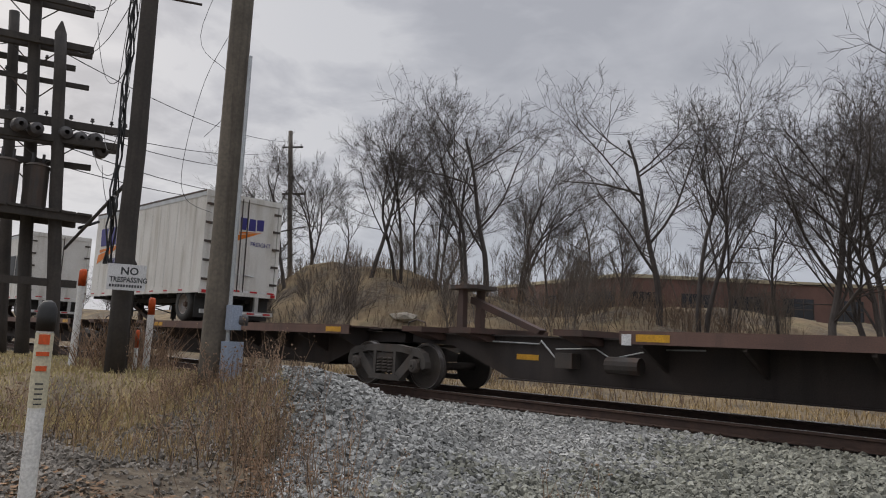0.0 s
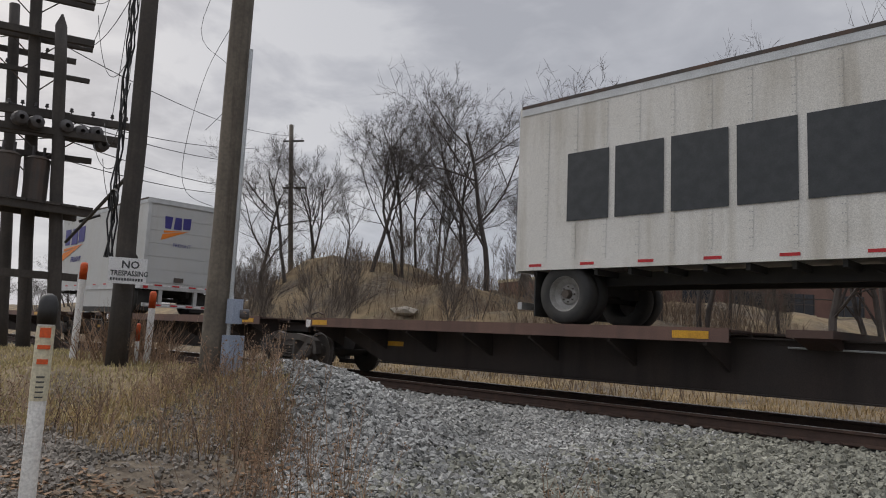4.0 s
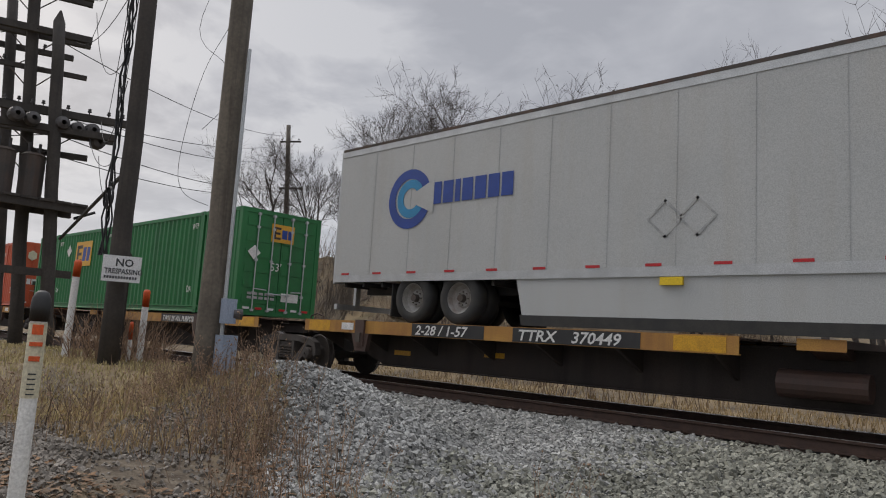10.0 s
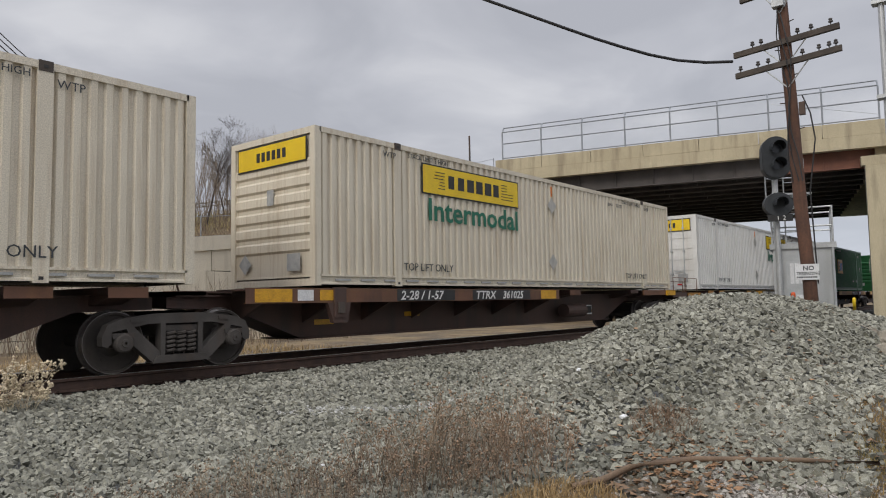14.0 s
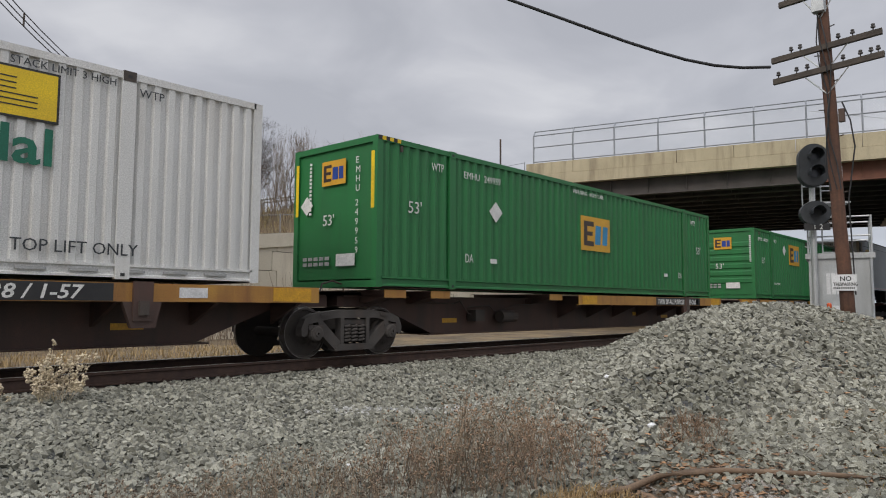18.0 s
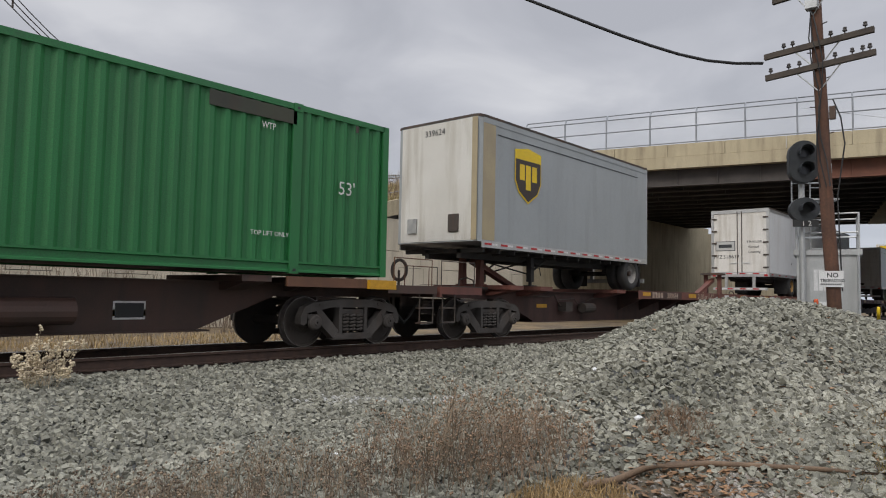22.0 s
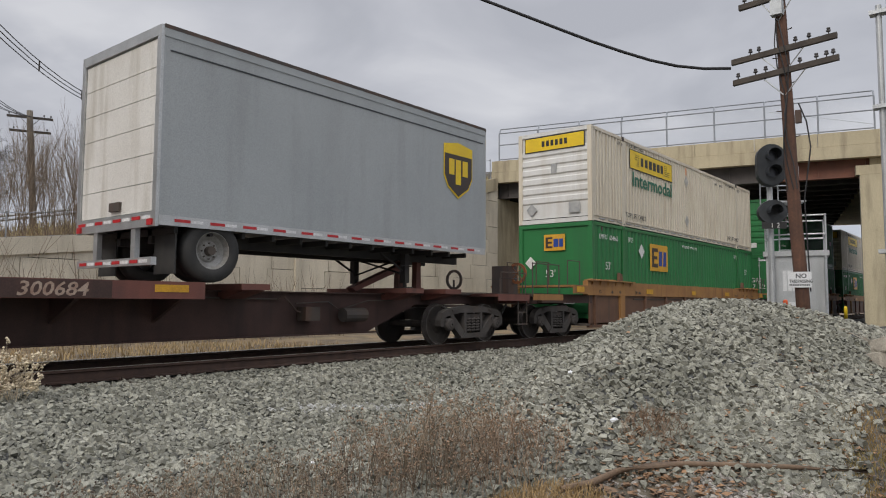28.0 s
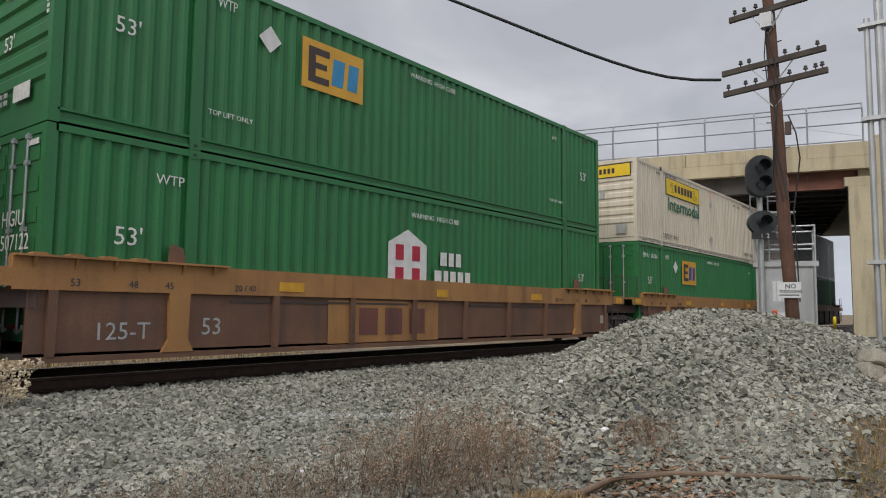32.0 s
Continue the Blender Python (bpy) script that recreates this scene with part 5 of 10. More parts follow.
def trailer(X0, X1, rear, skin, label, zb=2.08, zt=5.10, axles=1, skirt=None, roll_door=False, seams=1.22, rim=None, tape="split", nose=None,
            legs_at=2.6, r=0.50, deck=1.25, name="semi_trailer", axle_at=None):
    """A box trailer on its wheels: body, rails, roof, rear frame, wheels, landing legs, bumper, tape."""
    L = X1 - X0
    t = roll(thing(name, label, "trailer", "trailers"), X0)
    h = 1.29
    rx = 0.0 if rear == "left" else L            # rear end
    f = -1 if rear == "left" else 1              # outward at the rear
    # body with a rounded nose
    bm = bmesh.new()
    fx = L - rx
    c = 0.16
    out = [(rx, -h), (rx, h), (fx + f * c, h), (fx + f * c * 0.3, h - c * 0.3), (fx, h - c), (fx, -h + c), (fx + f * c * 0.3, -h + c * 0.3), (fx + f * c, -h)]
    prism(bm, out, zb + 0.13, zt - 0.05, "z")
    body = part("body", bm, skin, t)
    bm = bmesh.new()
    prism(bm, [(x, y * 1.012) for x, y in out], zt - 0.045, zt + 0.015, "z")
    part("roof", bm, M_STEEL_DARK, t, "grimy dark roof edge", 0.012)
    for s in (-1, 1):
        y = s * h
        ya, yb = sorted((y - s * 0.02, y + s * 0.012))
        xa, xb = sorted((rx, fx + f * c))
        bx("top_rail", t, M_ALU if skin != M_TRAILER_GREY else skin, xa, xb, ya, yb, zt - 0.17, zt - 0.01)
        bx("bottom_rail", t, M_ALU if skin != M_TRAILER_OLD else skin, xa, xb, ya, yb, zb, zb + 0.15)
        if seams:
            bm = bmesh.new()
            n = int(L / seams)
            for k in range(1, n + 1):
                x = xa + k * (xb - xa) / (n + 1)
                box(bm, x - 0.03, x + 0.03, min(y, y + s * 0.006), max(y, y + s * 0.006), zb + 0.16, zt - 0.18)
            part("panel_seam", bm, skin, body)
            if s == -1:
                bm = bmesh.new()
                for k in range(1, n + 1):
                    x = xa + k * (xb - xa) / (n + 1)
                    for j in range(22):
                        z = zb + 0.22 + j * (zt - zb - 0.45) / 21
                        for d in (-0.018, 0.018):
                            box(bm, x + d - 0.007, x + d + 0.007, y - 0.010, y - 0.006, z - 0.007, z + 0.007)
                part("rivets", bm, M_GREY_DECAL, body)["kind"] = "stuff"
    # red and white tape along the lower rail
    n = int(L / (0.62 if tape == "dense" else 1.02))
    for k in range(n):
        x = 0.25 + k * (L - 0.5) / n
        bx("tape_strip", t, M_TAPE_RED, x, x + 0.26, -h - 0.017, -h - 0.0125, zb + 0.155 if tape == "high" else zb + 0.06, zb + 0.20 if tape == "high" else zb + 0.105)
        if tape == "dense":
            bx("tape_strip", t, M_TAPE_WHITE, x + 0.27, x + 0.48, -h - 0.017, -h - 0.0125, zb + 0.06, zb + 0.105)
    # rear end
    a, b = sorted((rx, rx + f * 0.05))
    bm = bmesh.new()
    for s in (-1, 1):
        y0, y1 = sorted((s * h, s * (h - 0.11)))
        box(bm, a, b, y0, y1, zb - 0.02, zt)
    box(bm, a, b, -h + 0.11, h - 0.11, zt - 0.16, zt)
    box(bm, a, b, -h + 0.11, h - 0.11, zb - 0.02, zb + 0.20)
    fr = part("rear_frame", bm, M_ALU if skin != M_TRAILER_OLD else M_TRAILER_OLD, t, "", 0.008)
    a, b = sorted((rx + f * 0.005, rx + f * 0.02))
    if roll_door:
        for k in range(6):
            z0 = zb + 0.22 + k * (zt - zb - 0.40) / 6
            bx("door_panel", t, skin if skin != M_TRAILER_GREY else M_TRAILER_OLD, a, b, -h + 0.12, h - 0.12, z0, z0 + (zt - zb - 0.40) / 6 - 0.012)
        bx("door_latch", t, M_STEEL_DARK, *sorted((rx + f * 0.02, rx + f * 0.07)), -0.2, 0.12, zb + 0.28, zb + 0.42)
    else:
        for s in (-1, 1):
            y0, y1 = sorted((s * 0.01, s * (h - 0.12)))
            d = bx("door", t, skin, a, b, y0, y1, zb + 0.21, zt - 0.17)
            bm = bmesh.new()
            rod(bm, (rx + f * 0.045, s * 0.10, zb + 0.1), (rx + f * 0.045, s * 0.10, zt - 0.08), 0.02, sides=8)
            part("locking_bar", bm, M_STEEL_DARK, d)
            bm = bmesh.new()
            rod(bm, (rx + f * 0.06, s * 0.10, zb + 0.62), (rx + f * 0.06, s * 0.45, zb + 0.60), 0.015, sides=6)
            part("door_handle", bm, M_GALV, d)
            for k in range(5):
                z = zb + 0.4 + k * (zt - zb - 0.8) / 4
                ya, yb = sorted((s * (h - 0.02), s * (h - 0.26)))
                bx("hinge", d, M_STEEL_DARK, *sorted((rx + f * 0.02, rx + f * 0.06)), ya, yb, z - 0.035, z + 0.035)
    for k in range(8):
        bx("tape_strip", t, M_TAPE_RED if k % 2 else M_TAPE_WHITE, *sorted((rx + f * 0.05, rx + f * 0.056)), -1.15 + k * 0.3, -0.9 + k * 0.3, zb + 0.10, zb + 0.15)
    for s in (-1, 1):
        bx("tail_light", t, M_TAPE_RED, *sorted((rx + f * 0.05, rx + f * 0.075)), min(s * 1.08, s * 1.22), max(s * 1.08, s * 1.22), zb + 0.0, zb + 0.09)
    # bumper below the rear
    bm = bmesh.new()
    for s in (-1, 1):
        y0, y1 = sorted((s * 0.55, s * 0.68))
        xa, xb = sorted((rx - f * 0.05, rx + f * 0.03))
        box(bm, xa, xb, y0, y1, deck + 0.25, zb)
    xa, xb = sorted((rx - f * 0.04, rx + f * 0.05))
    box(bm, xa, xb, -1.2, 1.2, deck + 0.24, deck + 0.36)
    bump = part("rear_bumper", bm, M_ALU, t, "", 0.008)
    for k in range(8):
        bx("tape_strip", bump, M_TAPE_RED if k % 2 else M_TAPE_WHITE, *sorted((rx + f * 0.05, rx + f * 0.056)), -1.1 + k * 0.28, -0.86 + k * 0.28, deck + 0.275, deck + 0.325)
    # under frame, axles and wheels
    bm = bmesh.new()
    for y in (-0.5, 0.5):
        box(bm, 0.3, L - 0.3, y - 0.06, y + 0.06, zb - 0.22, zb)
    for k in range(int(L / 0.6)):
        box(bm, 0.3 + k * 0.6, 0.36 + k * 0.6, -h + 0.07, h - 0.07, zb - 0.10, zb)
    part("under_frame", bm, M_UNDER, t)
    first = rx - f * (axle_at or (0.95 if axles == 1 else 1.05))
    for k in range(axles):
        ax = first - f * 1.25 * k
        bm = bmesh.new()
        rod(bm, (ax, -1.0, deck + r), (ax, 1.0, deck + r), 0.07, sides=10)
        box(bm, ax - 0.35, ax + 0.35, -0.6, -0.45, deck + r, zb - 0.1)
        box(bm, ax - 0.35, ax + 0.35, 0.45, 0.6, deck + r, zb - 0.1)
        part("axle", bm, M_UNDER, t)
        for s in (-1, 1):
            road_wheel(t, ax, s * 1.24, deck + r, r, rim)
    for s in (-1, 1):
        y0, y1 = sorted((s * 1.22, s * 0.62))
        x = first + f * 0.62 if axles == 1 else first + f * 0.64
        bx("mud_flap", t, M_RUBBER, x - 0.012, x + 0.012, y0, y1, deck + 0.12, zb - 0.05)
    # landing legs with braces
    lx = fx + f * legs_at
    for s in (-1, 1):
        bm = bmesh.new()
        y = s * 0.78
        box(bm, lx - 0.07, lx + 0.07, y - 0.07, y + 0.07, deck + 0.12, zb - 0.02)
        rod(bm, (lx, y, deck - 0.01), (lx, y, deck + 0.2), 0.045, sides=8)
        rod(bm, (lx, y, deck + 0.35), (lx + f * 0.75, y, zb - 0.1), 0.025, sides=6)
        box(bm, lx - 0.14, lx + 0.14, y - 0.12, y + 0.12, deck - 0.005, deck + 0.03)
        part("landing_leg", bm, M_ALU if skirt else M_UNDER, t, "", 0.005)
    bm = bmesh.new()
    rod(bm, (lx, -0.78, deck + 0.3), (lx + f * 0.0, 0.78, zb - 0.15), 0.022, sides=6)
    rod(bm, (lx, 0.78, deck + 0.3), (lx, -0.78, zb - 0.15), 0.022, sides=6)
    tube(bm, [(lx - f * 0.1, -0.88, zb - 0.35), (lx + f * 0.25, -0.9, zb - 0.35), (lx + f * 0.3, -0.9, zb - 0.55)], 0.014)
    part("leg_brace", bm, M_UNDER, t)
    if skirt:
        x0, x1, slope = skirt
        bm = bmesh.new()
        prism(bm, [(x0, zb), (x1, zb), (x1 - slope, zb - 0.62), (x0 + (0.15 if slope > 0.2 else 0.1), zb - 0.62)], -h + 0.02, -h + 0.045)
        part("side_skirt", bm, skin, t, "white side skirt")
        bm = bmesh.new()
        prism(bm, [(x0 + 0.1, zb - 0.62), (x1 - slope, zb - 0.62), (x1 - slope - 0.1, zb - 0.80), (x0 + 0.15, zb - 0.80)], -h + 0.018, -h + 0.043)
        part("skirt_edge", bm, M_RUBBER, t)
    return t


def tmark(t, name, material, pts, y=-1.297, t_=0.004):
    bm = bmesh.new()
    prism(bm, pts, y - t_, y)
    return part(name, bm, material, t)


def swoosh_logo(t, x, z, s, facing="near", rx=0.0, sz=None):
    """Three slanted navy marks over two orange wedges."""
    def place(pts):
        return [(x + u * s, z + w * (sz or s)) for u, w in pts]
    marks = [[(0.02, 0.82), (0.46, 0.82), (0.40, 0.15), (0.06, 0.15)], [(0.54, 0.15), (0.60, 0.82), (0.98, 0.82), (1.0, 0.15)],
             [(1.08, 0.2), (1.06, 0.82), (1.52, 0.86), (1.5, 0.22)]]
    wedges = [[(0.0, 0.02), (1.48, 0.12), (0.02, -0.10)], [(-0.05, -0.17), (1.35, 0.10), (-0.12, -0.52)]]
    for group, m in ((marks, M_LOGO_NAVY), (wedges, M_LOGO_ORANGE)):
        bm = bmesh.new()
        for pts in group:
            p = place(pts)
            if facing == "near":
                prism(bm, p, -1.304, -1.299)
            else:
                prism(bm, p, rx + 0.022, rx + 0.027, "x")
        part("logo_mark", bm, m, t)


def shield(t, x, z, s):
    """A brown shield with a golden head and rim, and three pale blocks."""
    def sh(k, dz=0.0):
        return [(x - 0.5 * s * k, z + 0.42 * s * k + dz), (x, z + 0.5 * s * k + dz), (x + 0.5 * s * k, z + 0.42 * s * k + dz),
                (x + 0.5 * s * k, z - 0.25 * s * k + dz), (x + 0.36 * s * k, z - 0.5 * s * k + dz), (x, z - 0.72 * s * k + dz), (x - 0.36 * s * k, z - 0.5 * s * k + dz), (x - 0.5 * s * k, z - 0.25 * s * k + dz)]
    tmark(t, "logo_border", M_LOGO_YEL, sh(1.0), -1.302)
    tmark(t, "logo_panel", M_LOGO_BROWN, [(a, min(b, z + 0.22 * s)) for a, b in sh(0.94)], -1.308)
    for u, lo in ((-0.33, -0.22), (-0.10, -0.42), (0.14, -0.22)):
        bx("logo_mark", t, M_LOGO_YEL, x + u * s, x + (u + 0.18) * s, -1.316, -1.312, z + lo * s, z + 0.12 * s)


# ---- wells ----
def well_unit(X0, X1, number, first=False, marks=""):
    """One unit of a double-stack well car: ochre top chord, brown ribbed side, end platforms, truck."""
    L = X1 - X0
    u = roll(thing("well_car", "weathered ochre and brown double-stack well car", "railway car", "well cars"), X0)
    a, b = 1.2, L - 1.2
    for s in (-1, 1):
        y = s * 1.42
        ya, yb = sorted((y, y - s * 0.16))
        bm = bmesh.new()
        box(bm, a, b, ya, yb, 1.18, 1.60)
        part("top_chord", bm, M_TTYEL, u, "ochre top chord", 0.012)
        bm = bmesh.new()
        box(bm, a + 0.2, b - 0.2, min(y - s * 0.06, y - s * 0.10), max(y - s * 0.06, y - s * 0.10), 0.32, 1.18)
        part("side_sheet", bm, M_WELL, u)
        bm = bmesh.new()
        box(bm, a + 0.2, b - 0.2, *sorted((y + s * 0.0, y - s * 0.16)), 0.24, 0.32)
        part("bottom_chord", bm, M_WELL, u)
        n = 9
        for k in range(n + 1):
            x = a + 0.5 + k * (b - a - 1.0) / n
            w = 0.17 if k in (1, 8) else 0.06
            g = bmesh.new()
            foot = 1.5 if w > 0.1 else 0.8             # the wide ribs flare at the foot
            prism(g, [(x - w, 1.18), (x + w, 1.18), (x + w * 0.9, 0.5), (x + w * foot, 0.32), (x - w * foot, 0.32), (x - w * 0.9, 0.5)], *sorted((y - s * 0.06, y + s * 0.012)))
            part("side_rib", g, M_TTYEL if w > 0.1 else M_WELL, u)
        for xe, d in ((a, 1), (b, -1)):
            for k in range(4):
                g = bmesh.new()
                x = xe + d * (0.3 + k * 0.45)
                prism(g, [(x - 0.14, 1.60), (x + 0.14, 1.60), (x + 0.08, 1.66), (x - 0.08, 1.66)], *sorted((y + s * 0.05, y - s * 0.12)))
                part("rail_lug", g, M_TTYEL, u)
        for x in (a + 2.25, b - 2.25):
            g = bmesh.new()
            prism(g, [(x - 0.13, 1.60), (x + 0.13, 1.60), (x + 0.07, 1.86), (x - 0.09, 1.90)], *sorted((y - s * 0.01, y - s * 0.10)))
            part("container_guide", g, M_WELL, u)
    bx("well_floor", u, M_STEEL_DARK, a, b, -1.36, 1.36, 0.30, 0.36)
    for x, r in ((a - 0.45, 0.22), (a + 4.4, 0.27), (L / 2, 0.2), (b - 4.6, 0.27), (b + 0.45, 0.22)):
        bx("reflector", u, M_REFLECT, x - r, x + r, -1.432, -1.427, 1.26, 1.42)
    for txt, d in (("53", 1.05), ("48", 1.85), ("45", 2.4), ("20 / 40", 3.6)):
        letters(txt, u, M_DARK_INK, (b - d, -1.424, 1.24), 0.10)
        letters(txt, u, M_DARK_INK, (a + d - 0.35, -1.424, 1.24), 0.10)
    for xe, d in ((a, 1), (b, -1)):               # stepped plate over gussets at the chord's ends
        g = bmesh.new()
        box(g, *sorted((xe, xe + d * 3.1)), -1.50, -1.30, 1.602, 1.632)
        part("chord_plate", g, M_TTYEL, u, "", 0.005)
        for k in range(6):
            g = bmesh.new()
            x = xe + d * (0.25 + 0.52 * k)
            prism(g, [(-1.421, 1.60), (-1.49, 1.60), (-1.421, 1.46)], x - 0.02, x + 0.02, "x")
            part("gusset", g, M_TTYEL, u)
        g = bmesh.new()
        box(g, *sorted((xe + d * 3.2, xe + d * 7.5)), -1.375, -1.362, 1.06, 1.10)
        part("side_pipe", g, M_STEEL_DARK, u)
    g = bmesh.new()                               # ladder beside the truck
    for x in (b + 0.0, b + 0.42):
        rod(g, (x, -1.40, 0.42), (x, -1.40, 1.42), 0.014, sides=6)
    for k in range(3):
        rod(g, (b, -1.40, 0.45 + 0.3 * k), (b + 0.42, -1.40, 0.45 + 0.3 * k), 0.013, sides=6)
    part("ladder", g, M_STEEL_DARK, u)
    bx("data_plate", u, M_PLACARD, b - 0.75, b - 0.52, -1.366, -1.360, 0.62, 0.86)
    for xe, s in ((0.0, 1), (L, -1)):
        bm = bmesh.new()
        x_in = a if s > 0 else b
        lo, hi = sorted((xe, x_in + s * 0.3))
        box(bm, lo, hi, -0.45, 0.45, 0.92, 1.22)
        prism(bm, [(x_in + s * 0.3, -1.4), (x_in + s * 0.3, 1.4), (x_in - s * 1.2, 0.6), (x_in - s * 1.2, -0.6)], 0.95, 1.2, "z")
        part("end_bolster", bm, M_BROWN, u, "", 0.01)
        bm = bmesh.new()
        lo, hi = sorted((x_in - s * 0.86, x_in))
        box(bm, lo, hi, -1.40, 1.40, 1.40, 1.46)
        part("end_platform", bm, M_TTYEL, u, "", 0.008)
        bx("end_edge", u, M_TTYEL, lo, hi, -1.425, -1.402, 1.22, 1.46)
        for y in (-1.32, -0.3, 0.7):
            bm = bmesh.new()
            tube(bm, [(x_in - s * 1.0, y, 1.46), (x_in - s * 1.0, y, 2.14), (x_in - s * 0.3, y, 2.14), (x_in - s * 0.3, y, 1.46)], 0.017)
            part("hand_rail", bm, M_STEEL_DARK, u)
    letters("53", u, M_GREY_DECAL, (10.1 if number else 3.9, -1.366, 0.56), 0.26)
    if number:
        faded = surf("faded_stencil_paint", (0.26, 0.145, 0.085), (0.20, 0.105, 0.06), 8, 0.8)
        letters("125-2", u, faded, (12.62, -1.366, 0.64), 0.16, squeeze=1.1)
        letters("TWG53", u, faded, (12.62, -1.366, 0.42), 0.16, squeeze=1.1)
        g = bmesh.new()
        lathe(g, [(0.15, -1.370), (0.19, -1.370), (0.19, -1.364), (0.15, -1.364)], (13.75, 0, 0.64), "y", 20, True)
        box(g, 13.62, 13.88, -1.369, -1.363, 0.62, 0.67)
        part("stencil_ring", g, faded, u)
        bx("stencil_panel", u, M_BLACK, 15.95, 16.75, -1.366, -1.360, 0.55, 0.92)
        for k in range(4):
            bars(u, M_GREY_DECAL, (16.02, -1.366, 0.60 + 0.08 * k), 0.3 + 0.1 * (k % 2), 0.035, count=4)
        letters("DTTX", u, M_GREY_DECAL, (4.3, -1.366, 0.50), 0.17, squeeze=1.15)
        letters(number, u, M_GREY_DECAL, (5.35, -1.366, 0.50), 0.17, squeeze=1.15)
    if marks:
        letters(marks, u, M_GREY_DECAL, (2.25, -1.366, 0.52), 0.24)
        bx("logo_panel", u, M_TTYEL, 6.5, 9.7, -1.372, -1.366, 0.34, 1.14)
        for k in range(3):
            x = 7.3 + k * 0.72
            bx("logo_mark", u, M_RED, x, x + 0.5, -1.378, -1.373, 0.48, 1.0)
    truck(u, 0.0)
    if first:
        bm = bmesh.new()
        box(bm, -2.1, 0.6, -0.45, 0.45, 0.92, 1.2)
        box(bm, -1.7, -0.2, -1.38, 1.38, 1.12, 1.18)
        part("end_sill", bm, M_BROWN, u, "", 0.008)
        bx("end_edge", u, M_TTYEL, -1.7, -0.2, -1.40, -1.382, 1.02, 1.18)
        bm = bmesh.new()
        for x in (-1.65, -0.9, -0.3):
            rod(bm, (x, -1.33, 1.18), (x, -1.33, 2.0), 0.016, sides=6)
        tube(bm, [(-1.65, -1.33, 1.98), (-0.3, -1.33, 1.98)], 0.016)
        part("hand_rail", bm, M_STEEL_DARK, u)
        bm = bmesh.new()
        lathe(bm, [(0.22, -0.012), (0.29, -0.012), (0.29, 0.03), (0.22, 0.03)], (-1.1, -0.5, 1.75), "x", 20, True)
        for k in range(4):
            a_ = k * math.pi / 4
            rod(bm, (-1.1, -0.5 - 0.25 * math.cos(a_), 1.75 - 0.25 * math.sin(a_)), (-1.1, -0.5 + 0.25 * math.cos(a_), 1.75 + 0.25 * math.sin(a_)), 0.012, sides=5)
        part("brake_wheel", bm, surf("rusty_brake_wheel", (0.28, 0.09, 0.03), RUSTY, 5, 0.7), u)
        bm = bmesh.new()
        box(bm, -1.3, -0.85, -0.35, 0.2, 1.18, 1.95)
        part("brake_housing", bm, M_STEEL_DARK, u, "", 0.05)
        bm = bmesh.new()
        box(bm, -2.0, -1.2, -0.09, 0.09, 0.72, 0.92)
        box(bm, -2.2, -1.95, -0.16, 0.16, 0.66, 0.98)
        part("coupler", bm, M_STEEL_DARK, u, "", 0.02)
        bm = bmesh.new()
        tube(bm, [(-1.5, -0.4, 0.9), (-1.9, -0.42, 0.5), (-2.2, -0.42, 0.3), (-2.5, -0.4, 0.42), (-2.7, -0.4, 0.75)], 0.035, 8)
        part("air_hose", bm, M_RUBBER, u)
    return u


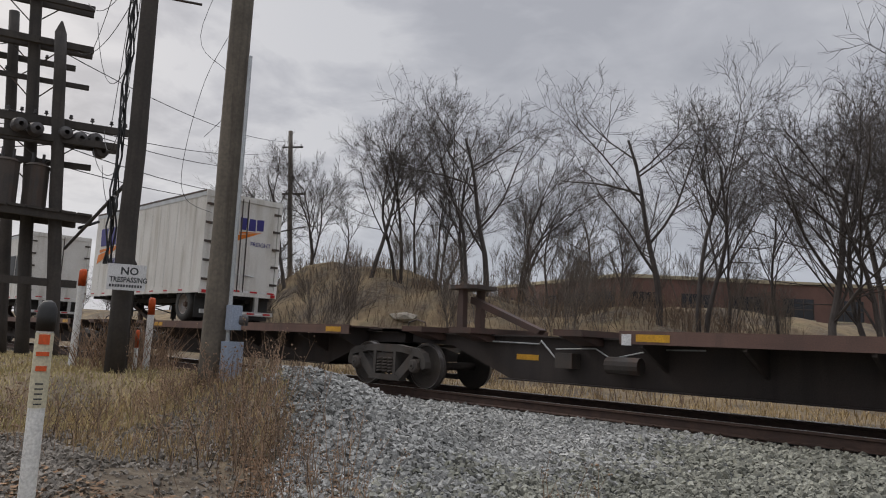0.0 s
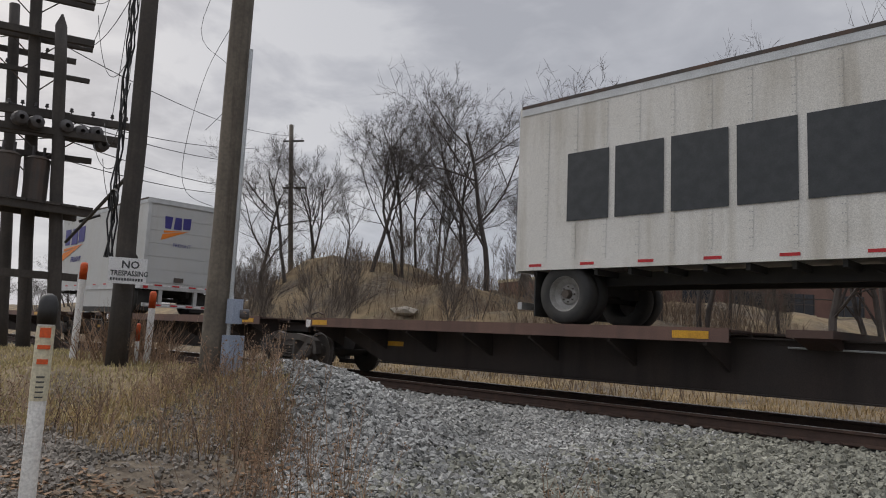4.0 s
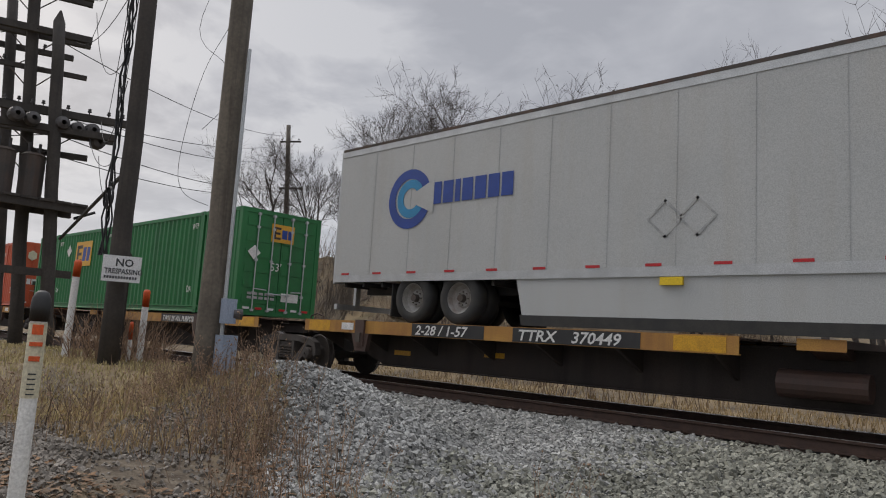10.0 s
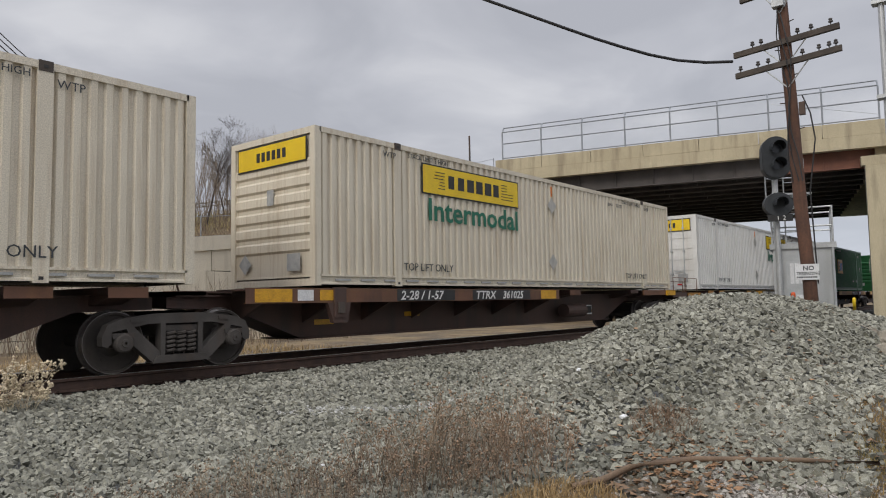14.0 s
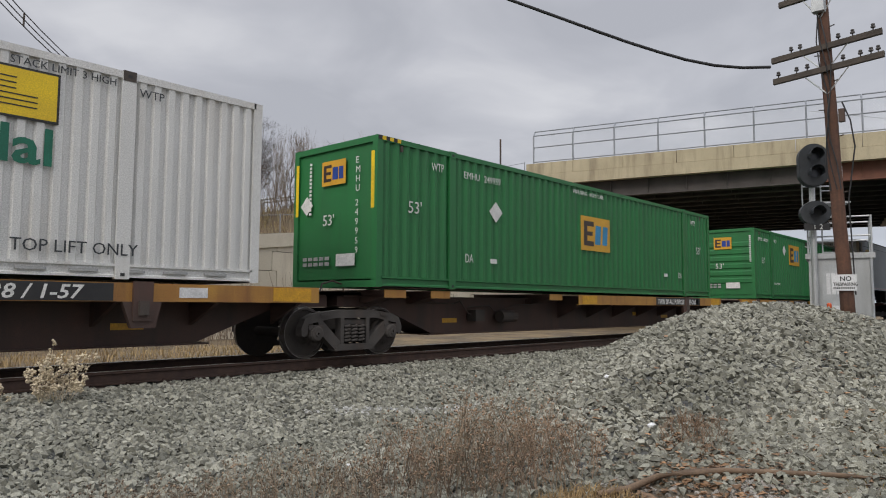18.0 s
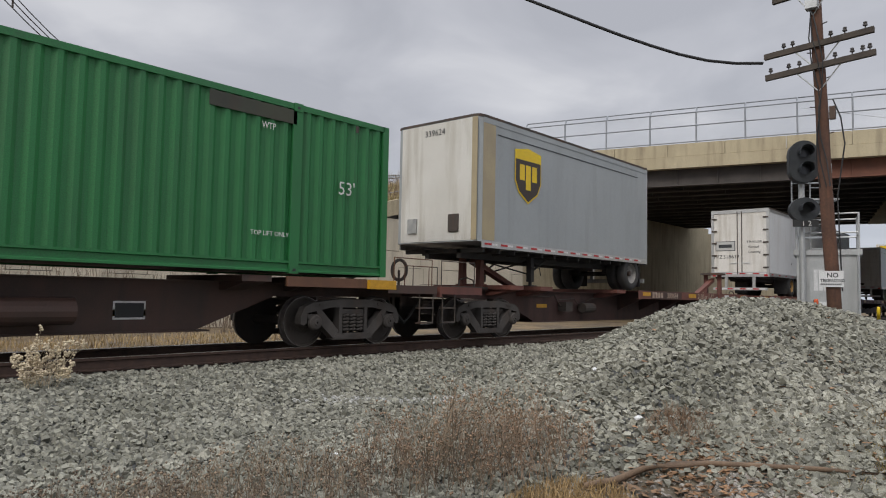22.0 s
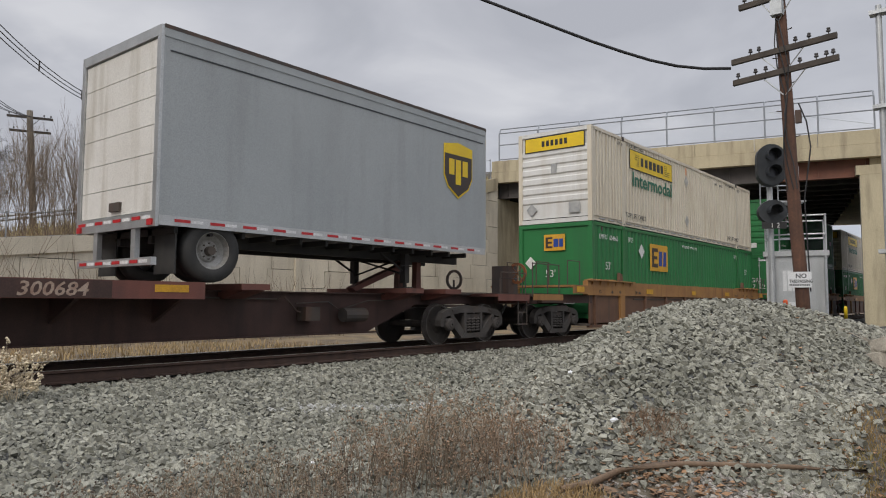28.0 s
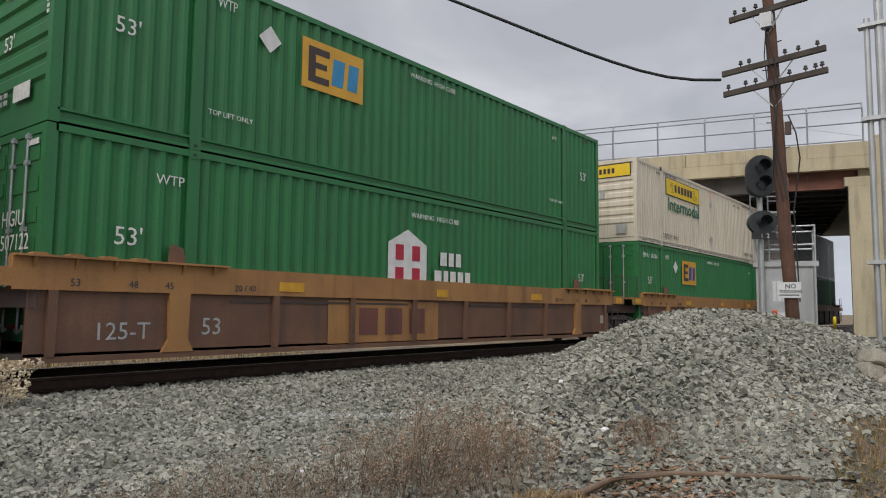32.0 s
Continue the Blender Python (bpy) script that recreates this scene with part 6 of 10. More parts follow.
def build_train():
    br, rd, ye = M_BROWN, M_RED, M_YELLOW
    lab = "brown-black spine car platform with ochre wheel deck"
    g = "spine cars"
    # first car: trailers and bare platforms
    spine_unit(-45.7, -28.7, "right", br, M_EDGE, label="grimy brown spine car platform under a trailer", hitch_at=[(2.0, 1)])
    spine_unit(-28.7, -11.7, "right", br, M_EDGE, label="grimy brown spine car platform under a trailer", hitch_at=[(1.6, 1)])
    spine_unit(-11.7, 4.8, "right", br, M_EDGE, label="bare brown spine car platform with a raised hitch", hitch_at=[(1.4, 1)])
    spine_unit(4.8, 21.75, "right", br, M_EDGE, label="brown spine car platform under a short trailer", hitch_at=[(1.35, 1)])
    spine_unit(21.75, 37.2, "left", br, M_EDGE, last=True, label="bare brown spine car platform, coupled at one end", hitch_at=[(14.4, -1)])
    # second car
    spine_unit(41.5, 59.1, "right", br, ye, "2-28 / 1-57", "370449", first=True, label=lab)
    spine_unit(59.1, 77.65, "right", br, ye, "TWIN 28'-ALL PURPOSE SPINE CAR", "", label=lab)
    spine_unit(77.65, 94.85, "left", br, ye, "2-28 / 1-57", "370449", last=True, tank=True, label="brown spine car platform with ochre wheel deck under a long trailer", hitch_at=[(16.4, -1)])
    # third car
    spine_unit(99.2, 116.5, "right", br, M_WORNEDGE, "2-28 / 1-57", "361025", first=True, label=lab)
    spine_unit(116.5, 135.0, "left", br, M_WORNEDGE, "TWIN 28'-ALL PURPOSE SPINE CAR", "", label=lab)
    spine_unit(135.0, 153.0, "left", br, M_WORNEDGE, "2-28 / 1-57", "361025", last=True, tank=True, label=lab)
    # fourth car
    spine_unit(157.0, 174.75, "right", br, ye, "2-28 / 1-57", "360619", first=True, label=lab)
    spine_unit(174.75, 193.2, "right", br, ye, "TWIN 28'-ALL PURPOSE SPINE CAR", "", label=lab)
    spine_unit(193.2, 211.5, "left", br, ye, "2-28 / 1-57", "360619", last=True, tank=True, label=lab, slide=0.8)
    # fifth car, red
    lr = "faded oxide-red spine car platform"
    spine_unit(215.7, 233.85, "right", rd, rd, "2-28 or 1-57", "300684", first=True, label=lr + " under a short grey trailer", hitch_at=[(0.65, 1), (16.9, -1)])
    spine_unit(233.85, 252.1, "left", rd, rd, "TWIN 28'-ALL PURPOSE SPINE CAR", "", label=lr + " under a long white trailer", hitch_at=[(16.5, -1)])
    spine_unit(252.1, 270.2, "left", rd, rd, "2-28 or 1-57", "300684", last=True, label=lr + " under a short grey trailer", hitch_at=[(17.0, -1)])
    # well car
    well_unit(274.1, 293.65, "728386", True)
    well_unit(293.65, 313.2, "", False, "125-T")
    well_unit(313.2, 332.8, "", False)
    well_unit(332.8, 352.4, "", False)
    zc = 1.30
    # containers on spine cars
    c = container(40.67, zc, M_ORANGE, "orange", "right", "faded orange corrugated shipping container with a cream hexagon")
    hub_hexagon(c, 7.11, 1.52, 0.69)
    blocks(c, M_LOGO_CREAM, 8.2, 1.52, 0.30, (0.75, 0.62, 0.62))
    blocks(c, M_LOGO_CREAM, 7.86, 1.12, 0.30, (0.8, 0.5, 0.62, 0.62, 0.62, 0.22, 0.3, 0.62, 0.55), 0.22)
    y = -WID / 2 - 0.009
    letters("WARNING  HIGH CUBE", c, M_LOGO_CREAM, (7.65, y, 2.48), 0.11)
    letters("HGIU", c, M_LOGO_CREAM, (12.35, y, 2.30), 0.17)
    letters("635428", c, M_LOGO_CREAM, (13.08, y, 2.30), 0.17)
    letters("53'", c, M_WHITE_INK, (0.75, y, 0.62), 0.22)
    letters("53'", c, M_WHITE_INK, (15.16, y, 0.58), 0.26)
    letters("DA", c, M_LOGO_CREAM, (P40 + 0.4, y, 0.6), 0.17)
    letters("DA", c, M_LOGO_CREAM, (13.7, y, 0.56), 0.2)
    letters("53'", c, M_LOGO_CREAM, (LEN + 0.004, -1.0, 1.4), 0.2, "right")
    bx("data_label", c, M_WHITE_INK, LEN + 0.002, LEN + 0.006, -0.95, -0.55, 1.0, 1.25)
    bm = bmesh.new()
    prism(bm, [(-0.85 + 0.2 * math.cos(k * math.pi / 3 + 0.52), 2.3 + 0.23 * math.sin(k * math.pi / 3 + 0.52)) for k in range(6)], LEN + 0.046, LEN + 0.052, "x")
    part("logo_panel", bm, M_LOGO_CREAM, c)
    for y0, y1, z0, z1 in ((-0.72, -0.42, 0.98, 1.16), (0.18, 0.5, 0.98, 1.14), (-0.62, -0.5, 0.5, 0.95), (0.3, 0.42, 0.55, 0.9), (0.85, 1.1, 2.1, 2.22)):
        bx("worn_patch", c, M_PATCH, LEN + 0.046, LEN + 0.05, y0, y1, z0, z1)
    c = container(59.27, zc, M_GREEN, "emp", "right", "green corrugated shipping container with an amber logo panel")
    side_writing_emp(c, "654603")
    end_writing(c, "right", "emp")
    for X, num, mirror in ((98.25, "281894", False), (118.93, "281894", False), (137.44, "253237", False)):
        c = container(X, zc, M_CREAM, "jb", "right", "weathered cream ribbed container with a yellow logo panel")
        side_writing_jb(c, 3.0 if X < 100 else 2.7 if X < 130 else 2.95, 8.2, M_DARK_INK, num)
        end_writing(c, "left", "jb", small=118 < X < 120)
    c = container(156.38, zc, M_OFFWHITE, "jb", "left", "clean white ribbed container with a yellow logo panel")
    side_writing_jb(c, LEN - 6.7, 7.6, M_DARK_INK, "256367")
    end_writing(c, "left", "jb")
    c = container(175.08, zc, M_GREEN, "emp", "right", "green corrugated container with amber logo and hazard-striped top edge", False)
    side_writing_emp(c, "249959", True, blue=M_LOGO_SKY)
    end_writing(c, "left", "emp", "249959", 0.72)
    for k in range(6):
        bx("hazard_stripe", c, M_LOGO_YEL if k % 2 else M_BLACK, 0.02 + k * 0.1, 0.12 + k * 0.1, -WID / 2 - 0.006, -WID / 2 - 0.001, HIG - 0.08, HIG - 0.005)
    for y0 in (-1.22, 1.14):
        bx("hazard_stripe", c, M_LOGO_YEL, -0.006, -0.001, y0, y0 + 0.09, 1.5, 2.6)
    c = container(195.98, zc, M_GREEN, "emp", "right", "green corrugated container with dark repair patches near its top")
    side_writing_emp(c, "640429", blue=M_LOGO_SKY, shift=0.4, late=True, far_z=1.46)
    end_writing(c, "left", "emp", "640429")
    near(c, "patch", M_PATCH, 7.3, 7.9, HIG - 0.3, HIG - 0.12)
    near(c, "patch", M_PATCH, 12.3, 13.95, HIG - 0.36, HIG - 0.12)
    # trailers
    t = trailer(-44.5, -35.8, "right", M_TRAILER_OLD, "dirty white short box trailer on a spine car", roll_door=False)
    blocks(t, M_DARK_INK, 1.0, 2.95, 1.15, (0.68, 0.72, 0.75, 0.70, 0.95, 0.75, 0.7), 0.10, y=-1.297)
    t = trailer(-28.1, -19.7, "right", M_TRAILER_OLD, "dirty white ribbed short box trailer on a spine car", seams=0.62)
    swoosh_logo(t, 0.62, 3.74, 1.42, sz=0.95)
    letters("FREIGHT", t, M_LOGO_NAVY, (1.5, -1.306, 3.2), 0.19, shear=0.15, bold=0.006)
    swoosh_logo(t, -0.15, 4.0, 0.55, "right", 8.4)
    letters("FREIGHT", t, M_LOGO_NAVY, (8.4 + 0.03, 0.25, 3.62), 0.13, "right")
    t = trailer(5.15, 13.4, "right", M_TRAILER, "clean white short box trailer with a side skirt", seams=0, skirt=(2.7, 6.45, 0.12), roll_door=True, rim=M_ALU, tape="high")
    swoosh_logo(t, 0.62, 3.74, 1.42, sz=0.95)
    letters("FREIGHT", t, M_LOGO_NAVY, (1.5, -1.306, 3.2), 0.19, shear=0.15, bold=0.006)
    swoosh_logo(t, -0.7, 4.05, 0.62, "right", 8.25)
    letters("FREIGHT", t, M_LOGO_NAVY, (8.25 + 0.03, -0.35, 3.55), 0.12, "right")
    for x in (0.85, 1.25, 3.6, 4.15):
        bm = bmesh.new()
        rod(bm, (x, -1.302, 4.78), (x, -1.29, 4.78), 0.055, sides=12)
        part("vent_cap", bm, M_GREY_DECAL, t)
    bx("marker_light", t, M_LOGO_ORANGE, 7.0, 7.28, -1.30, -1.292, 2.42, 2.54)
    t = trailer(28.96, 37.7, "left", M_TRAILER_OLD, "dirty white short box trailer with dark lettering blocks", zb=2.15, seams=0.62)
    blocks(t, M_DARK_INK, 1.0, 2.95, 1.15, (0.68, 0.72, 0.75, 0.70, 0.95, 0.75, 0.7), 0.10, y=-1.297)
    fx = 37.7 - 28.96
    bm = bmesh.new()
    for k in range(7):
        box(bm, fx + 0.001, fx + 0.006, -0.95 + k * 0.26, -0.77 + k * 0.26, 4.42, 4.66)
    part("logo_mark", bm, M_DARK_INK, t)
    letters("Express", t, M_LOGO_RED, (fx + 0.004, 0.25, 4.1), 0.2, "right", shear=0.3)
    bm = bmesh.new()
    prism(bm, [(-0.5, 3.0), (-0.72, 2.78), (-0.5, 2.56), (-0.28, 2.78)], fx + 0.001, fx + 0.006, "x")
    part("placard", bm, M_GREY_DECAL, t)
    t = trailer(79.6, 95.75, "left", M_TRAILER, "long white box trailer with riveted panels and side skirt", axles=2, skirt=(5.1, 12.8, 0.5), tape="high", legs_at=3.3, axle_at=2.5)
    bm = bmesh.new()
    lathe(bm, [(0.42, -1.303), (0.62, -1.303), (0.62, -1.299), (0.42, -1.299)], (2.28, 0, 3.77), "y", 28, True)
    part("logo_mark", bm, M_LOGO_BLUE, t)
    bm = bmesh.new()
    lathe(bm, [(0.22, -1.303), (0.40, -1.303), (0.40, -1.299), (0.22, -1.299)], (2.32, 0, 3.77), "y", 28, True)
    part("logo_mark", bm, M_LOGO_SKY, t)
    tmark(t, "logo_gap", M_TRAILER, [(2.42, 3.66), (2.98, 3.42), (2.98, 4.12), (2.42, 3.88)], -1.305)
    blocks(t, M_LOGO_BLUE, 2.86, 3.6, 0.44, (0.72, 0.6, 0.3, 0.6, 0.62, 0.6, 0.6), 0.12, y=-1.297)
    for x in (7.85, 8.35):
        bm = bmesh.new()
        prism(bm, [(x - 0.3, 2.95), (x, 2.65), (x + 0.03, 2.68), (x - 0.26, 2.95), (x + 0.03, 3.22), (x, 3.25)], -1.301, -1.297)
        prism(bm, [(x + 0.3, 2.95), (x, 3.25), (x - 0.03, 3.22), (x + 0.26, 2.95), (x - 0.03, 2.68), (x, 2.65)], -1.301, -1.297)
        part("placard", bm, M_GREY_DECAL, t)
    tmark(t, "scrape", M_DARK_INK, [(11.66, 4.5), (11.76, 4.5), (11.74, 4.1), (11.7, 3.7)], -1.300)
    bx("warning_lamp", t, M_LOGO_YEL, 7.8, 8.15, -1.33, -1.28, 1.95, 2.07)
    tmark(t, "maker_mark", M_LOGO_RED, [(15.48, 2.62), (15.72, 2.62), (15.70, 2.74), (15.5, 2.76)], -1.299)
    fx = 95.75 - 79.6
    bm = bmesh.new()
    lathe(bm, [(0.2, fx + 0.002), (0.36, fx + 0.002), (0.36, fx + 0.006), (0.2, fx + 0.006)], (0, -0.55, 4.15), "x", 24, True)
    for k in range(6):
        box(bm, fx + 0.001, fx + 0.006, -0.1 + k * 0.17, 0.02 + k * 0.17, 3.95, 4.3)
    part("logo_mark", bm, M_LOGO_BLUE, t)
    lab = "short blue-grey box trailer with a brown shield"
    t = trailer(214.95, 223.5, "right", M_TRAILER_GREY, lab, seams=0, tape="dense", legs_at=2.85)
    shield(t, 1.95, 4.05, 1.12)
    tmark(t, "corner_panel", M_TAN_CORNER, [(0.16, 2.25), (0.62, 2.25), (0.62, 5.05), (0.16, 5.05)], -1.294)
    bx("nose_panel", t, M_TRAILER_OLD, -0.012, -0.002, -1.1, 1.1, 2.24, 5.04)
    bx("nose_panel", t, M_TAN_CORNER, -0.014, -0.004, -1.26, -1.105, 2.24, 5.04)
    letters("339624", t, M_DARK_INK, (-0.018, 0.35, 4.75), 0.15, "left")
    bx("connector_box", t, M_STEEL_DARK, -0.05, -0.014, -0.75, -0.45, 2.45, 2.85)
    bx("connector_box", t, M_GREY_DECAL, -0.05, -0.014, 0.55, 0.85, 2.45, 2.8)
    bm = bmesh.new()
    box(bm, 0.7, 7.9, -1.302, -1.29, 4.72, 4.74)
    part("rail_seam", bm, M_DARK_INK, t)
    t = trailer(236.0, 252.15, "left", M_TRAILER_BRIGHT, "long plain white box trailer with two wheel pairs", axles=2, seams=0, rim=M_RIMY, tape="split", legs_at=2.6, zb=2.12, zt=5.2)
    for u in t.children:
        if u.name.startswith("tyre") or u.name.startswith("axle") or u.name.startswith("mud_flap"):
            u.location.x += 2.5
    for u in t.children:
        if u.name.startswith("door") and "handle" not in u.name:
            u.data.materials[0] = M_TRAILER_OLD
    tmark(t, "logo_border", M_DARK_INK, [(13.3, 3.35), (14.75, 3.35), (14.75, 4.05), (13.3, 4.05)], -1.296)
    tmark(t, "logo_panel", M_TRAILER, [(13.34, 3.39), (14.71, 3.39), (14.71, 4.01), (13.34, 4.01)], -1.301)
    blocks(t, M_LOGO_GREEN, 13.5, 3.55, 0.26, (0.6, 0.5, 0.55, 0.9, 0.3, 0.55, 0.5), 0.18, y=-1.303)
    letters("Air Ride Equipped", t, M_DARK_INK, (4.4, -1.297, 2.5), 0.13, shear=0.3)
    letters("53'", t, M_DARK_INK, (15.6, -1.297, 2.35), 0.13)
    letters("41'", t, M_DARK_INK, (3.3, -1.297, 2.75), 0.12)
    bm = bmesh.new()
    diamond(bm, 9.0, -1.293, 3.05, 0.22)
    part("placard", bm, M_GREY_DECAL, t)
    rx = -0.02
    letters("TRAILER", t, M_DARK_INK, (rx - 0.005, -0.3, 3.65), 0.1, "left", 1.3)
    letters("Rental", t, M_DARK_INK, (rx - 0.005, -0.38, 3.42), 0.1, "left", 1.3)
    letters("Leasing", t, M_DARK_INK, (rx - 0.005, -0.38, 3.19), 0.1, "left", 1.3)
    letters("318639", t, M_DARK_INK, (rx - 0.005, 0.75, 2.95), 0.17, "left")
    letters("PIFZ", t, M_DARK_INK, (rx - 0.005, 1.17, 2.95), 0.17, "left", 0.85)
    bx("logo_border", t, M_DARK_INK, rx - 0.006, rx - 0.001, 0.2, 1.1, 3.3, 3.75)
    bx("logo_panel", t, M_TRAILER, rx - 0.012, rx - 0.007, 0.23, 1.07, 3.33, 3.72)
    bx("logo_mark", t, M_DARK_INK, rx - 0.018, rx - 0.013, 0.35, 0.95, 3.45, 3.6)
    t = trailer(262.2, 270.55, "left", M_TRAILER_GREY, lab, seams=0, tape="dense", roll_door=True, legs_at=2.4)
    shield(t, 7.15, 4.05, 1.05)
    bm = bmesh.new()
    box(bm, 0.1, 8.1, -1.302, -1.29, 4.72, 4.74)
    part("rail_seam", bm, M_DARK_INK, t)
    # double stacks in the wells
    zl, zu = 0.50, 3.42
    c = container(275.85, zl, M_GREEN, "emp", "right", "green corrugated container in a well car under a cream one", False)
    side_writing_emp(c, "654665", far_z=1.77)
    end_writing(c, "left", "emp")
    c = container(275.85, zu, M_CREAM, "jb", "right", "stained cream ribbed container stacked on a green one", True, M_OFFWHITE)
    side_writing_jb(c, 2.72, 7.8, M_DARK_INK, "246325")
    end_writing(c, "left", "jb")
    c = container(295.2, zl, M_GREEN, "emp", "left", "green corrugated container with a red and white house mark")
    y = -WID / 2 - 0.009
    letters("WARNING  HIGH CUBE", c, M_WHITE_INK, (7.3, y, 2.42), 0.11)
    letters("53'", c, M_WHITE_INK, (0.95, y, 1.35), 0.26)
    letters("53'", c, M_WHITE_INK, (LEN - 1.4, y, 1.35), 0.22)
    letters("WTP", c, M_WHITE_INK, (1.55, y, 2.3), 0.15)
    tmark(c, "logo_panel", M_WHITE_INK, [(6.6, 1.0), (7.82, 1.0), (7.82, 1.85), (7.2, 2.15), (6.6, 1.85)], -1.297)
    bm = bmesh.new()
    for x in (6.82, 7.34):
        box(bm, x, x + 0.25, -1.307, -1.303, 1.0, 1.35)
        box(bm, x, x + 0.25, -1.307, -1.303, 1.5, 1.82)
    part("logo_mark", bm, M_LOGO_RED, c)
    blocks(c, M_WHITE_INK, 8.3, 1.45, 0.30, (0.75, 0.62, 0.62))
    blocks(c, M_WHITE_INK, 8.1, 1.02, 0.32, (0.75, 0.5, 0.62, 0.62, 0.62))
    letters("507122", c, M_WHITE_INK, (-0.05, -0.12, 1.22), 0.22, "left")
    letters("HGIU", c, M_WHITE_INK, (-0.05, -0.12, 1.55), 0.22, "left")
    letters("WARNING", c, M_WHITE_INK, (-0.05, 1.0, 0.66), 0.15, "left")
    letters("HIGH CUBE", c, M_WHITE_INK, (-0.05, 1.06, 0.40), 0.15, "left")
    bm = bmesh.new()
    prism(bm, [(0.85 + 0.2 * math.cos(k * math.pi / 3 + 0.52), 1.32 + 0.23 * math.sin(k * math.pi / 3 + 0.52)) for k in range(6)], -0.052, -0.046, "x")
    part("logo_panel", bm, M_WHITE_INK, c)
    for yy in (0.76, 0.9):
        bx("logo_mark", c, M_LOGO_RED, -0.058, -0.053, yy - 0.03, yy + 0.05, 1.2, 1.45)
    for z0, w_ in ((1.36, 3), (1.18, 4)):
        for k in range(w_):
            bx("logo_mark", c, M_WHITE_INK, -0.052, -0.047, 0.50 - k * 0.11, 0.58 - k * 0.11, z0, z0 + 0.12)
    for y0, y1 in ((0.75, 1.1), (-1.1, -0.75)):
        bx("tape_strip", c, M_WHITE_INK, -0.012, -0.007, y0, y1, HIG - 0.27, HIG - 0.19)
    c = container(295.2, zu, M_GREEN, "emp", "right", "green corrugated container stacked on another green one")
    side_writing_emp(c, "640769", blue=M_LOGO_SKY, late=True, far_z=1.46)
    end_writing(c, "left", "emp", "640769")
    c = container(314.3, zl, M_GREEN, "emp", "left", "green corrugated container in a well car")
    side_writing_emp(c, "262306", late=True, far_z=1.46)
    c = container(314.3, zu, M_CREAM, "jb", "right", "cream ribbed container stacked on a green one")
    side_writing_jb(c, 2.72, 7.8, M_DARK_INK, "246325")
    end_writing(c, "left", "jb")
    c = container(334.0, zl, M_GREEN, "emp", "left", "green corrugated container far back in the train")
    c = container(334.0, zu, M_OFFWHITE, "jb", "right", "white ribbed container far back in the train")


build_train()


# ---- bridge, walls, embankment ----
M_CONC = surf("weathered_concrete", (0.48, 0.42, 0.29), (0.40, 0.345, 0.235), 0.5, 0.9, 0, 0.25, 30, (0.17, 0.14, 0.10), 0.7, (0.9, 0.9, 0.10))
M_CONC_PALE = surf("pale_panel_concrete", (0.64, 0.585, 0.475), (0.55, 0.50, 0.40), 0.6, 0.9, 0, 0.2, 30, (0.30, 0.26, 0.20), 0.5, (0.8, 0.8, 0.12), vary=0.08)
M_JOINT = surf("dark_joint", (0.10, 0.095, 0.085), None, 4, 0.95)
# inner girders: shade below the deck is mixed into this dark paint
M_GIRDER_IN = surf("dark_girder_paint", (0.09, 0.08, 0.076), (0.07, 0.063, 0.06), 1.5, 0.8, 0, 0.15)
M_GIRDER = surf("rust_brown_girder_paint", (0.19, 0.08, 0.052), (0.14, 0.062, 0.042), 1.5, 0.75, 0, 0.15)
# darker than the other concrete: shade under the bridge put into the colour
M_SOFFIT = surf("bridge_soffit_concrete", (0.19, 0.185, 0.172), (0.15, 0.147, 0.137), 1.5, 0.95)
M_DRYGRASS = surf("dry_embankment_grass", (0.21, 0.155, 0.09), (0.145, 0.115, 0.06), 1.2, 0.95, 0, 0.9, 14, (0.12, 0.085, 0.05), 0.5, (1, 1, 1), grain=0.4)
M_WOODPOLE = surf("weathered_pole_wood", (0.16, 0.138, 0.11), (0.11, 0.095, 0.077), 2.5, 0.9, 0, 0.5, 24, (0.05, 0.04, 0.032), 0.7, (6, 6, 0.2))
M_WOODDARK = surf("dark_creosote_pole_wood", (0.046, 0.041, 0.037), (0.066, 0.057, 0.05), 2.5, 0.9, 0, 0.5, 24, (0.03, 0.027, 0.025), 0.6, (6, 6, 0.2))
M_WOODRED = surf("reddish_pole_wood", (0.125, 0.062, 0.04), (0.085, 0.045, 0.032), 2.5, 0.9, 0, 0.5, 24, (0.04, 0.028, 0.022), 0.6, (6, 6, 0.2))
M_CABLE = surf("black_cable", (0.02, 0.02, 0.022), None, 4, 0.6)
M_PORCELAIN = surf("dark_insulator", (0.05, 0.045, 0.045), (0.085, 0.08, 0.08), 9, 0.6)
M_SIGNAL = surf("black_signal_paint", (0.022, 0.026, 0.03), (0.035, 0.04, 0.045), 4, 0.55)
M_SILVER = surf("silver_painted_steel", (0.50, 0.515, 0.52), (0.42, 0.435, 0.44), 1.6, 0.45, 0.5, 0.05, 60, (0.28, 0.28, 0.27), 0.4)
M_SIGNWHITE = surf("white_sign_sheet", (0.70, 0.71, 0.72), (0.62, 0.63, 0.64), 3, 0.45)
M_POSTWHITE = surf("white_plastic_post", (0.74, 0.74, 0.72), (0.66, 0.66, 0.64), 3, 0.5, 0, 0.04, 60, GRIME, 0.25)
M_ORANGE_CAP = surf("orange_plastic", (0.66, 0.10, 0.02), (0.58, 0.09, 0.02), 4, 0.5)
M_BLUEGREY = surf("blue_grey_box_paint", (0.30, 0.35, 0.44), (0.25, 0.30, 0.38), 3, 0.55)
M_BRICK = surf("red_brown_brick", (0.165, 0.092, 0.074), (0.13, 0.076, 0.063), 1.0, 0.9, 0, 0.3, 18, (0.09, 0.06, 0.05), 0.5)
